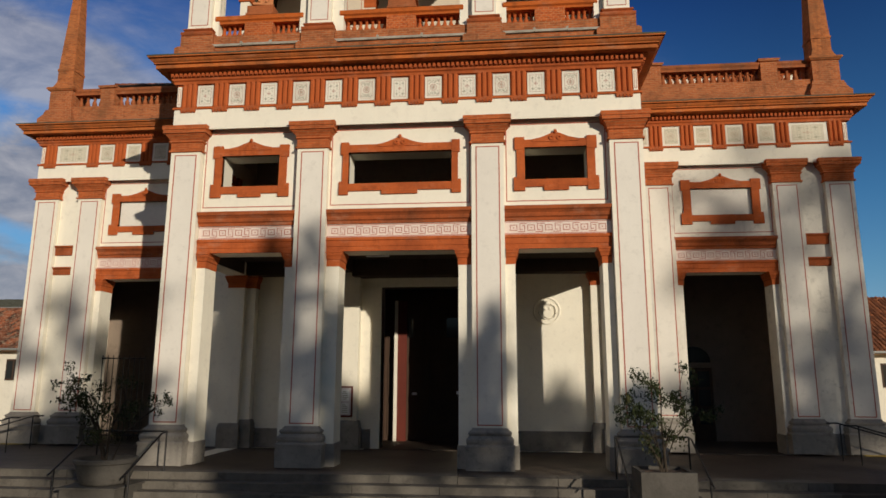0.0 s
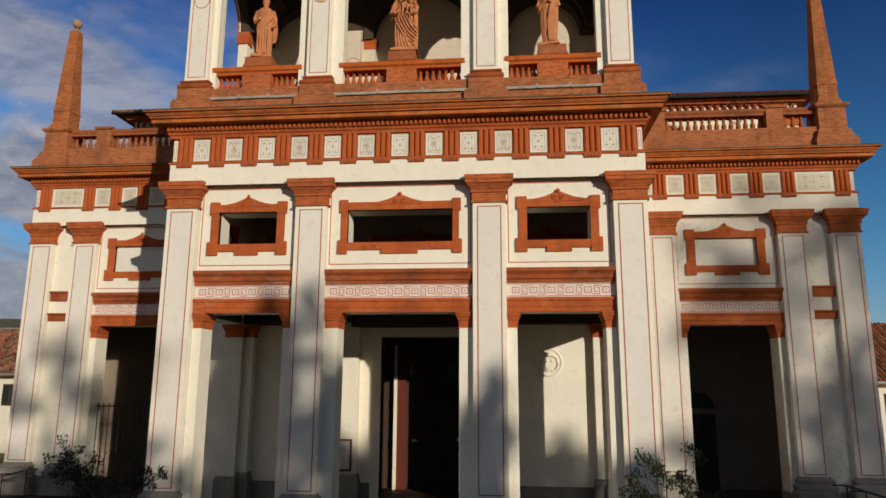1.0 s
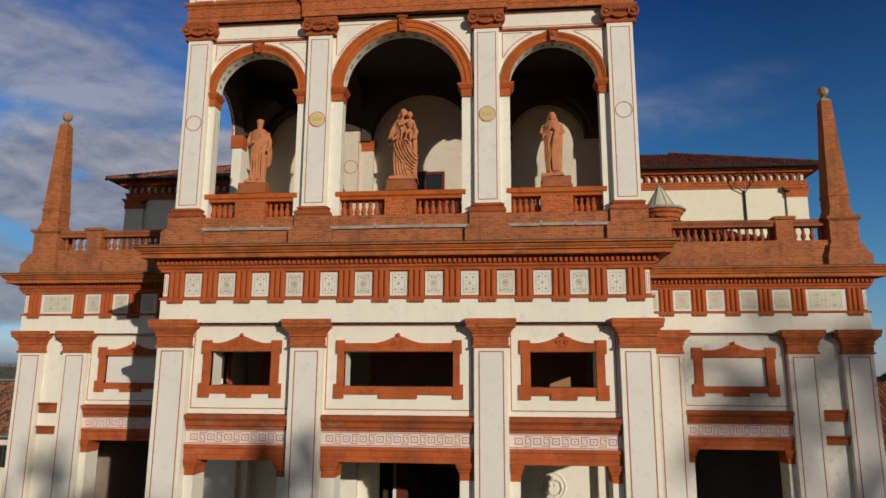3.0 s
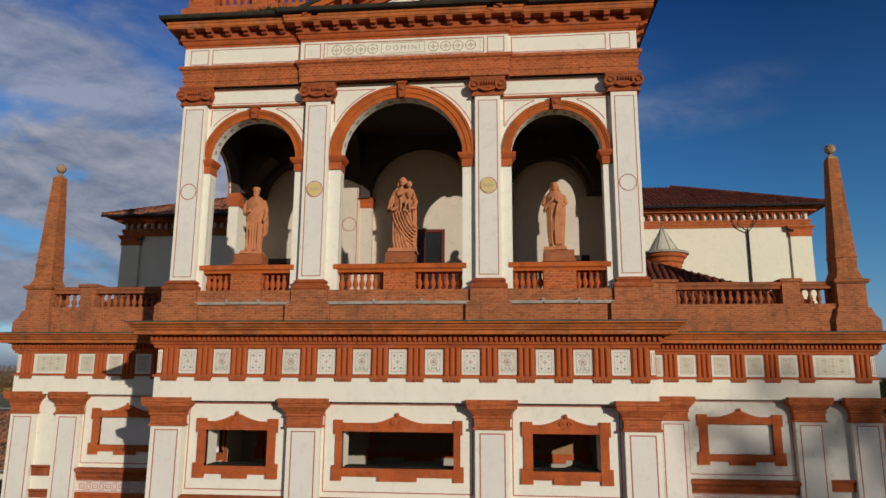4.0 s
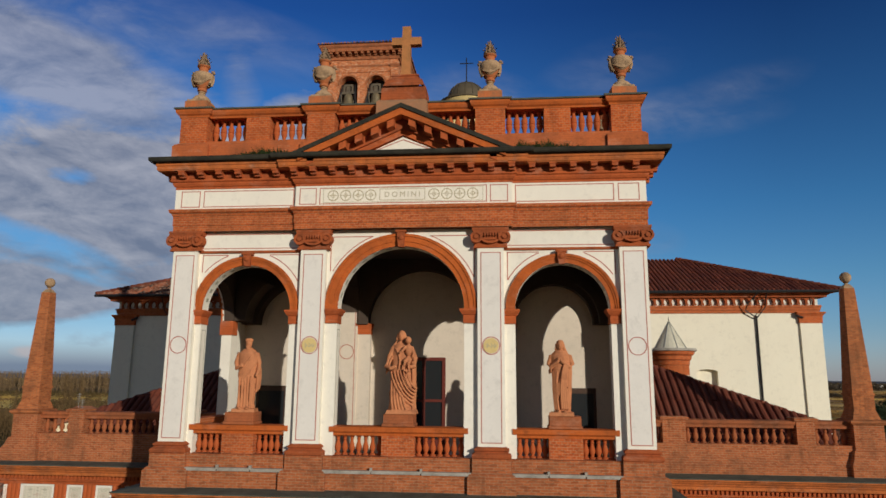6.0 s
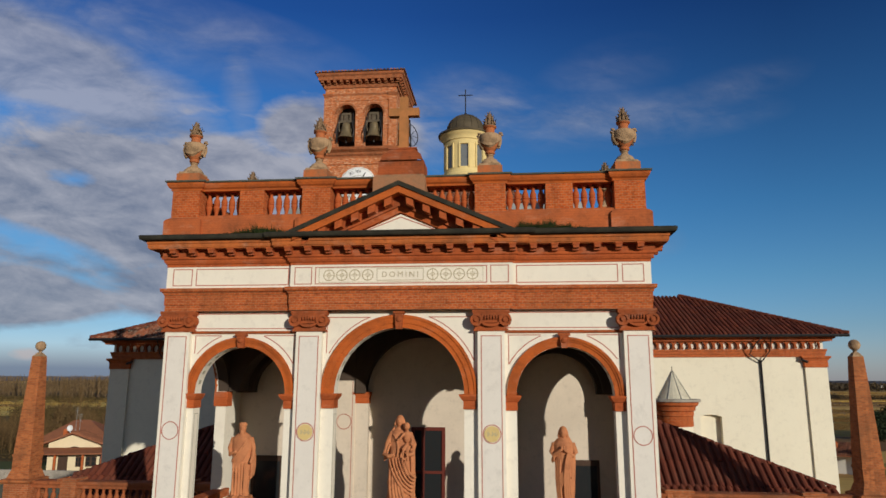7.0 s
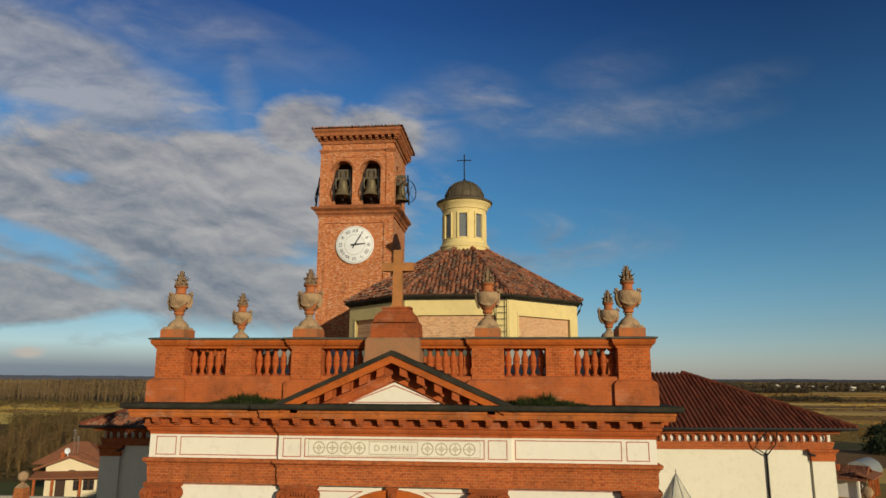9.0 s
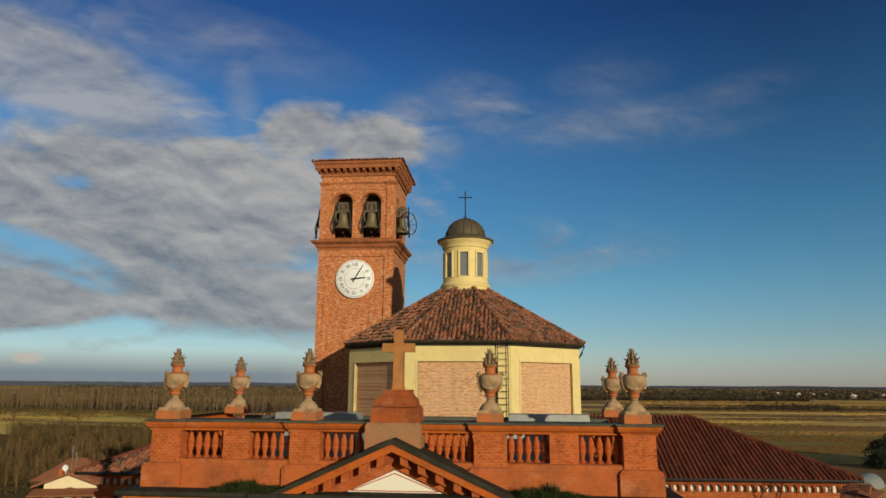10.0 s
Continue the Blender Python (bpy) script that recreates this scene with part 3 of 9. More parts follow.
# ---- mesh tools ----
class Mesh:
    """Collects vertices and faces of one mesh. turn: a function applied to each place."""

    def __init__(self, turn=None):
        self.v, self.f, self.turn, self.weld = [], [], turn, False

    def add(self, pts, faces):
        n = len(self.v)
        self.v += [self.turn(*p) if self.turn else tuple(p) for p in pts]
        self.f += [tuple(n + i for i in f) for f in faces]
        return self

    def box(self, x0, x1, y0, y1, z0, z1):
        p = [(x, y, z) for z in (z0, z1) for x, y in ((x0, y0), (x1, y0), (x1, y1), (x0, y1))]
        return self.add(p, [(3, 2, 1, 0), (4, 5, 6, 7), (0, 1, 5, 4), (1, 2, 6, 5), (2, 3, 7, 6), (3, 0, 4, 7)])

    def frustum(self, x0, x1, y0, y1, z0, z1, dx, dy):
        """A box whose top is smaller by dx and dy on each side."""
        p = [(x0, y0, z0), (x1, y0, z0), (x1, y1, z0), (x0, y1, z0), (x0 + dx, y0 + dy, z1), (x1 - dx, y0 + dy, z1), (x1 - dx, y1 - dy, z1), (x0 + dx, y1 - dy, z1)]
        return self.add(p, [(3, 2, 1, 0), (4, 5, 6, 7), (0, 1, 5, 4), (1, 2, 6, 5), (2, 3, 7, 6), (3, 0, 4, 7)])

    def prism(self, outline, y0, y1):
        """An outline of (x, z), counter-clockwise seen from the front, pushed from y0 back to y1."""
        n = len(outline)
        p = [(x, y0, z) for x, z in outline] + [(x, y1, z) for x, z in outline]
        return self.add(p, [tuple(range(n)), tuple(range(2 * n - 1, n - 1, -1))] + [(i, i + n, (i + 1) % n + n, (i + 1) % n) for i in range(n)])

    def lathe(self, prof, seg=16, c=(0, 0, 0), start=0.0):
        """A profile of (radius, z) turned round an upright axis at c."""
        p, f = [], []
        for r, z in prof:
            p += [(c[0] + r * math.cos(start + 2 * math.pi * i / seg), c[1] + r * math.sin(start + 2 * math.pi * i / seg), c[2] + z) for i in range(seg)]
        for k in range(len(prof) - 1):
            f += [(k * seg + i, k * seg + (i + 1) % seg, (k + 1) * seg + (i + 1) % seg, (k + 1) * seg + i) for i in range(seg)]
        f += [tuple(range(seg - 1, -1, -1)), tuple(range((len(prof) - 1) * seg, len(prof) * seg))]
        return self.add(p, f)

    def tube(self, pts, r0, r1=None, seg=7):
        """A round bar along a line of places, tapering from r0 to r1."""
        r1 = r0 if r1 is None else r1
        pts = [Vector(p) for p in pts]
        p, f = [], []
        for k, c in enumerate(pts):
            d = (pts[min(k + 1, len(pts) - 1)] - pts[max(k - 1, 0)]).normalized()
            a = d.cross(Vector((0, 0, 1)) if abs(d.z) < 0.9 else Vector((1, 0, 0))).normalized()
            b = d.cross(a)
            r = r0 + (r1 - r0) * k / (len(pts) - 1)
            p += [c + a * (r * math.cos(2 * math.pi * i / seg)) + b * (r * math.sin(2 * math.pi * i / seg)) for i in range(seg)]
        for k in range(len(pts) - 1):
            f += [(k * seg + i, k * seg + (i + 1) % seg, (k + 1) * seg + (i + 1) % seg, (k + 1) * seg + i) for i in range(seg)]
        f += [tuple(range(seg - 1, -1, -1)), tuple(range((len(pts) - 1) * seg, len(pts) * seg))]
        return self.add([tuple(q) for q in p], f)

    def ball(self, c, rx, ry, rz, seg=12, rings=8):
        prof = [(math.sin(math.pi * k / rings), -math.cos(math.pi * k / rings)) for k in range(rings + 1)]
        p, f = [], []
        for r, z in prof:
            r = max(r, 0.02)
            p += [(c[0] + rx * r * math.cos(2 * math.pi * i / seg), c[1] + ry * r * math.sin(2 * math.pi * i / seg), c[2] + rz * z) for i in range(seg)]
        for k in range(rings):
            f += [(k * seg + i, k * seg + (i + 1) % seg, (k + 1) * seg + (i + 1) % seg, (k + 1) * seg + i) for i in range(seg)]
        f += [tuple(range(seg - 1, -1, -1)), tuple(range(rings * seg, rings * seg + seg))]
        return self.add(p, f)

    def mould(self, prof, x0, x1, yf, yb, left=True, right=True):
        """A moulding round a block front: prof of (projection, z) from bottom to top, with mitred returns to yb."""
        rows = []
        for p, z in prof:
            row = [(x0 - p, yb, z), (x0 - p, yf - p, z)] if left else [(x0, yf - p, z)]
            row += [(x1 + p, yf - p, z), (x1 + p, yb, z)] if right else [(x1, yf - p, z)]
            rows.append(row)
        n = len(rows[0])
        f = [(k * n + i, k * n + i + 1, (k + 1) * n + i + 1, (k + 1) * n + i) for k in range(len(rows) - 1) for i in range(n - 1)]
        if left:
            f.append(tuple(k * n for k in range(len(rows) - 1, -1, -1)))
        else:
            f.append(tuple(k * n for k in range(len(rows) - 1, -1, -1)))
        f.append(tuple(k * n + n - 1 for k in range(len(rows))))
        return self.add([q for row in rows for q in row], f)

    def arch_wall(self, x0, x1, z0, zs, zt, cx, r, y0, y1, n=20):
        """A wall from y0 back to y1 with a round-headed opening down to z0."""
        self.weld = True
        for xa, xb in ((x0, cx - r), (cx + r, x1)):
            self.box(xa, xb, y0, y1, z0, zs).box(xa, xb, y0, y1, zs, zt)
        a = [(cx - r * math.cos(math.pi * i / n), zs + r * math.sin(math.pi * i / n)) for i in range(n + 1)]
        for (xa, za), (xb, zb) in zip(a, a[1:]):
            self.add([(xa, y0, za), (xb, y0, zb), (xb, y0, zt), (xa, y0, zt), (xa, y1, za), (xb, y1, zb), (xb, y1, zt), (xa, y1, zt)], [(0, 1, 2, 3), (7, 6, 5, 4), (0, 4, 5, 1), (3, 2, 6, 7)])
        return self

    def ring(self, cx, zs, r0, r1, y0, y1, n=24, a0=0.0, a1=math.pi):
        """An archivolt: half a flat ring from radius r0 to r1."""
        p, f = [], []
        for i in range(n + 1):
            t = a0 + (a1 - a0) * i / n
            c, s = -math.cos(t), math.sin(t)
            p += [(cx + r0 * c, y0, zs + r0 * s), (cx + r1 * c, y0, zs + r1 * s), (cx + r1 * c, y1, zs + r1 * s), (cx + r0 * c, y1, zs + r0 * s)]
        for i in range(n):
            b = 4 * i
            f += [(b + j, b + 4 + j, b + 4 + (j + 1) % 4, b + (j + 1) % 4) for j in range(4)]
        f += [(0, 1, 2, 3), (4 * n + 3, 4 * n + 2, 4 * n + 1, 4 * n)]
        return self.add(p, f)

    def outline(self, x0, x1, z0, z1, y, w=0.028, deep=0.006):
        """Four thin painted bars round a rectangle, just proud of the wall at y."""
        ya = y - 0.004
        self.box(x0, x1, ya, y + deep, z0, z0 + w).box(x0, x1, ya, y + deep, z1 - w, z1)
        return self.box(x0, x0 + w, ya, y + deep, z0 + w, z1 - w).box(x1 - w, x1, ya, y + deep, z0 + w, z1 - w)

    def hole_wall(self, x0, x1, z0, z1, a, b, c, d, y0, y1):
        """A wall with one rectangular hole from a to b and c to d."""
        for xa, xb in ((x0, a), (a, b), (b, x1)):
            for za, zb in ((z0, c), (c, d), (d, z1)):
                if (xa, za) != (a, c):
                    self.box(xa, xb, y0, y1, za, zb)
        self.weld = True
        return self

    def data(self, name, smooth=False):
        me = bpy.data.meshes.new(name)
        me.from_pydata(self.v, [], self.f)
        if self.weld:
            bm = bmesh.new()
            bm.from_mesh(me)
            bmesh.ops.remove_doubles(bm, verts=bm.verts, dist=0.0004)
            bm.to_mesh(me)
            bm.free()
        if smooth:
            me.shade_smooth()
            me.set_sharp_from_angle(angle=radians(38))
        me.update()
        return me


def where(ob):
    p = Vector((0, 0, 0))
    while ob:
        p += ob.location
        ob = ob.parent
    return p


def thing(name, base, label, category, group="", kind=""):
    e = new(name)
    e.location, e.empty_display_size = base, 0.3
    return tagged(e, label, category, group, kind)


def part(name, mesh, material, parent, label="", smooth=False):
    me = mesh.data(name, smooth)
    me.materials.append(material)
    ob = new(name, me)
    ob.parent = parent
    ob.location = -where(parent)
    return tagged(ob, label)


def solid(name, mesh, material, label, category, group="", kind="", smooth=False):
    """A top-level thing of one mesh."""
    me = mesh.data(name, smooth)
    me.materials.append(material)
    return tagged(new(name, me), label, category, group, kind)


def shape(mesh, name, material, smooth=False):
    me = mesh.data(name, smooth)
    me.materials.append(material)
    return me


def piece(name, me, parent, at, rz=0.0, label=""):
    """One of many alike pieces that share a mesh."""
    ob = new(name, me)
    ob.parent = parent
    ob.location = Vector(at) - where(parent)
    ob.rotation_euler = (0, 0, rz)
    return tagged(ob, label)


def span(poly, u):
    """The stretch of v in which the upright line u crosses a convex outline of (u, v)."""
    hits = []
    for (ua, va), (ub, vb) in zip(poly, poly[1:] + poly[:1]):
        if (ua - u) * (ub - u) < 0:
            hits.append(va + (vb - va) * (u - ua) / (ub - ua))
    return (min(hits), max(hits)) if len(hits) >= 2 else None


def tiled(m, corner, along, upward, poly, pitch=0.22, course=0.42, r=0.085, rough=0.012, rng=None, lip=0.03):
    """Rows of curved roof tiles on a slope: poly in metres along the eave and up the slope from corner."""
    rng = rng or random.Random(5)
    a, u = Vector(along).normalized(), Vector(upward).normalized()
    nrm = a.cross(u).normalized()
    if nrm.z < 0:
        nrm = -nrm
    c0 = Vector(corner)
    us = [p[0] for p in poly]
    s = min(us) + pitch / 2
    while s < max(us):
        got = span(poly, s)
        if got:
            v = got[0]
            while v < got[1] - 0.05:
                w = min(v + course * rng.uniform(0.95, 1.12), got[1] + 0.06)
                js, jn = rng.gauss(0, rough), rng.gauss(0, rough * 0.6)
                o0 = c0 + a * (s + js) + u * v + nrm * (0.005 + lip + jn)
                o1 = c0 + a * (s + js * 0.4) + u * w + nrm * (0.005 + jn)
                p = []
                for o, k in ((o0, 1.0), (o1, 1.0 - 6.0 * lip)):
                    p += [tuple(o + a * (-r * k * math.cos(t)) + nrm * (r * k * math.sin(t))) for t in (0, 0.8, 1.57, 2.34, 3.1416)]
                m.add(p, [(i, i + 1, i + 6, i + 5) for i in range(4)] + [(4, 3, 2, 1, 0)])
                v += course
        s += pitch
    return m


def leaves(m, rng, centre, spread, count, size, flat=0.5):
    """Small leaves scattered in a lump."""
    for _ in range(count):
        d = Vector((rng.gauss(0, 1), rng.gauss(0, 1), rng.gauss(0, 1)))
        c = Vector(centre) + Vector((d.x * spread[0], d.y * spread[1], d.z * spread[2])) * 0.55
        q = Euler((rng.uniform(0, 6.3), rng.uniform(0, 6.3), rng.uniform(0, 6.3))).to_matrix()
        s = size * rng.uniform(0.6, 1.3)
        m.add([tuple(c + q @ Vector(k)) for k in ((-s, 0, 0), (0, -s * flat, 0), (s, 0, 0.15 * s), (0, s * flat, 0))], [(0, 1, 2, 3)])
    return m

# ---- ground and steps ----
GROUND, FLOOR = 0.75, 1.62
g = Mesh()
g.add([(-4500, -1500, GROUND), (4500, -1500, GROUND), (4500, 4800, GROUND), (-4500, 4800, GROUND)], [(0, 1, 2, 3)])
solid("ground", g, FIELD, "flat winter farmland in brown and yellow strips", "ground", kind="structure")
g = Mesh().box(-40, 40, -70, 6, GROUND - 0.3, GROUND + 0.02)
solid("pavement", g, PAVING, "worn grey stone paving of the square", "pavement", kind="structure")

stair = thing("steps", (0, -2, GROUND), "worn grey stone steps before the church", "steps", kind="structure")
part("landing", Mesh().box(-14.6, 14.6, -0.70, 4.4, GROUND, FLOOR - 0.012), PAVING, stair)
rng = random.Random(11)
for k in range(5):
    zt, ye = FLOOR - 0.172 * k, -1.12 - 0.34 * k
    x = -9.6
    while x < 9.6:
        w = min(rng.uniform(1.5, 2.6), 9.6 - x)
        b = Mesh().box(x + 0.006, x + w - 0.006, ye + rng.uniform(-0.008, 0.008), ye + 0.47, zt - 0.168, zt + rng.uniform(-0.006, 0.006))
        part("step_stone", b, STEPSTONE, stair)
        x += w
    # side steps take the darker paving colour for the shade on them
    for sx in (-1, 1):
        zs = FLOOR - 0.172 * k
        b = Mesh().box(sx * 12.1 - 2.5, sx * 12.1 + 2.5, ye + 0.02, ye + 0.47, zs - 0.168, zs)
        part("step_stone", b, PAVING, stair)


# ---- church: portico ----
portico = thing("church_portico", (0, 2.2, FLOOR), "cream and terracotta church portico with four tall pilasters", "portico")
PX = (-5.88, -2.335, 2.335, 5.88)
WALL = 0.20


def pilaster(parent, x, yf, yb, z0, zc, lines=True, w=0.84, skin=PLASTER, inset=PANEL):
    """A square pilaster: stone pedestal and base, shaft with a red-lined panel, moulded capital up to zc."""
    h = w / 2
    p = part("pilaster", Mesh().box(x - h, x + h, yf, yb, z0 + 0.60, zc - 0.6), skin, parent)
    part("pedestal", Mesh().box(x - h - 0.16, x + h + 0.16, yf - 0.16, yb, z0, z0 + 0.50).mould([(0.0, z0 + 0.50), (0.18, z0 + 0.50), (0.18, z0 + 0.56), (0.12, z0 + 0.60), (0.0, z0 + 0.60)], x - h, x + h, yf, yb), STONE, p, "grey stone pedestal")
    m = Mesh().mould([(0.0, z0 + 0.60), (0.13, z0 + 0.60), (0.15, z0 + 0.66), (0.15, z0 + 0.72), (0.10, z0 + 0.77), (0.07, z0 + 0.80), (0.10, z0 + 0.84), (0.10, z0 + 0.88), (0.04, z0 + 0.92), (0.0, z0 + 0.98)], x - h, x + h, yf, yb)
    part("base_moulding", m, STONE, p, "moulded grey stone base")
    if lines:
        part("panel", Mesh().box(x - 0.30, x + 0.30, yf - 0.003, yf + 0.02, z0 + 1.04, zc - 0.78), inset, p, "greyer cream inset panel")
        part("painted_line", Mesh().outline(x - 0.31, x + 0.31, z0 + 1.03, zc - 0.77, yf - 0.003), REDLINE, p, "thin red painted line")
    c = zc - 0.64
    m = Mesh().mould([(0.0, c - 0.05), (0.05, c - 0.05), (0.05, c), (0.015, c + 0.01), (0.015, c + 0.21), (0.05, c + 0.225), (0.055, c + 0.25), (0.05, c + 0.27), (0.025, c + 0.275), (0.05, c + 0.31), (0.085, c + 0.36), (0.13, c + 0.41), (0.14, c + 0.44), (0.185, c + 0.445), (0.185, c + 0.535), (0.205, c + 0.545), (0.21, c + 0.66), (0.0, c + 0.66)], x - h, x + h, yf, yb)
    part("capital", m, CAPITAL, p, "moulded terracotta capital")
    return p


for x in PX:
    pilaster(portico, x, 0.0, 0.62, FLOOR, 10.5)

# the wall of the front, bay by bay
BAYS = [(-4.1, 1.345, 1.09, 0.80, 1.06), (0.0, 1.915, 1.56, 1.385, 1.60), (4.1, 1.345, 1.09, 0.80, 1.06)]


def jagged_frame(cx, hw, hi, z0, z1, zi0, zi1, y):
    """A window surround with ears at the corners, a swan-neck crest and a stepped foot."""
    t = 0.05
    m = Mesh()
    e = 0.05
    m.box(cx - hw + e, cx - hi, y - t, y + 0.10, zi0 - 0.02, zi1 + 0.02).box(cx + hi, cx + hw - e, y - t, y + 0.10, zi0 - 0.02, zi1 + 0.02)
    m.box(cx - hw, cx - hi + 0.0, y - t - 0.012, y + 0.10, z1 - 0.34, z1).box(cx + hi, cx + hw, y - t - 0.012, y + 0.10, z1 - 0.34, z1)
    m.box(cx - hw - 0.03, cx - hi + 0.0, y - t - 0.012, y + 0.10, z0, z0 + 0.36).box(cx + hi, cx + hw + 0.03, y - t - 0.012, y + 0.10, z0, z0 + 0.36)
    m.box(cx - hi, cx + hi, y - t, y + 0.10, zi1, z1 - 0.07)
    m.box(cx - hi, cx + hi, y - t, y + 0.10, z0 + 0.10, zi0)
    m.box(cx - 0.30 * hw, cx + 0.30 * hw, y - t - 0.01, y + 0.10, z0, z0 + 0.14)
    crest = Mesh()
    n = 16
    q = 0.60
    top = [(cx + q * (2 * i / n - 1), z1 - 0.07 + 0.10 * math.sin(math.pi * i / n) ** 1.3 + 0.08 * math.sin(math.pi * i / n) ** 6) for i in range(n + 1)]
    # dark plate and sheet put in for the shade inside the belfry
    crest.prism([(cx - q, z1 - 0.14)] + [(cx + q, z1 - 0.14)] + top[::-1], y - t - 0.02, y + 0.08)
    for s in (-1, 1):
        crest.ring(cx + s * 0.10, z1 - 0.04, 0.03, 0.065, y - t - 0.05, y - t, 12, 0, 2 * math.pi)
    crest.ball((cx, y - t - 0.03, z1 + 0.13), 0.05, 0.04, 0.06, 8, 6)
    return m, crest


def greek_key(m, x0, x1, z0, z1, y):
    """A band of running meander between two lines, just proud of the wall."""
    w, h = 0.017, z1 - z0
    ya, yb = y - 0.005, y + 0.004
    m.box(x0, x1, ya, yb, z0, z0 + w).box(x0, x1, ya, yb, z1 - w, z1)
    n = max(1, round((x1 - x0) / 0.42))
    s = (x1 - x0) / n
    u, v = s / 8, h / 6

    def stroke(cx, pts):
        for (xa, za), (xb, zb) in zip(pts, pts[1:]):
            xs, zs = sorted((cx + xa * u, cx + xb * u)), sorted((z0 + za * v, z0 + zb * v))
            m.box(xs[0] - w / 2, xs[1] + w / 2, ya, yb, zs[0] - w / 2, zs[1] + w / 2)

    for i in range(n + 1):
        x = x0 + i * s
        if 0 < i < n:
            stroke(x, [(2.0, 5.0), (-1.1, 5.0), (-1.1, 2.0), (0.1, 2.0)])
            stroke(x, [(-2.0, 1.0), (1.1, 1.0), (1.1, 4.0), (-0.1, 4.0)])
        if i < n:
            stroke(x + s / 2, [(-1.5, 1.7), (1.5, 1.7), (1.5, 4.3), (-1.5, 4.3), (-1.5, 1.7)])
            m.box(x + s / 2 - 0.018, x + s / 2 + 0.018, ya, yb, z0 + 2.75 * v, z0 + 3.25 * v)
    return m


def bay(parent, cx, hb, ho, hi, hw, yw, blind=False, skin=PLASTER, back=0.65):
    """Wall of one bay: opening below, band with meander, and the small window above."""
    z = (FLOOR, 7.03, 7.385, 7.75, 7.83, 8.14, 8.85, 9.72, 10.46)
    # jambs beside the opening, and the wall over it round the small window
    for s in (-1, 1):
        part("jamb", Mesh().box(cx + s * ho if s > 0 else cx - hb, cx + hb if s > 0 else cx - ho, yw, yw + back, FLOOR, 7.03), skin, parent)
        xa, xb = (cx + s * ho, cx + s * hb) if s > 0 else (cx - hb, cx - ho)
        m = Mesh().mould([(0.0, 6.63), (0.015, 6.63), (0.015, 6.80), (0.04, 6.82), (0.045, 6.85), (0.06, 6.89), (0.085, 6.93), (0.085, 6.97), (0.10, 6.98), (0.10, 7.03), (0.0, 7.03)], xa + (0.0 if s > 0 else 0.02), xb - (0.02 if s > 0 else 0.0), yw, yw + back, s > 0, s < 0)
        part("bracket_capital", m, TERRA, parent, "moulded terracotta bracket")
        part("jamb_plinth", Mesh().box(xa - (0.03 if s > 0 else 0), xb + (0.03 if s < 0 else 0), yw - 0.03, yw + back, FLOOR, FLOOR + 0.55), STONE, parent, "grey stone plinth")
    part("wall", Mesh().hole_wall(cx - hb, cx + hb, 7.03, 10.55, cx - hi, cx + hi, 8.85, 9.72, yw, yw + back), skin, parent)
    if blind:
        part("blind_panel", Mesh().box(cx - hi, cx + hi, yw + 0.07, yw + back - 0.05, 8.85, 9.72), PANEL, parent, "blind recessed panel")
    e = hb - 0.001
    part("architrave", Mesh().mould([(0.0, 7.02), (0.05, 7.02), (0.05, 7.14), (0.065, 7.15), (0.065, 7.29), (0.09, 7.31), (0.09, 7.385), (0.0, 7.39)], cx - e, cx + e, yw, yw + 0.1, False, False), TERRA, parent, "terracotta architrave")
    part("meander_band", Mesh().box(cx - e, cx + e, yw - 0.02, yw + 0.05, 7.39, 7.75), PINKBAND, parent, "pinkish painted band")
    part("meander", greek_key(Mesh(), cx - e, cx + e, 7.41, 7.73, yw - 0.02), REDLINE, parent, "red painted greek key")
    part("band_cornice", Mesh().mould([(0.0, 7.75), (0.05, 7.75), (0.06, 7.83), (0.10, 7.86), (0.11, 7.95), (0.15, 8.00), (0.19, 8.03), (0.20, 8.12), (0.0, 8.15)], cx - e, cx + e, yw, yw + 0.1, False, False), TERRA_DARK, parent, "moulded terracotta cornice")
    fm, crest = jagged_frame(cx, hw, hi, 8.55, 10.0, 8.85, 9.72, yw)
    win = part("window_surround", fm, TERRA, parent, "eared terracotta window surround")
    part("crest", crest, TERRA, win)
    if not blind:
        part("sill", Mesh().box(cx - hi, cx + hi, yw + 0.1, yw + back + 0.01, 8.848, 8.858), LEAD, parent, "dark window sill")
    part("painted_line", Mesh().outline(cx - hb + 0.05, cx + hb - 0.05, 8.27, 10.38, yw - 0.001, 0.025), REDLINE, parent)
    return win


for cx, hb, ho, hi, hw in BAYS:
    bay(portico, cx, hb, ho, hi, hw, WALL)

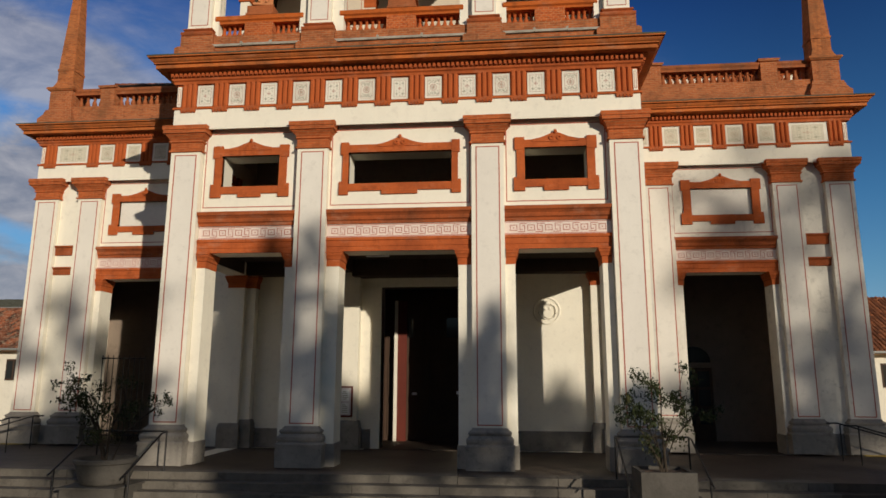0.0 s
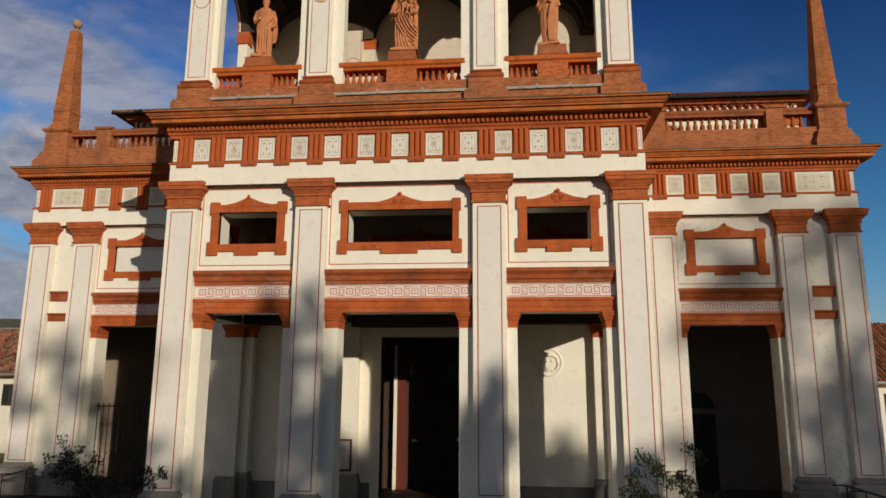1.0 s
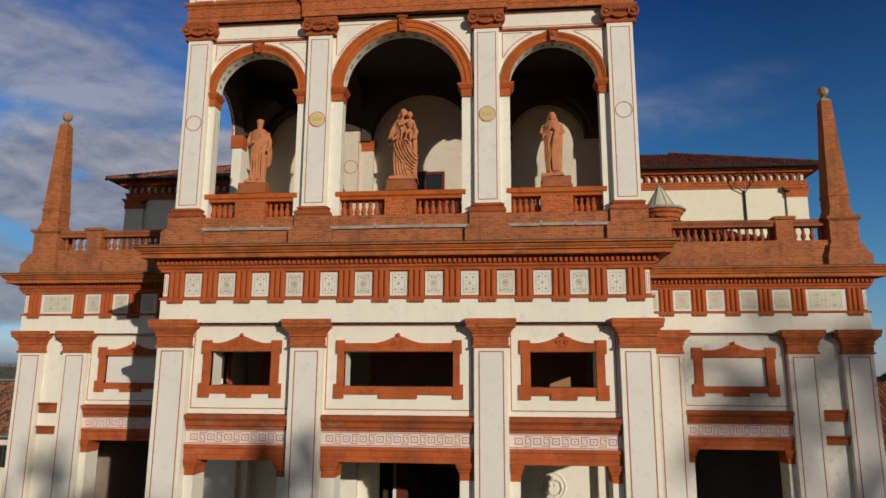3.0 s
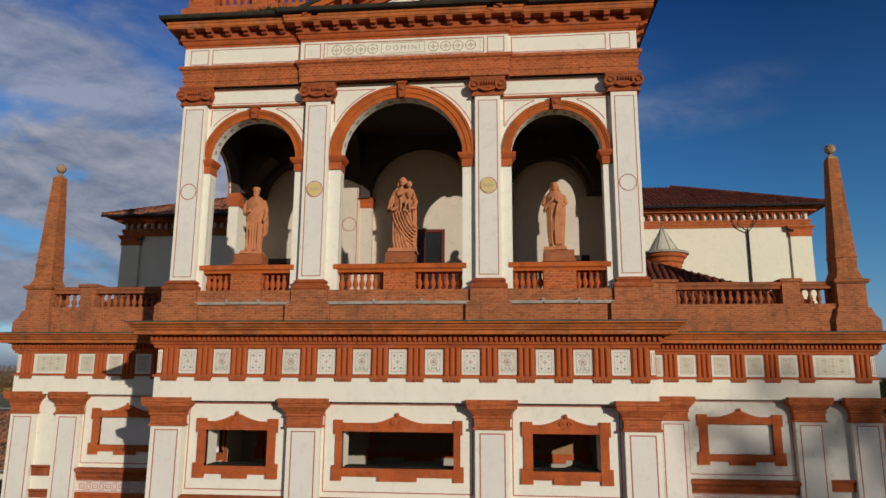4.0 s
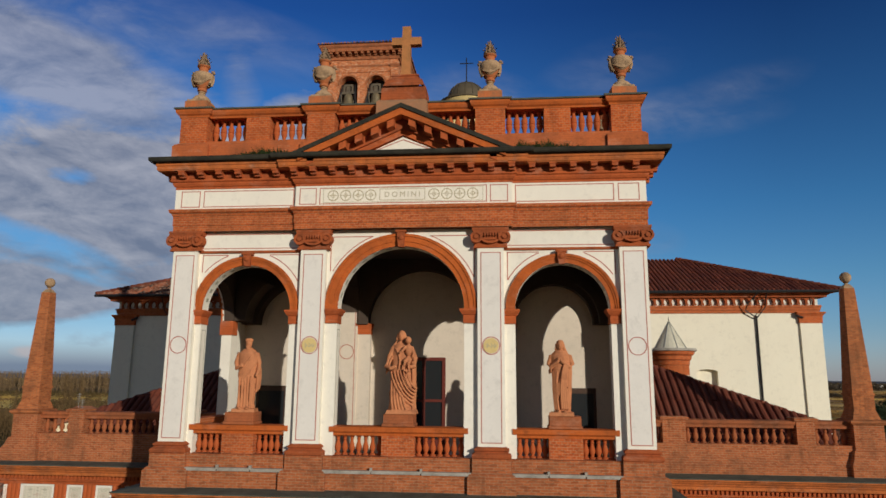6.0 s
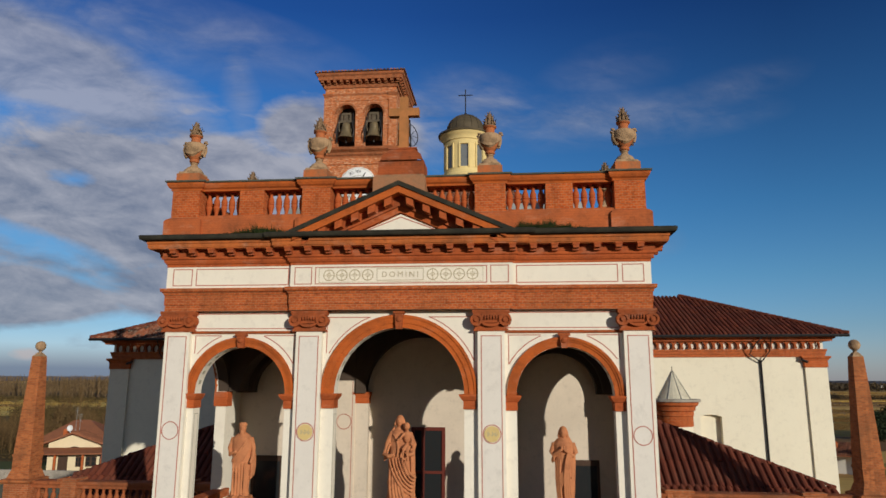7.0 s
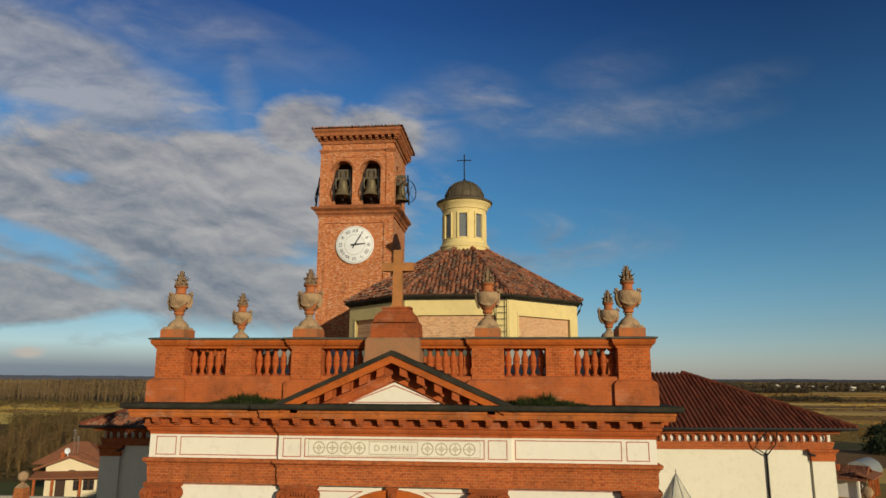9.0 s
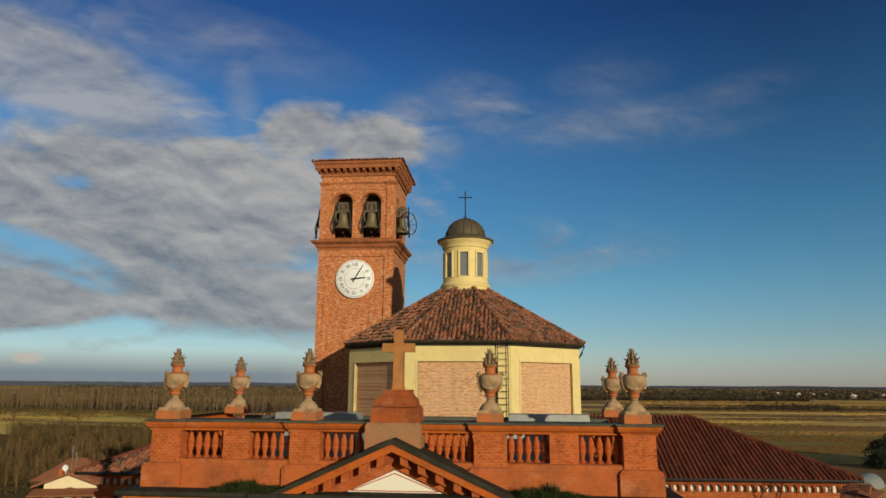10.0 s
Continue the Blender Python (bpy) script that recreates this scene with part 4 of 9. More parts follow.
# side walls of the portico, each with a tall opening and a small window
for s in (-1, 1):
    def swap(x, y, z, s=s):
        return (s * 6.22 - s * y, x, z)

    part("side_wall", Mesh(swap).hole_wall(0.62, 4.60, FLOOR - 0.2, 7.85, 1.30, 4.12, FLOOR, 7.03, 0.0, 0.55), PLASTER, portico)
    part("side_wall", Mesh(swap).hole_wall(0.62, 4.60, 7.85, 10.55, 1.22, 3.0, 8.85, 9.68, 0.0, 0.55), PLASTER, portico)
    for side in (0.0, 1.0):
        fm, crest = jagged_frame(2.11, 1.12, 0.89, 8.55, 9.98, 8.85, 9.68, 0.0)
        for msh in (fm, crest):
            msh.v = [(s * (6.22 - y), x, z) if side == 0 else (s * (5.67 + y), x, z) for x, y, z in msh.v]
        win = part("window_surround", fm, TERRA, portico, "eared terracotta window surround")
        part("crest", crest, TERRA, win)
    for ya, yb in ((0.66, 1.30), (4.12, 4.59)):
        cap = [(0.0, 6.63), (0.015, 6.63), (0.015, 6.80), (0.04, 6.82), (0.05, 6.86), (0.085, 6.93), (0.10, 6.98), (0.10, 7.02), (0.0, 7.02)]
        part("jamb_capital", Mesh().mould(cap, s * 6.22 - (0.0 if s < 0 else 0.55), s * 6.22 + (0.55 if s < 0 else 0.0), ya, yb), TERRA, portico, "moulded terracotta capital")
        part("jamb_plinth", Mesh().mould([(0.0, FLOOR), (0.08, FLOOR), (0.08, FLOOR + 0.62), (0.03, FLOOR + 0.75), (0.0, FLOOR + 0.76)], s * 6.22 - (0.0 if s < 0 else 0.55), s * 6.22 + (0.55 if s < 0 else 0.0), ya, yb), STONE, portico, "grey stone plinth")

# entablature of the portico, and the same round the wings
ENTAB_WHITE = [(0.0, 10.44), (0.035, 10.44), (0.035, 11.04), (0.0, 11.04)]
TAENIA = [(0.0, 11.03), (0.075, 11.03), (0.075, 11.085), (0.0, 11.085)]
BED = [(0.0, 11.76), (0.07, 11.76), (0.09, 11.83), (0.13, 11.86), (0.14, 11.915), (0.0, 11.915)]
DENTBACK = [(0.0, 11.91), (0.15, 11.91), (0.15, 12.06), (0.0, 12.06)]
CORONA = [(0.0, 12.05), (0.22, 12.05), (0.22, 12.08), (0.45, 12.08), (0.45, 12.17), (0.42, 12.175), (0.42, 12.195), (0.49, 12.20), (0.49, 12.23), (0.52, 12.25), (0.565, 12.30), (0.565, 12.315), (0.53, 12.32), (0.53, 12.335), (0.62, 12.34), (0.62, 12.385), (0.0, 12.40)]

tri = Mesh(lambda x, z, y: (x, y, z))
# fluted shaft: one outline seen from above, pushed up
flutes = [(-0.21, 0.03)]
for k in (-1, 0, 1):
    c = k * 0.14
    flutes += [(c - 0.068, -0.015 if k > -1 else -0.05), (c - 0.055, -0.06), (c - 0.028, -0.085), (c + 0.028, -0.085), (c + 0.055, -0.06), (c + 0.068, -0.015 if k < 1 else -0.05)]
flutes += [(0.21, 0.03)]
tri.prism(flutes, 0.0, 0.70)
foot_line = [(0.22, -0.062), (0.22, 0.002), (-0.22, 0.002), (-0.22, -0.062)]
for k in range(5):
    foot_line += [(-0.21 + k * 0.0875, -0.062), (-0.204 + k * 0.0875, -0.125), (-0.146 + k * 0.0875, -0.125), (-0.14 + k * 0.0875, -0.062)]
tri.turn = None
tri.prism(foot_line[::-1], -0.08, 0.03)
TRIGLYPH = shape(tri, "triglyph", TERRA)
plate = Mesh().box(-0.205, 0.205, -0.022, 0.02, -0.29, 0.29)
for sx in (-1, 1):
    plate.box(min(sx * 0.205, sx * 0.222), max(sx * 0.205, sx * 0.222), -0.030, 0.02, -0.305, 0.305)
plate.box(-0.205, 0.205, -0.030, 0.02, 0.29, 0.305).box(-0.205, 0.205, -0.030, 0.02, -0.305, -0.29)
M_CROSS, M_ROSE, M_OLD = shape(plate, "metope", METOPE_CROSS), shape(plate, "metope", METOPE_ROSE), shape(plate, "metope", METOPE_OLD)
wide = Mesh().box(-0.55, 0.55, -0.022, 0.02, -0.29, 0.29).box(-0.57, 0.57, -0.030, 0.02, 0.29, 0.305).box(-0.57, 0.57, -0.030, 0.02, -0.305, -0.29)
M_WIDE = shape(wide, "metope", METOPE_WIDE)


DENTIL = shape(Mesh().box(-0.035, 0.035, -0.07, 0.005, 0.0, 0.12), "dentil", TERRA)


def entablature(parent, x0, x1, yf, yb, left, right):
    m = Mesh().mould([(0.0, 10.44), (0.0, 12.38)], x0, x1, yf, yb, left, right)
    part("frieze_wall", m, TERRA, parent)
    part("white_fascia", Mesh().mould(ENTAB_WHITE, x0, x1, yf, yb, left, right), PLASTER, parent, "cream painted fascia")
    part("taenia", Mesh().mould(TAENIA, x0, x1, yf, yb, left, right), TERRA, parent)
    part("bed_moulding", Mesh().mould(BED, x0, x1, yf, yb, left, right), TERRA, parent)
    part("dentil_bed", Mesh().mould(DENTBACK, x0, x1, yf, yb, left, right), TERRA_DARK, parent)
    a = x0 - (0.15 if left else 0)
    b = x1 + (0.15 if right else 0)
    n = int((b - a) / 0.125)
    for i in range(n):
        piece("dentil", DENTIL, parent, (a + (i + 0.5) * (b - a) / n, yf - 0.145, 11.925))
    for on, xs, d in ((left, x0, -1), (right, x1, 1)):
        if on:
            reach = min(yb - yf, 4.3)
            k = int(reach / 0.125)
            for i in range(k):
                piece("dentil", DENTIL, parent, (xs + d * 0.145, yf - 0.10 + (i + 0.5) * reach / k, 11.925), d * math.pi / 2)
    part("corona", Mesh().mould(CORONA, x0, x1, yf, yb, left, right), CORNICE, parent, "projecting stained terracotta cornice")
    m = Mesh().mould([(0.0, 12.39), (0.63, 12.375), (0.64, 12.405), (0.30, 12.44), (0.0, 12.46)], x0, x1, yf, yb, left, right)
    part("flashing", m, SLATE, parent, "grey lead flashing")


entablature(portico, -6.26, 6.26, 0.0, 4.4, True, True)
PITCH = 10.88 / 12
for i in range(13):
    x = -5.44 + i * PITCH
    piece("metope", M_CROSS if i % 2 == 0 else M_ROSE, portico, (x, 0.0, 11.42))
for i in range(14):
    piece("triglyph", TRIGLYPH, portico, (-5.44 + (i - 0.5) * PITCH, 0.0, 11.06))
half = Mesh().box(-0.055, 0.055, -0.022, 0.02, -0.29, 0.29)
HALF = shape(half, "corner_metope", PLASTER)
HALF_LINE = shape(Mesh().outline(-0.032, 0.032, -0.235, 0.235, -0.022, 0.011), "painted_line", REDLINE)
for s in (-1, 1):
    piece("corner_metope", HALF, portico, (s * 6.19, 0.0, 11.42))
    piece("painted_line", HALF_LINE, portico, (s * 6.19, 0.0, 11.42))
    for k in range(4):
        y = 0.55 + k * PITCH
        piece("triglyph", TRIGLYPH, portico, (s * 6.26, y, 11.06), s * math.pi / 2)
        piece("metope", M_ROSE if k % 2 else M_CROSS, portico, (s * 6.26, y + PITCH / 2, 11.42), s * math.pi / 2)

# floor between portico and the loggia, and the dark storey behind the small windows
# ceiling, floor and beam colours carry the shade of these rooms
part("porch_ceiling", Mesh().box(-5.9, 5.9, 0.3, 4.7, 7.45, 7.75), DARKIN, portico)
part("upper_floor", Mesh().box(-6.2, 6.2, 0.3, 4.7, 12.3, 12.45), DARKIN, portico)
# the wall's colour holds the shade inside the attic
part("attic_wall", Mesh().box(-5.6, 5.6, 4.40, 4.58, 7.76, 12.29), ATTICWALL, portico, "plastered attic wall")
for cx, hb, ho, hi, hw in BAYS:
    fm, crest = jagged_frame(cx, hw, hi, 8.53, 9.98, 8.80, 9.70, 4.40)
    win = part("inner_surround", fm, TERRA, portico, "eared terracotta surround on the attic wall")
    part("crest", crest, TERRA, win)
    part("blind_panel", Mesh().box(cx - hi, cx + hi, 4.37, 4.41, 8.80, 9.70), BLINDBROWN, portico, "brown blind panel")
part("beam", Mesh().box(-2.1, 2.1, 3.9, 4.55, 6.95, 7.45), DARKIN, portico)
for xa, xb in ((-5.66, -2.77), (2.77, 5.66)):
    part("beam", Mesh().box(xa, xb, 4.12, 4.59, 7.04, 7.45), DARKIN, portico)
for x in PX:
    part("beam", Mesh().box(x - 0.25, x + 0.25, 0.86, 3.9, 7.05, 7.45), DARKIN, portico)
lamp = Mesh().box(-0.35, 0.35, -0.05, 0.05, -0.03, 0.0)
for x, y in ((1.05, 2.2), (-1.15, 3.2)):
    lm = shape(lamp, "ceiling_lamp", WHITE)
    tagged(new("ceiling_lamp", lm), "small white strip lamp under the porch ceiling", "lamp").location = (x, y, 7.45)

# rear wall of the porch with the great door
part("rear_wall", Mesh().hole_wall(-6.2, 6.2, FLOOR - 0.3, 12.5, -1.24, 1.24, FLOOR, 6.66, 4.60, 5.1), PLASTER, portico)
for x, h in ((-5.52, 0.16), (-2.335, 0.42), (2.335, 0.42), (5.52, 0.16)):
    part("rear_pilaster", Mesh().box(x - h, x + h, 4.28, 4.6, FLOOR, 7.45), PLASTER, portico)
    if h < 0.2:
        part("rear_capital", Mesh().mould([(0.0, 6.63), (0.015, 6.63), (0.015, 6.80), (0.05, 6.86), (0.085, 6.93), (0.10, 7.02), (0.0, 7.02)], x - h, x + h, 4.28, 4.6), TERRA, portico, "moulded terracotta capital")
    part("rear_plinth", Mesh().box(x - h - 0.1, x + h + 0.1, 4.18, 4.6, FLOOR, FLOOR + 0.62).mould([(0.0, FLOOR + 0.62), (0.08, FLOOR + 0.62), (0.08, FLOOR + 0.72), (0.03, FLOOR + 0.85), (0.0, FLOOR + 0.86)], x - h, x + h, 4.28, 4.6), STONE, portico, "grey stone plinth")
for xa, xb in ((-5.25, -2.86), (2.86, 5.25), (-1.81, -1.30), (1.30, 1.81)):
    part("wall_plinth", Mesh().box(xa, xb, 4.56, 4.6, FLOOR, FLOOR + 0.58), STONE, portico)
m = Mesh()
m.box(-1.52, -1.24, 4.52, 5.05, FLOOR, 6.9).box(1.24, 1.52, 4.52, 5.05, FLOOR, 6.9).box(-1.52, 1.52, 4.50, 5.05, 6.66, 6.95)
part("door_surround", m, PLASTER, portico)
roundel = Mesh(lambda x, y, z: (x, 4.6 - z, 5.87 + y)).lathe([(0.44, 0.0), (0.44, 0.03), (0.40, 0.05), (0.37, 0.03), (0.37, 0.02)], 32, (4.01, 0, 0))
med = part("roundel", roundel, PLASTER, portico, "cream plaster relief roundel", True)
rel = Mesh()
shield = [(0.16, 0.14), (0.0, 0.17), (-0.16, 0.14), (-0.16, -0.06), (-0.09, -0.19), (0.0, -0.25), (0.09, -0.19), (0.16, -0.06)]
rel.prism([(4.03 + x, 5.87 + z) for x, z in shield[::-1]], 4.52, 4.60)
rel.ball((4.03, 4.54, 6.10), 0.10, 0.05, 0.07, 12, 8)
for q in (-1, 1):
    rel.tube([(4.03 + q * 0.10, 4.55, 6.08), (4.03 + q * 0.24, 4.55, 6.00), (4.03 + q * 0.27, 4.55, 5.82), (4.03 + q * 0.18, 4.55, 5.66), (4.03 + q * 0.05, 4.55, 5.60)], 0.035, 0.025, 7)
    rel.ball((4.03 + q * 0.07, 4.52, 5.92), 0.045, 0.03, 0.06, 8, 6)
part("relief", rel, PLASTER, med, "carved coat of arms", True)

lobby = thing("church_lobby", (0, 6.4, FLOOR), "dark entrance lobby behind the great doorway", "lobby", kind="structure")
m = Mesh().box(-1.9, -1.7, 5.1, 7.6, FLOOR, 7.2).box(1.7, 1.9, 5.1, 7.6, FLOOR, 7.2).box(-1.9, 1.9, 5.1, 7.6, 7.0, 7.2)
part("lobby_wall", m, WOOD, lobby)
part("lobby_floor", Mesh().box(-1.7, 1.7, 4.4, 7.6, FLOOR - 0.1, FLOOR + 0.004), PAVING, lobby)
door = thing("inner_door", (0, 7.3, FLOOR), "dark panelled wooden double door, closed, with small labels", "door")
for s in (-1, 1):
    leaf = part("door_leaf", Mesh().box(min(0.004 * s, 1.7 * s), max(0.004 * s, 1.7 * s), 7.32, 7.40, FLOOR + 0.01, 6.98), WOOD, door)
    for za, zb in ((0.2, 1.3), (1.5, 2.7), (2.9, 4.9)):
        part("door_panel", Mesh().frustum(min(0.2 * s, 1.5 * s), max(0.2 * s, 1.5 * s), 7.29, 7.33, FLOOR + za, FLOOR + zb, 0.0, 0.0), WOOD, leaf)
    part("glazing", Mesh().box(s * 0.85 - 0.25, s * 0.85 + 0.25, 7.275, 7.29, 5.2, 5.9), GLASS, leaf, "small glass pane")
part("label", Mesh().box(-0.62, -0.45, 7.28, 7.29, 3.19, 3.28), PAPER, door, "small white paper label")
part("label", Mesh().box(0.95, 1.12, 7.28, 7.29, 3.22, 3.33), PAPER, door, "small paper label")
leafo = thing("outer_door", (-1.0, 7.05, FLOOR), "tall brown wooden door leaf standing open into the porch lobby", "door")
part("door_leaf", Mesh().box(-1.12, -0.80, 7.06, 7.16, FLOOR + 0.01, 6.5), REDWOOD, leafo)
part("door_edge", Mesh().box(-1.23, -1.12, 6.98, 7.08, FLOOR + 0.01, 6.5), PLASTER, leafo, "pale door edge")

board = thing("notice_board", (-2.4, 4.25, 2.58), "red-framed notice board with printed sheets on the porch pilaster", "notice board")
part("board_frame", Mesh().box(-2.78, -2.04, 4.20, 4.27, 2.58, 3.52), REDWOOD, board)
part("board_back", Mesh().box(-2.73, -2.09, 4.185, 4.2, 2.64, 3.47), PAPER, board)
bars = Mesh()
rng = random.Random(4)
for x0, z0, w, h in ((-2.68, 3.08, 0.26, 0.34), (-2.38, 3.08, 0.24, 0.34), (-2.68, 2.68, 0.26, 0.32), (-2.38, 2.68, 0.24, 0.32)):
    part("sheet", Mesh().box(x0, x0 + w, 4.178, 4.186, z0, z0 + h), WHITE, board, "white printed sheet")
    for k in range(5):
        bars.box(x0 + 0.03, x0 + 0.03 + (w - 0.06) * rng.uniform(0.5, 1.0), 4.174, 4.178, z0 + 0.04 + k * 0.055, z0 + 0.06 + k * 0.055)
part("print_bars", bars, GREYLINE, board)

# ---- church: wings ----
WY = 4.37


def wing(s):
    w = thing("church_wing", (s * 10.0, 8.0, FLOOR), "cream and terracotta side wing of the church with a blind window", "church wing", "church wings")
    for x in (7.6, 11.5, 13.07):
        pilaster(w, s * x, WY, WY + 0.5, FLOOR + 0.05, 10.5, skin=WINGWALL if s > 0 else PLASTER)
    # wall pieces: by the portico, the portal bay, between the outer pilasters
    bay(w, s * 9.55, 1.55, 1.33, 0.93, 1.22, WY + 0.18, True, WINGWALL if s > 0 else PLASTER)
    for xa, xb in ((6.2, 7.3), (11.85, 12.7)):
        part("wall", Mesh().box(min(s * xa, s * xb), max(s * xa, s * xb), WY + 0.18, WY + 0.8, FLOOR, 10.55), WINGWALL if s > 0 else PLASTER, w)
    part("wall_plinth", Mesh().box(min(s * 11.9, s * 12.65), max(s * 11.9, s * 12.65), WY + 0.14, WY + 0.2, FLOOR, FLOOR + 0.6), STONE, w)
    for za, zb in ((7.86, 8.19), (7.19, 7.45)):
        xa, xb = sorted((s * 11.93, s * 12.64))
        part("terracotta_band", Mesh().mould([(0.0, za), (0.05, za), (0.07, zb - 0.08), (0.12, zb - 0.04), (0.12, zb), (0.0, zb)], xa, xb, WY + 0.18, WY + 0.3, False, False), TERRA_DARK, w)
    xa, xb = sorted((s * 13.0, s * 13.48))
    part("side_wall", Mesh().box(xa, xb, WY + 0.5, 15.0, FLOOR, 10.55), WINGWALL if s > 0 else PLASTER, w)
    xa, xb = sorted((s * 6.2, s * 13.47))
    entablature(w, xa, xb, WY, 15.0, s < 0, s > 0)
    for x in (7.12, 8.09, 9.08, 10.05, 11.02):
        piece("metope", M_OLD, w, (s * x, WY, 11.42)).scale = (1.24, 1.0, 1.05)
        piece("triglyph", TRIGLYPH, w, (s * (x + 0.485), WY, 11.06))
    piece("metope", M_WIDE, w, (s * 12.28, WY, 11.42)).scale = (1.08, 1.0, 1.05)
    piece("triglyph", TRIGLYPH, w, (s * 13.09, WY, 11.06))
    piece("corner_metope", HALF, w, (s * 13.40, WY, 11.42))
    piece("painted_line", HALF_LINE, w, (s * 13.40, WY, 11.42))
    # room behind the portal, dark: its shade is put into the plaster colour
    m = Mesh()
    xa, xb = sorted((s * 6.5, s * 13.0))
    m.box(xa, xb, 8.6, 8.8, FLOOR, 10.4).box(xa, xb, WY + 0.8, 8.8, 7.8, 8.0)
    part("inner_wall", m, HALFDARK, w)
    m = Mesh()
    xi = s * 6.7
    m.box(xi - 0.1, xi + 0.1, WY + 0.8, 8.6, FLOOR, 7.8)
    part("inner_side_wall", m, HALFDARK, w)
    part("inner_floor", Mesh().box(xa, xb, WY + 0.1, 8.6, FLOOR - 0.1, FLOOR + 0.003), PAVING, w)
    xm = s * 9.45
    m = Mesh().box(xm - 0.70, xm - 0.58, 8.50, 8.6, FLOOR, 4.35).box(xm + 0.58, xm + 0.70, 8.50, 8.6, FLOOR, 4.35).box(xm - 0.58, xm + 0.58, 8.50, 8.6, 4.18, 4.35).ring(xm, 4.35, 0.58, 0.70, 8.50, 8.6)
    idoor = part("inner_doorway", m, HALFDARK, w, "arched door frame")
    for q in (-1, 1):
        leaf = part("door_leaf", Mesh().box(min(xm, xm + q * 0.57) + 0.004, max(xm, xm + q * 0.57) - 0.004, 8.55, 8.59, FLOOR, 4.17), WOOD, idoor)
        for za, zb in ((2.2, 2.75), (2.85, 3.4), (3.5, 4.05)):
            part("pane", Mesh().box(xm + q * 0.29 - 0.2, xm + q * 0.29 + 0.2, 8.53, 8.552, za, zb), GLASS, leaf)
    part("fanlight", Mesh().prism([(xm + 0.57 * math.cos(radians(k * 12)), 4.36 + 0.57 * math.sin(radians(k * 12))) for k in range(16)], 8.55, 8.58), GLASS, idoor)
    # roof deck behind the balustrade
    part("deck", Mesh().box(min(s * 6.0, s * 13.4), max(s * 6.0, s * 13.4), 4.6, 15.0, 12.30, 12.44), SLATE, w)
    return w


wings = [wing(1), wing(-1)]

# iron gate leaf in the west portal
gate = thing("iron_gate", (-10.0, 4.9, FLOOR), "black iron gate standing half open in the side portal", "gate")
for i in range(9):
    x = -10.85 + i * 0.16
    part("bar", Mesh().tube([(x, 5.0 + i * 0.05, FLOOR + 0.1), (x, 5.0 + i * 0.05, 4.5)], 0.014, None, 5), IRON, gate)
for z in (FLOOR + 0.25, 4.4):
    part("gate_rail", Mesh().tube([(-10.88, 5.0, z), (-9.55, 5.4, z)], 0.02), IRON, gate)

# ---- balustrades ----
BALUSTER_PROFILE = [(0.085, 0.0), (0.085, 0.05), (0.05, 0.06), (0.045, 0.09), (0.075, 0.15), (0.09, 0.20), (0.082, 0.26), (0.05, 0.35), (0.042, 0.40), (0.058, 0.415), (0.058, 0.435), (0.045, 0.445), (0.06, 0.49), (0.085, 0.50), (0.085, 0.54)]


def baluster_mesh(h, k=1.0, mat=TERRA):
    return shape(Mesh().lathe([(r * k, z * h / 0.54) for r, z in BALUSTER_PROFILE], 10), "baluster", mat, True)


LOW = baluster_mesh(0.49, 0.86)
DOUBLE = [(0.09, 0.0), (0.09, 0.05), (0.055, 0.06), (0.045, 0.10), (0.055, 0.16), (0.080, 0.25), (0.092, 0.30), (0.075, 0.34), (0.092, 0.355), (0.092, 0.375), (0.075, 0.39), (0.088, 0.43), (0.075, 0.49), (0.048, 0.57), (0.042, 0.61), (0.055, 0.64), (0.09, 0.65), (0.09, 0.70)]
TALL = shape(Mesh().lathe(DOUBLE, 12), "baluster", TERRA, True)
SLIM = baluster_mesh(0.48, 0.95, OLDTERRA)


def wing_balustrade(s):
    b = thing("balustrade", (s * 10.0, 4.6, 12.42), "weathered terracotta balustrade on the wing roof", "balustrade", "roof balustrades")
    x0, x1 = 6.2, 13.0
    xa, xb = sorted((s * x0, s * x1))
    part("plinth", Mesh().mould([(0.0, 12.42), (0.20, 12.42), (0.20, 12.70), (0.10, 12.90), (0.06, 13.16), (0.06, 13.30), (0.0, 13.30)], xa, xb, 4.62, 5.1, False, False).box(xa, xb, 4.62, 5.05, 12.42, 13.3), OLDBRICK, b, "plinth stained by rain")
    part("rail", Mesh().mould([(0.0, 13.77), (0.05, 13.77), (0.06, 13.84), (0.10, 13.90), (0.11, 13.98), (0.0, 14.0)], xa, xb, 4.70, 5.0, False, False).box(xa, xb, 4.7, 5.0, 13.77, 13.999), OLDTERRA, b)
    for px, hw in ((7.62, 0.34), (11.39, 0.26)):
        xp = s * px
        part("pier", Mesh().box(xp - hw, xp + hw, 4.58, 5.08, 13.0, 14.0).mould([(0.0, 13.98), (0.06, 13.98), (0.08, 14.03), (0.08, 14.06), (0.0, 14.09)], xp - hw, xp + hw, 4.58, 5.08), OLDBRICK, b)
    for k in range(14):
        piece("baluster", SLIM, b, (s * (7.96 + 0.2264 * (k + 0.5)), 4.86, 13.295))
    for k in range(4):
        piece("baluster", SLIM, b, (s * (11.65 + 0.26 * (k + 0.5)), 4.86, 13.295))
    for k in range(4):
        piece("baluster", SLIM, b, (s * (6.36 + 0.2264 * (k + 0.5)), 4.86, 13.295))
    return b


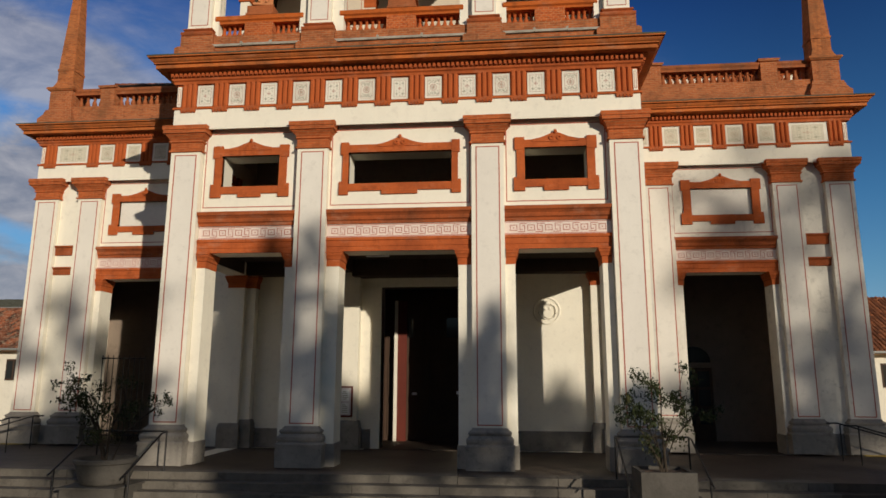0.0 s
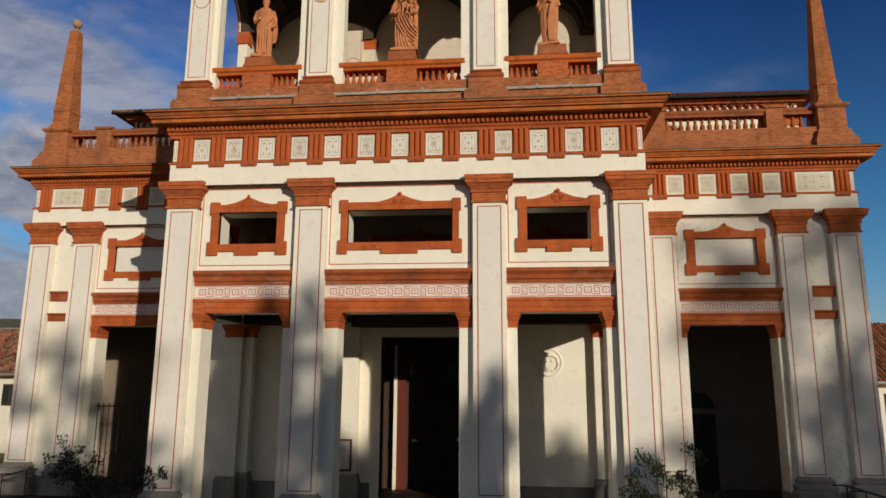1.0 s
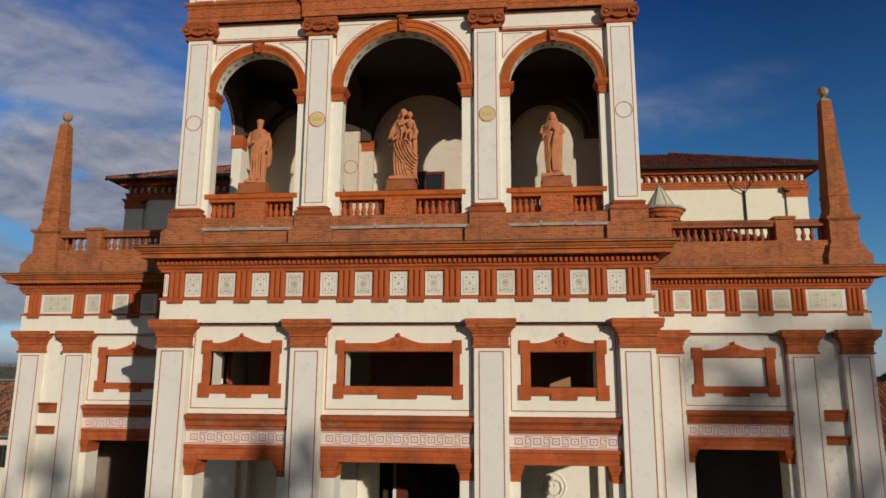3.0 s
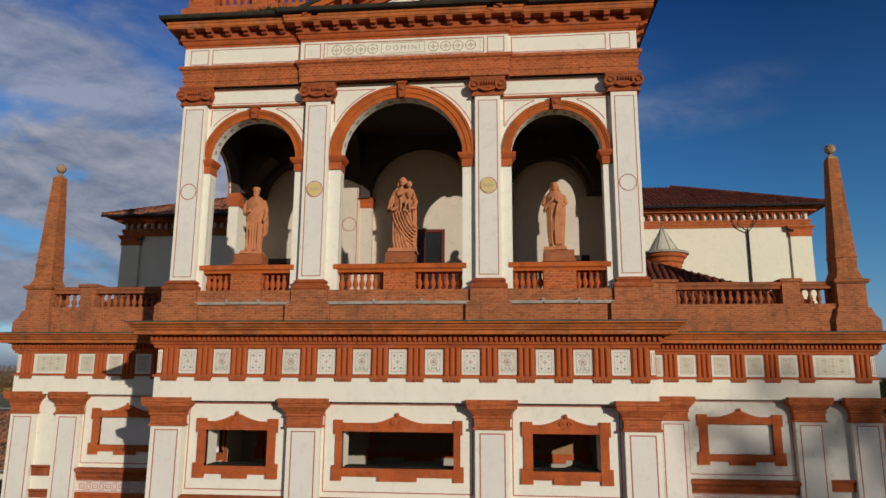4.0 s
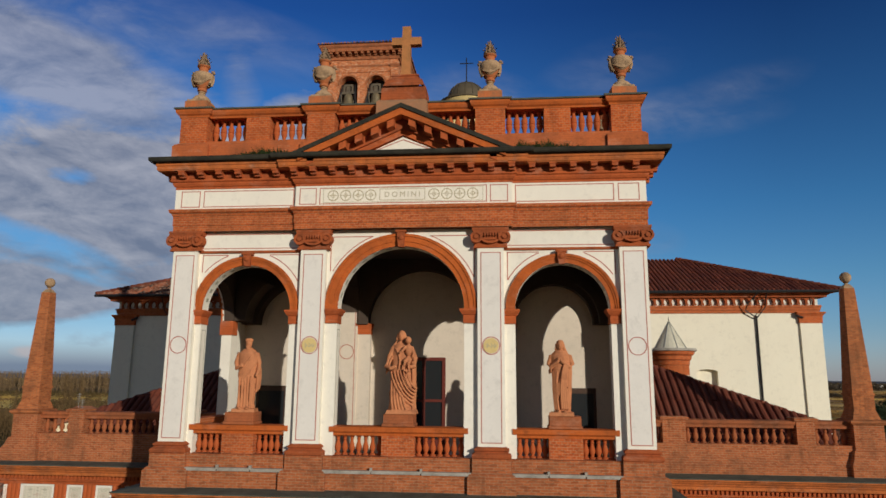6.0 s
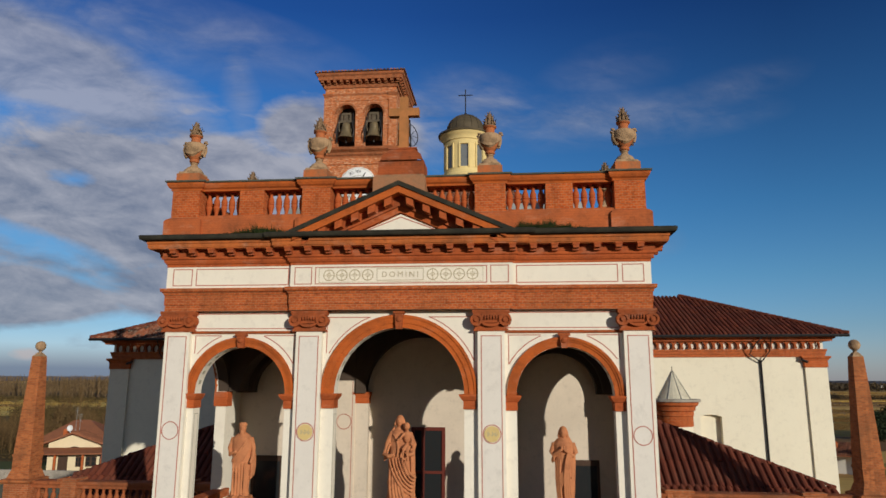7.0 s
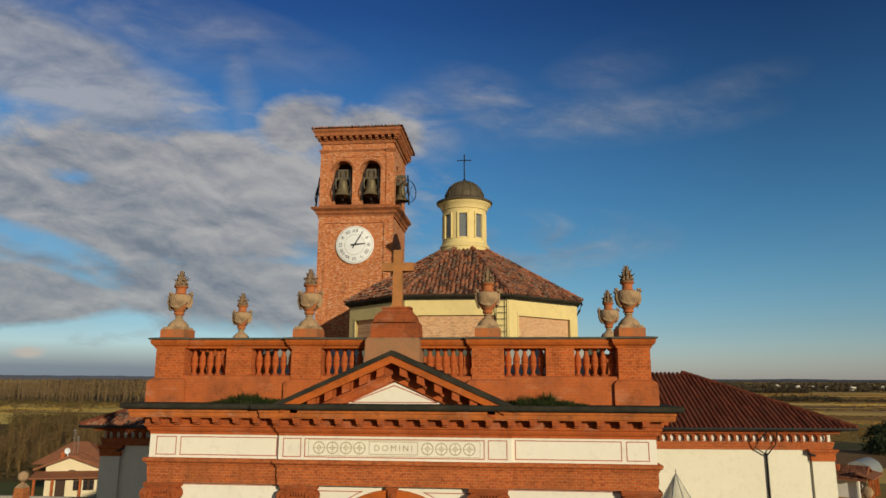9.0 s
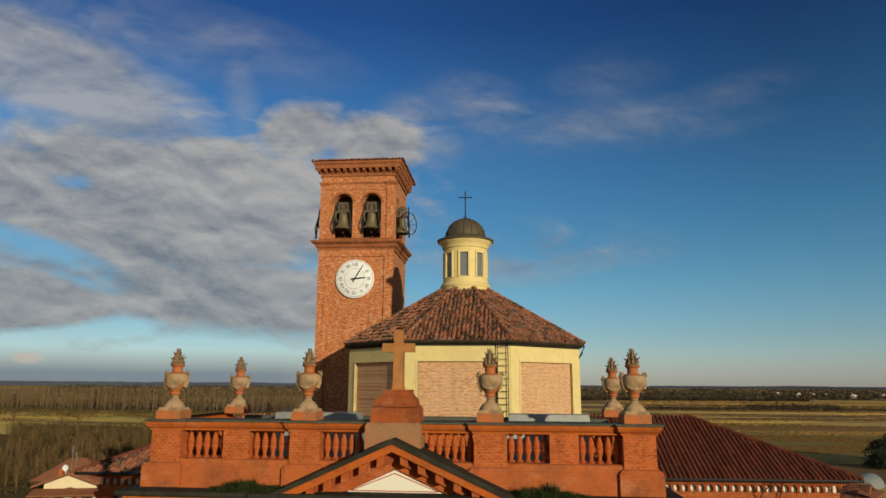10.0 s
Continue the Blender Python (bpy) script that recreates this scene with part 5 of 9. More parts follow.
for s in (1, -1):
    wing_balustrade(s)
    o = thing("obelisk", (s * 13.1, 4.9, 12.42), "tall brown terracotta obelisk with a stone ball on a pedestal", "obelisk", "obelisks")
    x = s * 13.1
    part("pedestal", Mesh().box(x - 0.42, x + 0.42, 4.48, 5.32, 12.42, 13.93).mould([(0.0, 12.42), (0.22, 12.42), (0.22, 12.78), (0.12, 12.95), (0.06, 13.16), (0.0, 13.18)], x - 0.42, x + 0.42, 4.48, 5.32), OLDBRICK, o)
    part("pedestal_cap", Mesh().mould([(0.0, 13.90), (0.04, 13.90), (0.10, 13.96), (0.10, 14.02), (0.0, 14.05)], x - 0.42, x + 0.42, 4.48, 5.32).frustum(x - 0.40, x + 0.40, 4.50, 5.30, 14.02, 14.32, 0.10, 0.10), OBELISK, o)
    part("foot", Mesh().box(x - 0.30, x + 0.30, 4.60, 5.20, 14.30, 14.75).box(x - 0.32, x + 0.32, 4.58, 5.22, 14.72, 14.80), OBELISK, o)
    part("shaft", Mesh().frustum(x - 0.30, x + 0.30, 4.60, 5.20, 14.80, 17.95, 0.145, 0.145), OBELISK, o, "tapering rain-stained shaft")
    part("shaft_top", Mesh().frustum(x - 0.155, x + 0.155, 4.745, 5.055, 17.95, 18.08, 0.09, 0.09), URNSTONE, o)
    part("ball", Mesh().lathe([(0.05, 18.06), (0.05, 18.12), (0.09, 18.14)], 12, (x, 4.9, 0)).ball((x, 4.9, 18.30), 0.165, 0.165, 0.165, 16, 12), URNSTONE, o, "grey stone ball", True)

# ---- church: loggia ----
loggia = thing("church_loggia", (0, 2.4, 12.5), "cream upper loggia with three terracotta arches and ionic pilasters", "loggia")
UY, UW, UB = 0.08, 0.24, 0.85
LX, HP = (-5.825, -2.335, 2.28, 5.83), 0.335
SPRING = 16.88


def volute_capital(parent, x, y):
    m = Mesh().mould([(0.0, 18.42), (0.04, 18.42), (0.04, 18.47), (0.0, 18.48)], x - 0.39, x + 0.39, y, y + 0.4)
    m.box(x - 0.40, x + 0.40, y - 0.03, y + 0.3, 18.47, 18.62)
    m.box(x - 0.38, x + 0.38, y - 0.08, y + 0.3, 18.62, 18.84)
    m.mould([(0.0, 18.82), (0.06, 18.84), (0.08, 18.90), (0.08, 18.95), (0.0, 18.95)], x - 0.39, x + 0.39, y, y + 0.4)
    cap = part("ionic_capital", m, TERRA_DARK, parent, "terracotta ionic capital")
    for s in (-1, 1):
        v = Mesh()
        for r0, r1, d in ((0.095, 0.155, 0.14), (0.04, 0.095, 0.11), (0.0, 0.055, 0.16)):
            v.ring(x + s * 0.355, 18.69, r0, r1, y - d, y + 0.1, 18, 0, 2 * math.pi)
        part("volute", v, TERRA_DARK, cap, "", True)
    v = Mesh()
    n = 14
    for i in range(n):
        t0, t1 = math.pi * i / n, math.pi * (i + 1) / n
        xa, xb = x - 0.26 * math.cos(t0), x - 0.26 * math.cos(t1)
        za, zb = 18.68 - 0.16 * math.sin(t0), 18.68 - 0.16 * math.sin(t1)
        v.add([(xa, y - 0.13, za), (xb, y - 0.13, zb), (xb, y - 0.13, zb + 0.06), (xa, y - 0.13, za + 0.06), (xa, y, za), (xb, y, zb), (xb, y, zb + 0.06), (xa, y, za + 0.06)], [(0, 1, 2, 3), (0, 4, 5, 1), (3, 2, 6, 7)])
    v.weld = True
    part("garland", v, TERRA_DARK, cap, "", True)
    for k in range(7):
        part("egg", Mesh().ball((x - 0.21 + k * 0.07, y - 0.12, 18.75), 0.028, 0.03, 0.06, 6, 5), TERRA_DARK, cap, "", True)


for i, x in enumerate(LX):
    part("brick_pedestal", Mesh().box(x - 0.47, x + 0.47, UY - 0.10, UB + 0.2, 12.4, 13.27).mould([(0.0, 12.4), (0.11, 12.4), (0.11, 12.84), (0.06, 12.91), (0.0, 12.95)], x - 0.47, x + 0.47, UY - 0.10, UB + 0.2), OLDBRICK, loggia, "brick pedestal")
    part("pedestal_moulding", Mesh().mould([(0.0, 13.24), (0.09, 13.24), (0.13, 13.28), (0.14, 13.32), (0.13, 13.36), (0.08, 13.39), (0.05, 13.42), (0.09, 13.45), (0.09, 13.48), (0.04, 13.51), (0.0, 13.53)], x - HP, x + HP, UY, UB), TERRA_DARK, loggia)
    p = part("pilaster", Mesh().box(x - HP, x + HP, UY, UB, 13.4, 18.48), PLASTER, loggia)
    part("panel", Mesh().box(x - 0.245, x + 0.245, UY - 0.003, UY + 0.02, 13.62, 18.30), PANEL, p)
    part("painted_line", Mesh().outline(x - 0.255, x + 0.255, 13.61, 18.31, UY - 0.003, 0.02), REDLINE, p)
    inner = i in (1, 2)
    disc = Mesh(lambda a, b, c, x=x: (x + a, UY - 0.006 - c, 15.95 + b))
    if inner:
        disc.lathe([(0.19, 0.0), (0.19, 0.012), (0.0, 0.012)], 28)
        part("roundel", disc, GOLD, p, "gilded round medallion")
        mono = Mesh()
        for k in range(3):
            xm = x - 0.095 + k * 0.095
            mono.ring(xm, 15.95, 0.026, 0.042, UY - 0.022, UY - 0.016, 10, 0.6 + k, 5.4 + k)
            mono.box(xm - 0.008, xm + 0.008, UY - 0.0225, UY - 0.016, 15.89, 16.01)
        part("monogram_bars", mono, INK, p)
    edge = Mesh().ring(x, 15.95, 0.205, 0.225, UY - 0.010, UY, 28, 0, 2 * math.pi)
    part("roundel_line", edge, REDLINE, p)
    volute_capital(loggia, x, UY)

ARCHES = [(-4.135, 1.19, LX[0], LX[1]), (-0.04, 1.64, LX[1], LX[2]), (4.065, 1.18, LX[2], LX[3])]
for cx, r, x0, x1 in ARCHES:
    big = r > 1.3
    zs = SPRING if big else 16.86
    crown = zs + r
    aw = 0.33 if big else 0.24
    part("arch_wall", Mesh().arch_wall(x0, x1, 13.2, zs, 18.97, cx, r, UW, UW + 0.36), PLASTER, loggia)
    part("archivolt", Mesh().ring(cx, zs, r, r + 0.12, UW - 0.03, UW + 0.02, 32).ring(cx, zs, r + 0.12, r + aw - 0.06, UW - 0.055, UW + 0.02, 32).ring(cx, zs, r + aw - 0.07, r + aw, UW - 0.08, UW + 0.02, 32), OCHRE, loggia, "moulded terracotta archivolt")
    m = Mesh().prism([(cx - 0.07, crown - 0.04), (cx + 0.07, crown - 0.04), (cx + 0.11, crown + aw + 0.03), (cx - 0.11, crown + aw + 0.03)], UW - 0.15, UW)
    m.box(cx - 0.145, cx + 0.145, UW - 0.18, UW, crown + aw + 0.02, crown + aw + 0.08).ball((cx, UW - 0.15, crown + aw * 0.62), 0.075, 0.05, 0.07, 10, 7)
    part("keystone", m, TERRA_DARK, loggia)
    m = Mesh()
    for k in range(13):
        t = radians(14 + 152 * k / 12)
        m.ring(cx, zs, r - 0.006, r + 0.02, UW + 0.12, UW + 0.24, 2, t - 0.045, t + 0.045)
    part("coffer_band", m, GREYLINE, loggia, "small dark rosettes under the arch")["kind"] = "stuff"
    for s in (-1, 1):
        xa, xb = sorted((cx + s * r, cx + s * (r + 0.30)))
        m = Mesh().mould([(0.0, zs - 0.36), (0.02, zs - 0.36), (0.02, zs - 0.16), (0.05, zs - 0.14), (0.11, zs - 0.05), (0.12, zs), (0.0, zs)], xa, xb, UW - 0.03, UW + 0.37, s > 0, s < 0)
        part("impost", m, TERRA, loggia, "terracotta impost")
        # fine lined panels on the inner faces of the piers
        xi = cx + s * (r - 0.004 * 1)
        q = Mesh()
        for ya, yb, za, zb in ((0.31, 0.325, 13.9, zs - 0.5), (0.52, 0.535, 13.9, zs - 0.5), (0.325, 0.52, 13.9, 13.915), (0.325, 0.52, zs - 0.515, zs - 0.5)):
            q.box(min(xi, xi + s * 0.01), max(xi, xi + s * 0.01), ya, yb, za, zb)
        part("painted_line", q, GREYLINE, loggia)
    # lined spandrels
    for s in (-1, 1):
        m = Mesh()
        xo, top = cx + s * ((x1 - cx if s > 0 else cx - x0) - HP - 0.08), 18.34 if not big else 18.80
        ro = r + (0.42 if big else 0.37)
        pts = []
        for k in range(13):
            t = radians(12 + 68 * k / 12)
            px, pz = cx + s * ro * math.cos(t), zs + ro * math.sin(t)
            if abs(px - cx) < abs(xo - cx) and pz < top:
                pts.append((px, pz))
        for (xa, za), (xb, zb) in zip(pts, pts[1:]):
            dx, dz = xb - xa, zb - za
            k = 0.011 / math.hypot(dx, dz)
            m.prism([(xa - dz * k, za + dx * k), (xa + dz * k, za - dx * k), (xb + dz * k, zb - dx * k), (xb - dz * k, zb + dx * k)], UW - 0.004, UW + 0.004)
        if len(pts) > 1:
            a, b = pts[0], pts[-1]
            m.box(min(xo, xo - s * 0.022), max(xo, xo - s * 0.022), UW - 0.004, UW + 0.004, a[1], top)
            m.box(min(b[0], xo), max(b[0], xo), UW - 0.004, UW + 0.004, top - 0.022, top)
            part("painted_line", m, REDLINE, loggia)
    if not big:
        part("string_course", Mesh().mould([(0.0, 18.38), (0.05, 18.38), (0.06, 18.44), (0.0, 18.45)], x0, x1, UW, UW + 0.1, False, False), TERRA_DARK, loggia)
        part("painted_line", Mesh().outline(x0 + HP + 0.07, x1 - HP - 0.07, 18.50, 18.90, UW, 0.02), REDLINE, loggia)
    # parapet under the arch
    part("brick_parapet", Mesh().box(x0, x1, -0.02, 0.80, 12.4, 12.88), OLDBRICK, loggia, "brick parapet")
    ledge = Mesh()
    n = 3
    for k in range(n):
        a = x0 + 0.475 + (x1 - x0 - 0.95) * k / n
        b = x0 + 0.475 + (x1 - x0 - 0.95) * (k + 1) / n
        ledge.frustum(a + 0.012, b - 0.012, -0.085, 0.5, 12.86 + 0.006 * (k % 2), 12.935 + 0.006 * (k % 2), 0.01, 0.01)
        if k:
            ledge.box(a - 0.03, a + 0.03, -0.07, 0.0, 12.90, 13.0)
    part("ledge", ledge, LEDGE, loggia, "pale grey stone ledge")
    bal = thing("balustrade", (cx, 0.45, 12.92), "terracotta balustrade with a brick block in an arch of the loggia", "balustrade", "loggia balustrades")
    part("plinth", Mesh().box(x0 + 0.475, x1 - 0.475, 0.06, 0.72, 12.92, 13.25), OLDBRICK, bal)
    part("rail", Mesh().mould([(0.0, 13.73), (0.03, 13.73), (0.04, 13.79), (0.09, 13.83), (0.10, 13.94), (0.0, 13.96)], cx - r - 0.10, cx + r + 0.10, 0.30, 0.66, False, False).box(cx - r - 0.1, cx + r + 0.1, 0.30, 0.66, 13.73, 13.959), OCHRE, bal)
    part("block", Mesh().box(cx - 0.41, cx + 0.41, 0.22, 0.70, 13.25, 13.73), BRICK_LIGHT, bal, "brick block")
    room = r - 0.41
    n = 7 if big else 5
    for s in (-1, 1):
        for k in range(n):
            piece("baluster", LOW, bal, (cx + s * (0.41 + room * (k + 0.5) / n), 0.47, 13.245))
    foot = Mesh().box(cx - 0.38, cx + 0.38, 0.24, 0.78, 13.96, 14.26).mould([(0.0, 13.96), (0.03, 13.96), (0.03, 14.02), (0.0, 14.04)], cx - 0.38, cx + 0.38, 0.24, 0.78)
    solid("statue_pedestal", foot, OLDTERRA, "low terracotta pedestal under a statue", "pedestal", "statue pedestals")

# returns, back wall and ceiling of the loggia
for s in (-1, 1):
    def swap(x, y, z, s=s):
        return (s * 6.17 - s * y, x, z)

    part("side_arch_wall", Mesh(swap).arch_wall(0.85, 4.60, 12.5, 16.85, 18.97, 2.33, 1.15, 0.0, 0.32), PLASTER, loggia)
    # lining and soffit ring put in dark, for the shade above the springing
    part("side_lining", Mesh(swap).arch_wall(0.86, 4.18, 16.86, 16.87, 18.90, 2.33, 1.15, 0.322, 0.37), DARKIN, loggia, "lining coloured dark for the shade under the vault")
    part("side_soffit", Mesh(swap).ring(2.33, 16.86, 1.125, 1.17, 0.06, 0.37, 24), DARKIN, loggia, "soffit ring coloured dark for the shade under the side arch")
    part("side_archivolt", Mesh(swap).ring(2.33, 16.85, 1.15, 1.42, -0.05, 0.03, 24), OCHRE, loggia)
    for ya, yb in ((0.9, 1.23), (3.43, 3.80)):
        part("side_impost", Mesh(swap).box(ya, yb, -0.05, 0.37, 16.42, 16.85), TERRA, loggia)
    part("side_parapet", Mesh(swap).box(0.85, 4.2, 0.05, 0.5, 12.5, 13.30).box(1.3, 3.8, 0.08, 0.45, 13.80, 14.02), BRICK_LIGHT, loggia)
    for k in range(9):
        piece("baluster", LOW, loggia, (s * 5.9, 1.55 + k * 0.25, 13.29))
part("rear_wall", Mesh().box(-6.17, 6.17, 4.60, 5.1, 12.5, 18.97), INNER, loggia)
for s in (-1, 1):
    x = s * 2.39
    part("rear_pilaster", Mesh().box(x - 0.33, x + 0.33, 4.30, 4.62, 12.5, 18.9), INNER, loggia)
    part("painted_line", Mesh().outline(x - 0.26, x + 0.26, 13.6, 18.2, 4.30, 0.018), REDLINE, loggia)
    for xa, xb in ((1.65, 2.06), (2.72, 2.92)):
        xa, xb = sorted((s * xa, s * xb))
        part("arch_pilaster", Mesh().box(xa, xb, 4.36, 4.62, 12.5, 16.81), INNER, loggia)
        part("rear_impost", Mesh().mould([(0.0, 16.50), (0.02, 16.50), (0.02, 16.66), (0.06, 16.76), (0.07, 16.84), (0.0, 16.84)], xa, xb, 4.36, 4.62), TERRA, loggia)
for x in (-2.335, 2.335):
    # arches and vault coloured dark for the shade above the imposts
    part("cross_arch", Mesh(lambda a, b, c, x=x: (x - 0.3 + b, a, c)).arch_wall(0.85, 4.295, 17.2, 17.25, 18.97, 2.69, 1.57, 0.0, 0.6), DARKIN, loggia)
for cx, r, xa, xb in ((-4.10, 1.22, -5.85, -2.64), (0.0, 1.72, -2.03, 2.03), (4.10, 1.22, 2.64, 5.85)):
    part("wall_arch", Mesh().arch_wall(xa, xb, 16.81, 16.82, 18.90, cx, r, 4.20, 4.60, 28), DARKIN, loggia, "vault arch on the rear wall with shade in its dark colour")
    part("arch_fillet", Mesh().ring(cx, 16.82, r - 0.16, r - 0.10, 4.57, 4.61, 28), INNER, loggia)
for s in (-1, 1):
    # springing of the vault, added in the outer corner and coloured dark for shade
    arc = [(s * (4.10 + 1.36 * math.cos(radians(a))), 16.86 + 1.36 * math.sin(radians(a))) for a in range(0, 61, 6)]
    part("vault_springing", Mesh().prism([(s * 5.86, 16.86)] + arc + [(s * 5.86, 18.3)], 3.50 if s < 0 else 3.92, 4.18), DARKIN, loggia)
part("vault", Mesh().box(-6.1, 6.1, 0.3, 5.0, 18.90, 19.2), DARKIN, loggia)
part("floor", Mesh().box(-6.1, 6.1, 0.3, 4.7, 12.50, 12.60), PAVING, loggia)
for s in (-1, 1):
    part("roundel_line", Mesh().ring(s * 2.39, 15.95, 0.215, 0.235, 4.29, 4.3, 24, 0, 2 * math.pi), REDLINE, loggia)

ld = thing("loggia_door", (0.29, 4.55, 12.6), "red-framed glazed door in the back wall of the loggia", "door")
m = Mesh()
for xa, xb, za, zb in ((-0.32, -0.22, 12.6, 15.79), (0.0, 0.10, 12.6, 15.69), (0.63, 0.73, 12.6, 15.79), (-0.22, 0.63, 15.69, 15.79), (-0.22, 0.0, 12.6, 13.3), (0.10, 0.63, 12.6, 13.3), (-0.22, 0.0, 14.42, 14.50), (0.10, 0.63, 14.42, 14.50)):
    m.box(xa, xb, 4.52, 4.6, za, zb)
part("door_frame", m, REDWOOD, ld)
for xa, xb in ((-0.22, 0.0), (0.10, 0.63)):
    for za, zb in ((13.3, 14.42), (14.50, 15.69)):
        part("pane", Mesh().box(xa, xb, 4.56, 4.58, za, zb), GLASS, ld)
for cx in (-4.85, 4.85):
    w = thing("low_window", (cx, 4.55, 12.7), "low dark window with a brown lintel in the loggia wall", "window")
    part("window_frame", Mesh().box(cx - 0.5, cx + 0.5, 4.54, 4.6, 14.72, 14.88).box(cx - 0.5, cx - 0.42, 4.54, 4.6, 12.7, 14.72).box(cx + 0.42, cx + 0.5, 4.54, 4.6, 12.7, 14.72), WOOD, w)
    part("pane", Mesh().box(cx - 0.42, cx + 0.42, 4.56, 4.59, 12.7, 14.72), GLASS, w)

# entablature of the loggia, breaking forward in the middle
UARCH = [(0.0, 18.95), (0.03, 18.95), (0.03, 19.10), (0.045, 19.11), (0.045, 19.36), (0.06, 19.37), (0.075, 19.42), (0.13, 19.46), (0.14, 19.50), (0.14, 19.54), (0.0, 19.55)]
UWHITE = [(0.0, 19.53), (0.03, 19.53), (0.03, 20.12), (0.0, 20.12)]
UBED = [(0.0, 20.11), (0.04, 20.11), (0.04, 20.17), (0.07, 20.19), (0.10, 20.24), (0.11, 20.29), (0.15, 20.31), (0.16, 20.37), (0.0, 20.38)]
UMOD = [(0.0, 20.36), (0.14, 20.36), (0.14, 20.56), (0.0, 20.56)]
UCOR = [(0.0, 20.54), (0.40, 20.54), (0.40, 20.56), (0.42, 20.57), (0.42, 20.66), (0.44, 20.67), (0.44, 20.75), (0.0, 20.76)]
UTOP = [(0.0, 20.74), (0.50, 20.74), (0.57, 20.76), (0.59, 20.80), (0.59, 20.87), (0.56, 20.885), (0.0, 20.89)]
modm = Mesh().box(-0.075, 0.075, -0.25, 0.02, 0.05, 0.13).box(-0.09, 0.09, -0.265, 0.02, 0.125, 0.172)
modm.frustum(-0.075, 0.075, -0.14, 0.02, 0.0, 0.05, 0.0, 0.0)
MODILLION = shape(modm, "modillion", TERRA)
for x0, x1, yf, yb, L, R in ((-6.19, 6.19, UY, 4.9, True, True), (-2.82, 2.82, UY - 0.10, 1.2, True, True)):
    e = 0.0 if yf == UY else 0.004
    for nm, prof, mt, lb in (("architrave", UARCH, BRICK_LIGHT, "brick architrave"), ("white_frieze", UWHITE, PLASTER, "cream painted frieze"), ("bed_moulding", UBED, TERRA, ""), ("modillion_bed", UMOD, TERRA_DARK, ""), ("corona", UCOR, CORNICE, "terracotta corona"), ("gutter", UTOP, LEAD, "dark metal gutter and flashing")):
        part(nm, Mesh().mould([(p, z + e) for p, z in prof], x0, x1, yf, yb, L, R), mt, loggia, lb)
n = 24
for i in range(n):
    x = -6.2 + 12.4 * (i + 0.5) / n
    y = UY - 0.10 if abs(x) < 2.9 else UY
    piece("modillion", MODILLION, loggia, (x, y - 0.135, 20.375))
for s in (-1, 1):
    for k in range(9):
        piece("modillion", MODILLION, loggia, (s * 6.325, 0.35 + k * 0.50, 20.375), s * math.pi / 2)
# lined panels on the white frieze, circles and the carved word
m = Mesh()
fy = UY - 0.03
for xa, xb in ((-6.05, -5.52), (-5.42, -2.92), (2.92, 5.42), (5.52, 6.05)):
    m.outline(xa, xb, 19.61, 20.06, fy, 0.022)
for xa, xb in ((-2.74, -2.28), (-2.20, 2.20), (2.28, 2.74)):
    m.outline(xa, xb, 19.61, 20.06, fy - 0.10, 0.022)
part("painted_line", m, REDLINE, loggia)
m = Mesh()
yy = fy - 0.10
for s in (-1, 1):
    for k in range(4):
        cx = s * (0.83 + 0.335 * k)
        m.ring(cx, 19.84, 0.125, 0.15, yy - 0.005, yy + 0.003, 20, 0, 2 * math.pi).ring(cx, 19.84, 0.04, 0.055, yy - 0.005, yy + 0.003, 12, 0, 2 * math.pi)
        m.box(cx - 0.15, cx + 0.15, yy - 0.004, yy + 0.003, 19.833, 19.847).box(cx - 0.007, cx + 0.007, yy - 0.0045, yy + 0.003, 19.695, 19.985)
m.outline(-0.60, 0.60, 19.69, 20.0, yy, 0.016)
m.outline(-2.10, 2.10, 19.65, 20.03, yy, 0.012)
part("painted_circle_band", m, INK, loggia, "grey painted interlaced circles")["kind"] = "stuff"
fc = bpy.data.curves.new("inscription", "FONT")
fc.body, fc.size, fc.extrude, fc.align_x, fc.align_y, fc.space_character = "DOMINI", 0.20, 0.003, "CENTER", "CENTER", 1.45
fc.materials.append(INK)
ins = tagged(new("inscription", fc), "grey painted capitals on the frieze")
ins.parent = loggia
ins.location, ins.rotation_euler = Vector((0, yy - 0.006, 19.84)) - where(loggia), (math.pi / 2, 0, 0)

# pediment
PZ, PA, PH = 20.80, 22.11, 2.95
slope = (PA - PZ) / PH
ped = thing("pediment", (0, 0.2, PZ), "low terracotta pediment with dark metal edging over the centre", "pediment")


def raking(m, s, d0, d1, y0, y1, cut=0.0):
    """A sloping bar under the pediment's edge, between depths d0 and d1 below the outer line."""
    xo = PH - cut
    pts = [(-s * xo, PZ + slope * cut - d0), (0.0, PA - d0), (0.0, PA - d1), (-s * xo, PZ + slope * cut - d1)]
    return m.prism(pts if s > 0 else pts, y0, y1)


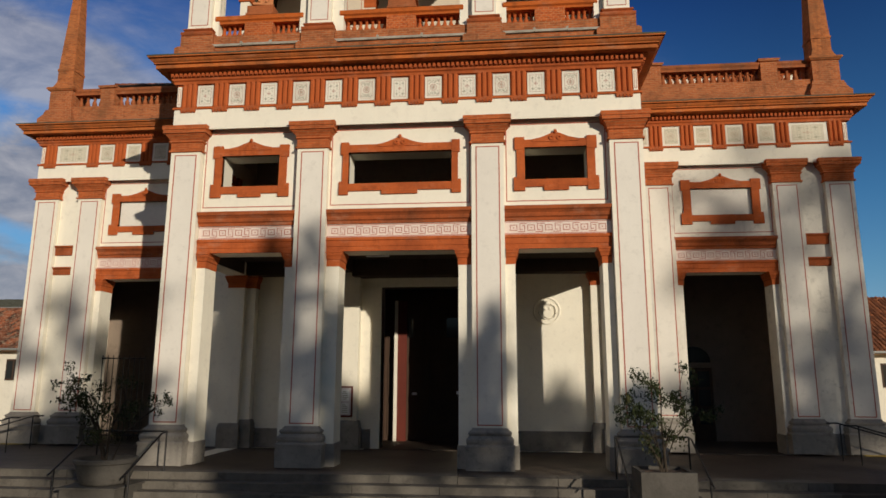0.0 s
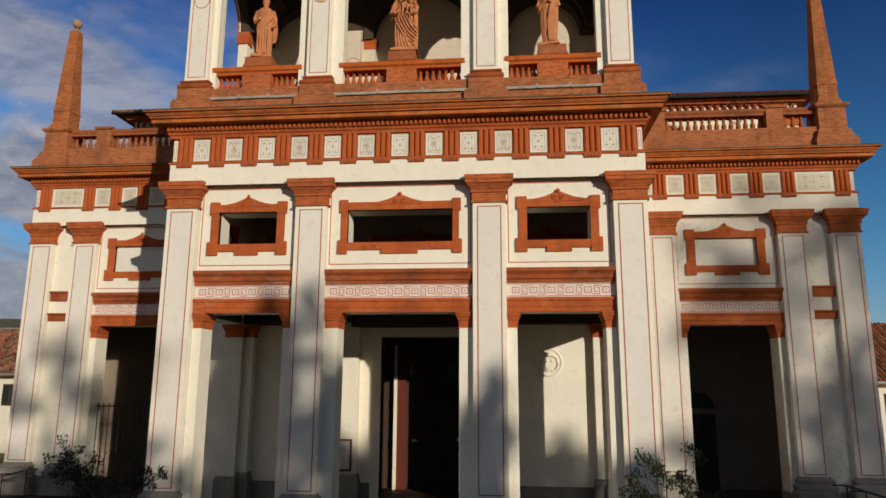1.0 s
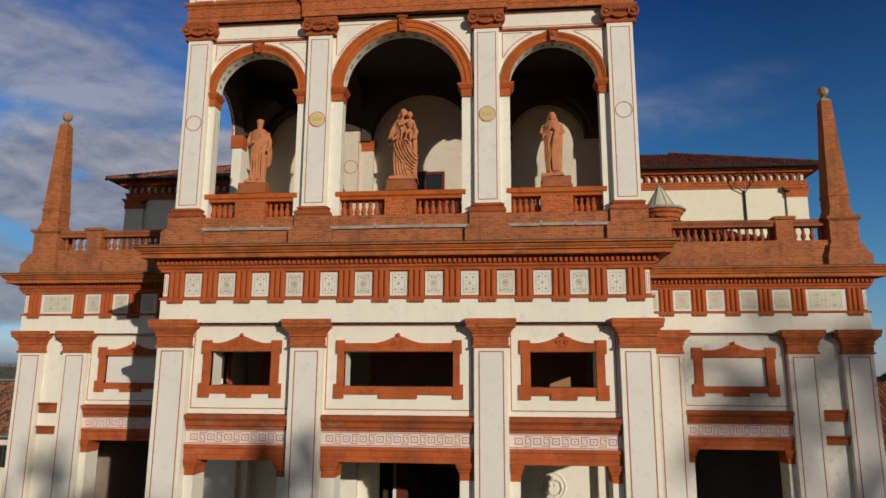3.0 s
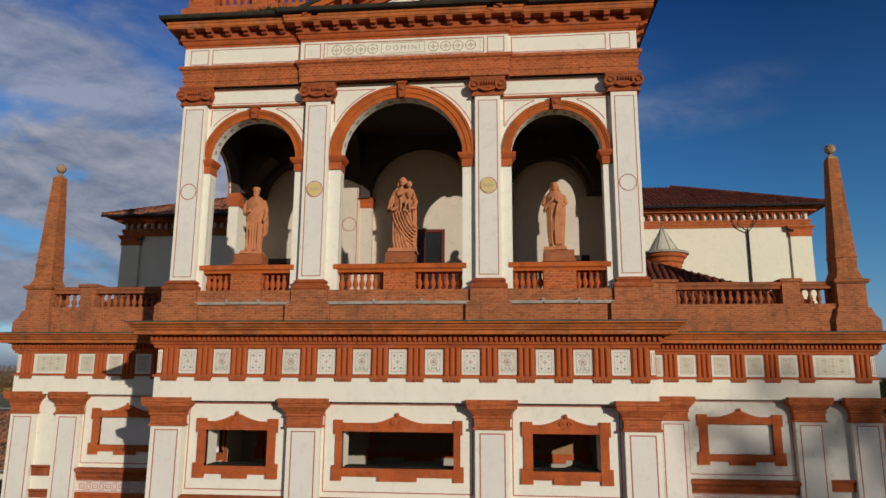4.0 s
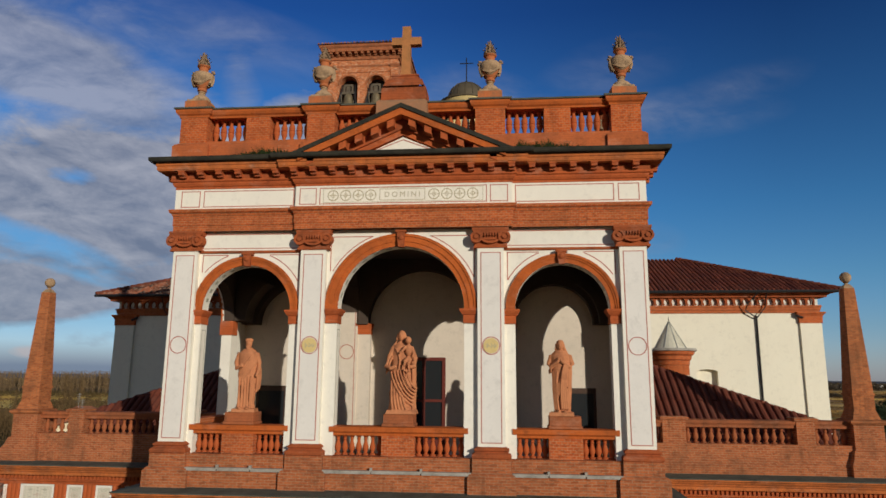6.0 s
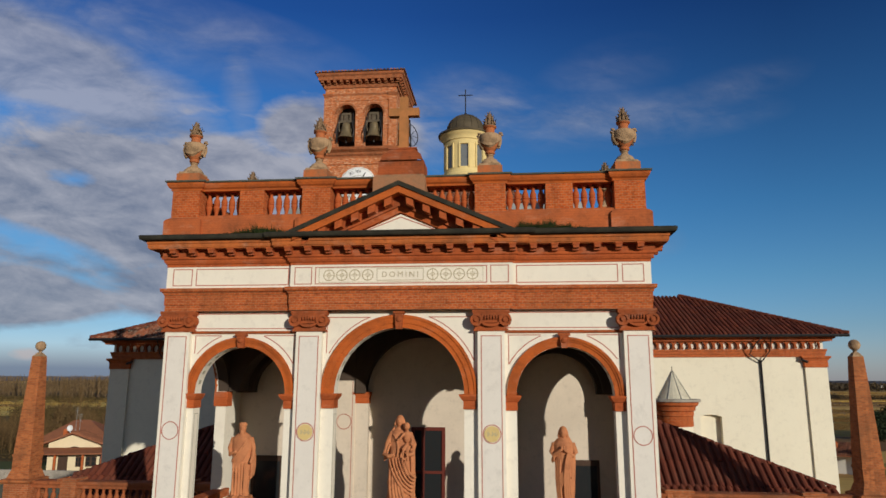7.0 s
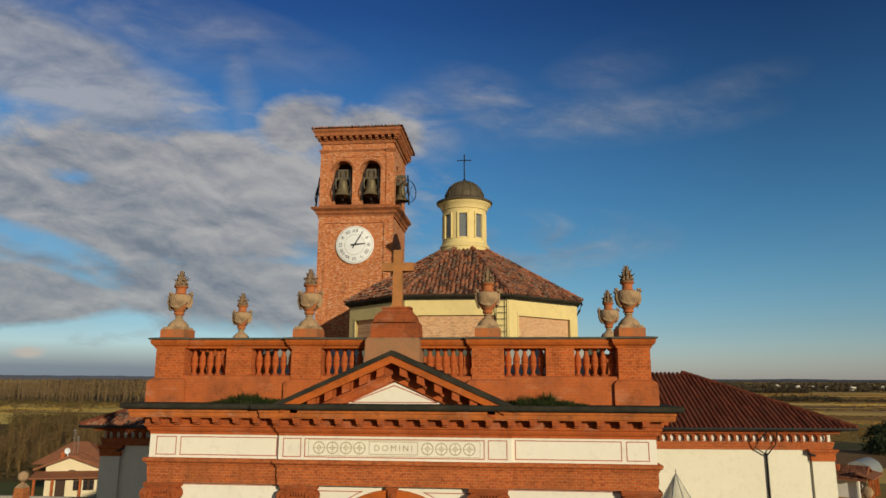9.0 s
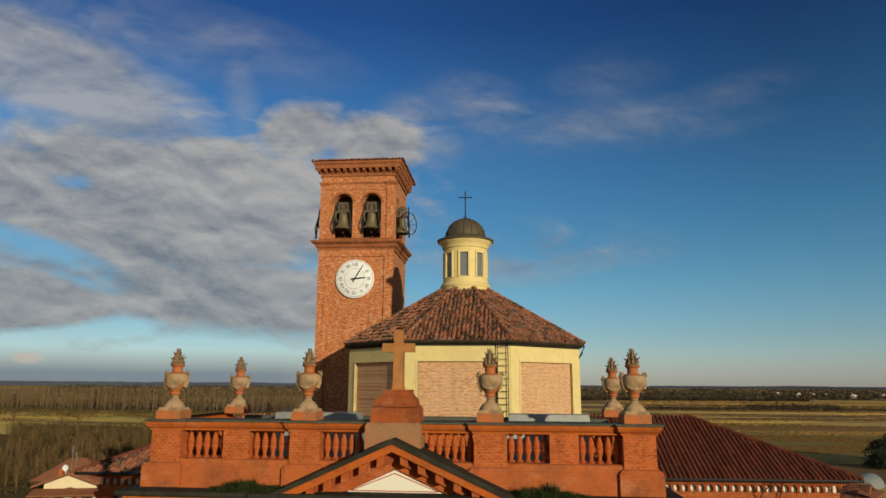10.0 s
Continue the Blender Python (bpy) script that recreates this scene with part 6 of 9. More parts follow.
for s in (-1, 1):
    part("metal_edge", raking(Mesh(), s, -0.06, 0.06, -0.56, 1.4), LEAD, ped, "dark sheet metal edge")
    part("raking_corona", raking(Mesh(), s, 0.05, 0.24, -0.52, 1.2, 0.25), OCHRE, ped)
    part("raking_bed", raking(Mesh(), s, 0.24, 0.50, -0.17, 1.0, 0.6), TERRA_DARK, ped)
    part("raking_moulding", raking(Mesh(), s, 0.50, 0.66, -0.10, 1.0, 1.2), TERRA, ped)
    for k in range(6):
        d = 0.28 + k * 0.42
        zc = PA - 0.25 - slope * d
        m = Mesh().prism([(-s * (d + 0.09), zc - slope * 0.09), (-s * (d - 0.09), zc + slope * 0.09), (-s * (d - 0.09), zc + slope * 0.09 - 0.19), (-s * (d + 0.09), zc - slope * 0.09 - 0.19)], -0.46, -0.1)
        part("modillion", m, TERRA, ped)
part("tympanum", Mesh().prism([(-2.2, PZ), (2.2, PZ), (0.0, PA - 0.4)], 0.02, 1.0), TERRA, ped)
part("tympanum_panel", Mesh().prism([(-1.34, PZ + 0.01), (1.34, PZ + 0.01), (0.0, PZ + 0.605)], -0.06, 0.03), PLASTER, ped, "cream triangular panel")
m = Mesh()
for (xa, za), (xb, zb) in (((-1.06, PZ + 0.125), (1.06, PZ + 0.125)), ((1.06, PZ + 0.125), (0, PZ + 0.53)), ((0, PZ + 0.53), (-1.06, PZ + 0.125))):
    dx, dz = xb - xa, zb - za
    k = 0.012 / math.hypot(dx, dz)
    m.prism([(xa - dz * k, za + dx * k), (xa + dz * k, za - dx * k), (xb + dz * k, zb - dx * k), (xb - dz * k, zb + dx * k)], -0.065, -0.05)
part("painted_line", m, REDLINE, ped)

# roof balustrade with piers
top = thing("roof_balustrade", (0, 0.7, 21.0), "brick and terracotta balustrade crowning the loggia roof", "balustrade")
YT = 0.27
part("plinth", Mesh().mould([(0.0, 20.87), (0.14, 20.87), (0.14, 21.36), (0.09, 21.44), (0.05, 21.55), (0.0, 21.57)], -6.28, 6.17, YT + 0.05, 5.2).box(-6.28, 6.17, YT + 0.05, 0.95, 20.87, 21.57), STAINED, top, "rain-stained plinth")
RAIL = [(0.0, 22.25), (0.04, 22.25), (0.05, 22.30), (0.10, 22.34), (0.13, 22.40), (0.14, 22.46), (0.0, 22.48)]
part("rail", Mesh().mould(RAIL, -6.28, 6.17, YT + 0.09, 5.2).box(-6.28, 6.17, YT + 0.09, 0.92, 22.25, 22.478), OCHRE, top)
part("rail_cap", Mesh().mould([(0.0, 22.478), (0.17, 22.47), (0.18, 22.51), (0.0, 22.53)], -6.28, 6.17, YT + 0.09, 5.2).box(-6.28, 6.17, YT + 0.09, 0.95, 22.478, 22.528), SLATE, top, "grey stone coping")
for x, hw in ((-5.955, 0.385), (-2.335, 0.385), (2.29, 0.40), (5.84, 0.385), (-4.15, 0.34), (4.07, 0.35)):
    y = YT - 0.05 if hw > 0.38 else YT + 0.06
    part("pier", Mesh().box(x - hw, x + hw, y, 1.0, 21.0, 22.27), BRICK, top, "brick pier")
    if hw > 0.38:
        part("pier_foot", Mesh().mould([(0.0, 20.87), (0.13, 20.87), (0.13, 21.38), (0.08, 21.45), (0.0, 21.50)], x - hw, x + hw, y, 1.0), STAINED, top, "stained flared pier foot")
    if hw > 0.38:
        part("pier_rail", Mesh().mould(RAIL, x - hw, x + hw, y + 0.03, 1.0), OCHRE, top)
        part("pier_cap", Mesh().mould([(0.0, 22.482), (0.17, 22.474), (0.18, 22.515), (0.0, 22.535)], x - hw, x + hw, y + 0.03, 1.0), SLATE, top)
GAPS = [(-5.57, -4.49), (-3.81, -2.72), (-1.95, -0.70), (0.70, 1.89), (2.69, 3.72), (4.42, 5.455)]
for a, b in GAPS:
    n = 5 if b - a < 1.1 else 6
    for k in range(n):
        piece("baluster", TALL, top, (a + (b - a) * (k + 0.5) / n, YT + 0.33, 21.56))
# side runs and back run
for s in (-1, 1):
    part("side_pier", Mesh().box(s * 6.0 - 0.3, s * 6.0 + 0.3, 4.5, 5.25, 21.0, 22.25), BRICK, top)
    part("side_wall", Mesh().box(s * 6.0 - 0.17, s * 6.0 + 0.17, 1.9, 3.1, 21.0, 22.23), BRICK, top)
    for k in range(4):
        piece("baluster", TALL, top, (s * 5.98, 1.15 + k * 0.2, 21.56))
        piece("baluster", TALL, top, (s * 5.98, 3.3 + k * 0.28, 21.56))
part("back_parapet", Mesh().box(-5.7, 5.7, 4.9, 5.2, 21.0, 22.2), BRICK, top)
part("roof_deck", Mesh().box(-6.1, 6.1, 0.9, 4.95, 20.9, 21.15), ZINC, top, "pale zinc roof deck")
for xa, xb in ((-4.4, -1.6), (2.6, 5.2)):
    part("skylight", Mesh().frustum(xa, xb, 3.4, 4.3, 21.15, 22.58, 0.15, 0.1), ZINC, top, "pale sheet metal skylight")
part("back_coping", Mesh().box(-5.75, 5.75, 4.86, 5.24, 22.2, 22.42), SLATE, top)

# cross on its pedestal
cross = thing("cross", (0, 0.35, 22.1), "lichened stone cross on a stepped terracotta pedestal", "cross")
part("pedestal", Mesh().frustum(-0.77, 0.62, -0.03, 0.80, 21.5, 22.44, 0.01, 0.01).frustum(-0.76, 0.61, -0.02, 0.79, 22.44, 22.51, 0.05, 0.05), PEDSTONE, cross, "lichened stone pedestal")
part("block", Mesh().frustum(-0.65, 0.59, 0.02, 0.74, 22.505, 22.86, 0.015, 0.015).box(-0.62, 0.56, 0.05, 0.71, 22.86, 22.89), TERRA_DARK, cross, "stained terracotta block")
ogee = [(0.225, 22.885), (0.225, 22.92), (0.20, 22.93), (0.19, 23.00), (0.165, 23.07), (0.11, 23.12), (0.05, 23.17), (0.02, 23.23), (0.03, 23.245), (0.045, 23.25), (0.045, 23.29), (0.0, 23.30)]
part("cap", Mesh().mould(ogee, -0.36, 0.31, 0.20, 0.55).box(-0.37, 0.32, 0.19, 0.56, 22.88, 23.295), TERRA_DARK, cross, "moulded terracotta cap")
part("shaft", Mesh().frustum(-0.175, 0.135, 0.24, 0.50, 23.29, 23.37, 0.01, 0.01).frustum(-0.145, 0.105, 0.26, 0.48, 23.36, 24.78, 0.012, 0.01), CROSSSTONE, cross)
part("arm", Mesh().box(-0.43, 0.39, 0.27, 0.47, 24.23, 24.45), CROSSSTONE, cross)


def urn():
    u = thing("urn", (0, 0, 0), "lichened stone urn with a flame finial on the balustrade", "urn", "roof urns")
    part("plinth", Mesh().box(-0.36, 0.36, -0.34, 0.34, 0.0, 0.22), URNRED, u, "stained terracotta plinth")
    part("foot", Mesh().frustum(-0.33, 0.33, -0.31, 0.31, 0.22, 0.29, 0.02, 0.02).lathe([(0.31, 0.29), (0.28, 0.36), (0.21, 0.44), (0.13, 0.49), (0.09, 0.55), (0.12, 0.58), (0.10, 0.61)], 20), URNSTONE, u, "", True)
    body = [(0.09, 0.60), (0.14, 0.63), (0.15, 0.67), (0.13, 0.70), (0.19, 0.76), (0.25, 0.86), (0.285, 0.98), (0.295, 1.08), (0.28, 1.16), (0.22, 1.20), (0.15, 1.22), (0.14, 1.26), (0.15, 1.36), (0.19, 1.38), (0.205, 1.41), (0.14, 1.43)]
    b = part("bowl", Mesh().lathe(body, 22), URNRED, u, "terracotta bowl", True)
    # cloth slung round the bowl from handle to handle, deepest at front and back
    m, n, rows = Mesh(), 48, 8
    p = []
    for j in range(rows + 1):
        for i in range(n):
            a = 2 * math.pi * i / n
            low = 1.10 - 0.34 * abs(math.sin(a)) ** 0.8
            zz = 1.17 + (low - 1.17) * j / rows
            rr = next(r0 + (r1 - r0) * (zz - z0) / (z1 - z0) for (r0, z0), (r1, z1) in zip(body, body[1:]) if z0 <= zz <= z1)
            rr += 0.022 + 0.012 * math.sin(9 * j / rows + 5 * abs(math.sin(a))) * (j / rows) + (0.02 if j == rows - 1 else -0.03 if j == rows else 0.0)
            p.append((rr * math.cos(a), rr * math.sin(a), zz))
    m.add(p, [(j * n + i, (j + 1) * n + i, (j + 1) * n + (i + 1) % n, j * n + (i + 1) % n) for j in range(rows) for i in range(n)])
    part("drapery", m, URNSTONE, b, "carved stone drapery", True)
    for s in (-1, 1):
        m = Mesh().tube([(s * 0.24, 0, 1.06), (s * 0.31, 0, 1.10), (s * 0.36, 0, 1.17), (s * 0.34, 0, 1.23), (s * 0.28, 0, 1.23), (s * 0.27, 0, 1.18)], 0.05, 0.035, 9)
        m.tube([(s * 0.31, -0.05, 1.14), (s * 0.32, -0.08, 0.98), (s * 0.27, -0.08, 0.84), (s * 0.22, -0.07, 0.76)], 0.035, 0.05, 8)
        m.tube([(s * 0.31, 0.06, 1.14), (s * 0.31, 0.09, 0.98), (s * 0.25, 0.08, 0.82)], 0.035, 0.045, 8)
        part("handle", m, URNSTONE, u, "", True)
    fl = Mesh()
    r = random.Random(8)
    fl.lathe([(0.19, 1.41), (0.20, 1.44), (0.13, 1.47), (0.075, 1.58), (0.04, 1.72)], 14)
    for tier, (count, q, z0, hh) in enumerate(((8, 0.125, 1.44, 0.18), (6, 0.085, 1.54, 0.20), (4, 0.04, 1.66, 0.20))):
        for i in range(count):
            a = 2 * math.pi * (i + 0.5 * tier) / count + r.uniform(-0.2, 0.2)
            c, sn = math.cos(a), math.sin(a)
            h = hh * r.uniform(0.75, 1.1)
            fl.tube([(q * 0.7 * c, q * 0.7 * sn, z0), (q * 1.35 * c, q * 1.35 * sn, z0 + 0.30 * h), (q * 1.05 * c, q * 1.05 * sn, z0 + 0.68 * h), (q * 1.75 * c, q * 1.75 * sn, z0 + h)], 0.052, 0.014, 7)
    part("flame", fl, FLAMESTONE, u, "sooty carved stone flame", True)
    return u


first = urn()
first.location = (-5.93, 0.48, 22.53)
first.scale = (0.9, 0.9, 0.97)
for x, y in ((-2.36, 0.45), (2.29, 0.48), (5.80, 0.48), (-6.0, 4.9), (5.95, 4.9)):
    copy_thing(first, pose(x, y, 22.53 if y < 1 else 22.48, 0, 0, (x * 37) % 9 - 4))

# weeds on the cornice beside the pediment
for x0, x1 in ((-4.6, -2.6), (2.6, 4.6)):
    r = random.Random(int(x0 * 10))
    m = Mesh()
    for _ in range(3400):
        x, y = r.uniform(x0, x1), r.uniform(-0.45, 0.30)
        h = r.uniform(0.06, 0.30) * (0.25 + 0.75 * math.sin(math.pi * (x - x0) / (x1 - x0))) * (0.75 + 1.1 * noise.noise(Vector((x * 3.1, y * 3.0, 2.0))))
        dx, dy = r.gauss(0, 0.08), r.gauss(0, 0.08)
        z = 20.87
        m.add([(x - 0.012, y, z), (x + 0.012, y + 0.01, z), (x + dx, y + dy, z + h)], [(0, 1, 2)])
    solid("weeds", m, WEED, "tuft of green weeds growing on the cornice", "weeds", kind="stuff")


# ---- statues: plain draped shapes ----
def smooth_line(stops, t):
    """Value at t of a smooth line through (t, value) stops."""
    for (t0, a), (t1, b) in zip(stops, stops[1:]):
        if t <= t1:
            k = (t - t0) / (t1 - t0)
            return a + (b - a) * k * k * (3 - 2 * k)
    return stops[-1][1]


def robe(m, h, widths, shift, pleats, deep=0.74, seed=1):
    """A robed body of rings: half widths and sideways shift by height, with uneven pleats towards the hem."""
    r = random.Random(seed)
    waves = [(r.randint(7, 15), r.uniform(0, 6.28), r.uniform(-5, 5)) for _ in range(4)]
    n, rows, p = 64, 52, []
    for k in range(rows + 1):
        t = k / rows
        w, dx = smooth_line(widths, t), smooth_line(shift, t)
        amp = pleats * max(0.12, 1 - t / 0.62)
        for i in range(n):
            a = 2 * math.pi * i / n
            f = sum(math.sin(c * a + ph + tw * t) for c, ph, tw in waves) / 2.2
            f = amp * (1 - abs(f)) if f < 0 else amp * f
            q = w * (1 + f - amp * 0.5)
            p.append((q * math.cos(a) + dx, deep * q * math.sin(a), 0.06 + t * h * 0.84))
    f = [(k * n + i, k * n + (i + 1) % n, (k + 1) * n + (i + 1) % n, (k + 1) * n + i) for k in range(rows) for i in range(n)]
    m.add(p, f + [tuple(range(n - 1, -1, -1)), tuple(range(rows * n, rows * n + n))])
    return m


def bend(a, b, c, n=9):
    """Places along a curve from a by way of b to c."""
    a, b, c = Vector(a), Vector(b), Vector(c)
    return [tuple((a * (1 - k / n) ** 2) + b * (2 * (k / n) * (1 - k / n)) + c * ((k / n) ** 2)) for k in range(n + 1)]


def folds(m, start, by, end, spread, count, r0, r1):
    """Raised folds of cloth side by side; spread shifts the ends from fold to fold."""
    for k in range(count):
        d = [Vector(q) * k for q in spread]
        m.tube(bend(Vector(start) + d[0], Vector(by) + d[1], Vector(end) + d[2]), r0, r1, 7)
    return m


def statue(name, m, at, turn, label):
    m.frustum(-0.30, 0.30, -0.28, 0.24, 0.0, 0.09, 0.02, 0.02)
    ob = solid(name, m, STATUE, label, "statue", "loggia statues", smooth=True)
    rm = ob.modifiers.new("weld", "REMESH")
    rm.mode, rm.voxel_size, rm.use_smooth_shade = "VOXEL", 0.0115, True
    ob.location, ob.rotation_euler = at, (0, 0, radians(turn))
    return ob


# a standing figure with a cap and a beard, a mantle over the forearm
H = 1.88
m = robe(Mesh(), H, [(0.0, 0.235), (0.12, 0.205), (0.35, 0.215), (0.55, 0.235), (0.72, 0.235), (0.90, 0.250), (0.96, 0.17), (1.0, 0.075)], [(0.0, 0.0), (0.4, 0.03), (0.75, 0.0), (1.0, 0.01)], 0.17, 0.74, 3)
m.tube([(0.01, 0.0, H * 0.80), (0.01, -0.015, H * 0.90)], 0.075, 0.06, 10)
m.ball((0.01, -0.035, H * 0.925), 0.088, 0.105, 0.122, 14, 10).ball((0.01, -0.10, H * 0.872), 0.062, 0.055, 0.085, 10, 8).ball((0.01, -0.14, H * 0.925), 0.018, 0.022, 0.032, 8, 6)
m.lathe([(0.10, 0.0), (0.108, 0.03), (0.10, 0.07), (0.06, 0.09)], 14, (0.01, -0.03, H * 0.955))
m.tube([(-0.20, 0.0, H * 0.80), (-0.29, -0.02, H * 0.66), (-0.25, -0.13, H * 0.585), (-0.12, -0.22, H * 0.62)], 0.075, 0.04, 9).ball((-0.10, -0.225, H * 0.625), 0.045, 0.035, 0.05, 8, 6)
m.tube([(0.21, 0.0, H * 0.80), (0.30, 0.0, H * 0.66), (0.315, -0.10, H * 0.56), (0.30, -0.20, H * 0.51)], 0.075, 0.042, 9).ball((0.295, -0.22, H * 0.495), 0.04, 0.035, 0.055, 8, 6)
folds(m, (0.27, -0.06, H * 0.60), (0.31, -0.08, H * 0.44), (0.26, -0.05, H * 0.26), ((0.015, 0.03, 0), (0.02, 0.03, 0), (0.02, 0.03, 0.03)), 4, 0.040, 0.022)
folds(m, (0.18, -0.13, H * 0.80), (0.02, -0.25, H * 0.66), (-0.20, -0.13, H * 0.50), ((0.02, 0.0, -0.055), (0.02, 0.0, -0.06), (0.01, 0.0, -0.075)), 5, 0.020, 0.016)
folds(m, (-0.16, -0.155, H * 0.46), (-0.13, -0.185, H * 0.25), (-0.15, -0.17, 0.08), ((0.075, -0.006, 0.01), (0.07, 0.0, 0), (0.075, 0.0, 0)), 5, 0.020, 0.032)
folds(m, (-0.22, -0.05, H * 0.52), (0.0, -0.22, H * 0.42), (0.24, -0.08, H * 0.50), ((0.0, 0.0, -0.05), (0.0, 0.0, -0.06), (0.0, 0.0, -0.05)), 2, 0.020, 0.020)
for q in (-1, 1):
    m.ball((q * 0.09, -0.22, 0.10), 0.055, 0.10, 0.04, 10, 6)
statue("draped_statue", m, (-4.09, 0.50, 14.26), 8, "terracotta statue of a robed standing figure on its pedestal")

# a broad robed figure holding a small one on its arm
H = 2.10
m = robe(Mesh(), H, [(0.0, 0.36), (0.10, 0.33), (0.30, 0.345), (0.48, 0.325), (0.64, 0.285), (0.80, 0.265), (0.91, 0.22), (0.97, 0.12), (1.0, 0.07)], [(0.0, 0.02), (0.35, 0.03), (0.7, -0.01), (1.0, -0.03)], 0.13, 0.72, 8)
m.tube([(-0.03, 0.0, H * 0.80), (-0.03, -0.02, H * 0.90)], 0.075, 0.06, 10)
m.ball((-0.035, -0.05, H * 0.925), 0.088, 0.10, 0.122, 14, 10).ball((-0.035, -0.15, H * 0.925), 0.018, 0.02, 0.03, 8, 6)
m.ball((-0.03, 0.01, H * 0.935), 0.112, 0.115, 0.135, 14, 10)
for q in (-1, 1):
    m.tube([(-0.03 + q * 0.085, -0.02, H * 0.95), (-0.03 + q * 0.115, -0.02, H * 0.89), (-0.03 + q * 0.16, 0.0, H * 0.83), (-0.03 + q * 0.25, 0.0, H * 0.76)], 0.032, 0.05, 8)
m.tube([(-0.22, 0.0, H * 0.79), (-0.33, -0.06, H * 0.66), (-0.39, -0.15, H * 0.55), (-0.26, -0.28, H * 0.535), (-0.12, -0.31, H * 0.56)], 0.085, 0.045, 9)
folds(m, (-0.30, -0.05, H * 0.68), (-0.40, -0.08, H * 0.58), (-0.40, -0.10, H * 0.47), ((0.03, -0.04, 0.0), (0.03, -0.05, 0.0), (0.04, -0.05, 0.03)), 3, 0.035, 0.018)
m.tube([(0.20, 0.0, H * 0.79), (0.33, -0.08, H * 0.66), (0.32, -0.22, H * 0.56), (0.16, -0.32, H * 0.55)], 0.085, 0.05, 9)
# the small one
m.ball((0.165, -0.20, H * 0.875), 0.082, 0.085, 0.095, 12, 9).ball((0.175, -0.20, H * 0.755), 0.098, 0.095, 0.155, 12, 9)
m.tube([(0.17, -0.20, H * 0.66), (0.10, -0.36, H * 0.62), (0.09, -0.37, H * 0.50)], 0.060, 0.036, 8).tube([(0.22, -0.18, H * 0.66), (0.20, -0.36, H * 0.60), (0.21, -0.36, H * 0.49)], 0.060, 0.036, 8)
m.tube([(0.11, -0.24, H * 0.80), (0.02, -0.31, H * 0.74), (-0.05, -0.30, H * 0.72)], 0.036, 0.028, 7).tube([(0.25, -0.2, H * 0.80), (0.31, -0.25, H * 0.72), (0.29, -0.30, H * 0.66)], 0.036, 0.028, 7)
folds(m, (-0.27, -0.16, H * 0.50), (-0.10, -0.40, H * 0.20), (0.30, -0.18, H * 0.10), ((0.08, -0.03, 0.012), (0.07, -0.012, 0.05), (0.02, -0.01, 0.085)), 6, 0.022, 0.030)
folds(m, (-0.24, -0.19, H * 0.40), (-0.26, -0.24, H * 0.20), (-0.20, -0.24, 0.08), ((0.07, -0.02, 0.0), (0.06, -0.01, 0), (0.09, -0.006, 0)), 5, 0.022, 0.034)
folds(m, (-0.17, -0.15, H * 0.78), (-0.06, -0.24, H * 0.68), (0.02, -0.24, H * 0.60), ((0.03, 0.0, 0.0), (0.01, -0.01, -0.045), (-0.03, 0.0, -0.05)), 4, 0.018, 0.016)
folds(m, (0.33, -0.06, H * 0.62), (0.36, -0.07, H * 0.40), (0.30, -0.06, 0.10), ((-0.03, -0.06, 0.0), (-0.03, -0.06, 0), (0.0, -0.06, 0)), 3, 0.028, 0.034)
m.frustum(-0.38, 0.40, -0.32, 0.28, 0.0, 0.10, 0.03, 0.03)
statue("seated_statue", m, (0.0, 0.52, 14.26), 2.0, "terracotta statue of a robed figure with a smaller one")

# a veiled figure with its arms folded on the breast
H = 1.86
m = robe(Mesh(), H, [(0.0, 0.21), (0.10, 0.175), (0.30, 0.195), (0.52, 0.225), (0.70, 0.235), (0.88, 0.240), (0.95, 0.165), (1.0, 0.08)], [(0.0, 0.02), (0.35, 0.03), (0.7, 0.0), (1.0, 0.0)], 0.15, 0.76, 5)
m.tube([(0.0, 0.0, H * 0.80), (0.0, -0.02, H * 0.90)], 0.075, 0.06, 10)
m.ball((0.0, -0.05, H * 0.92), 0.080, 0.095, 0.115, 14, 10).ball((0.0, -0.145, H * 0.92), 0.016, 0.02, 0.028, 8, 6)
m.ball((0.0, 0.015, H * 0.935), 0.106, 0.11, 0.128, 14, 10)
for q in (-1, 1):
    m.tube([(q * 0.085, -0.03, H * 0.95), (q * 0.105, -0.03, H * 0.88), (q * 0.15, -0.02, H * 0.82), (q * 0.23, 0.0, H * 0.76)], 0.030, 0.045, 8)
    m.tube([(q * 0.21, 0.0, H * 0.79), (q * 0.29, -0.04, H * 0.67), (q * 0.245, -0.13, H * 0.635), (q * 0.03, -0.235, H * 0.715)], 0.072, 0.038, 9)
    m.ball((q * 0.025, -0.235, H * 0.735), 0.028, 0.028, 0.055, 8, 6)
    m.ball((0.02 + q * 0.075, -0.19, 0.10), 0.05, 0.09, 0.04, 10, 6)
folds(m, (0.10, -0.22, H * 0.66), (-0.02, -0.25, H * 0.46), (0.02, -0.17, 0.16), ((0.03, 0.015, 0.0), (0.04, 0.012, 0), (0.05, 0.008, 0)), 4, 0.020, 0.026)
folds(m, (0.20, -0.13, H * 0.62), (0.02, -0.26, H * 0.47), (-0.19, -0.13, H * 0.30), ((-0.04, -0.02, -0.02), (-0.01, 0.012, -0.075), (0.03, -0.012, -0.075)), 4, 0.022, 0.020)
folds(m, (-0.20, -0.08, H * 0.66), (-0.30, -0.10, H * 0.60), (-0.27, -0.10, H * 0.54), ((0.02, -0.03, 0.0), (0.02, -0.03, 0.0), (0.03, -0.03, 0.02)), 3, 0.034, 0.016)
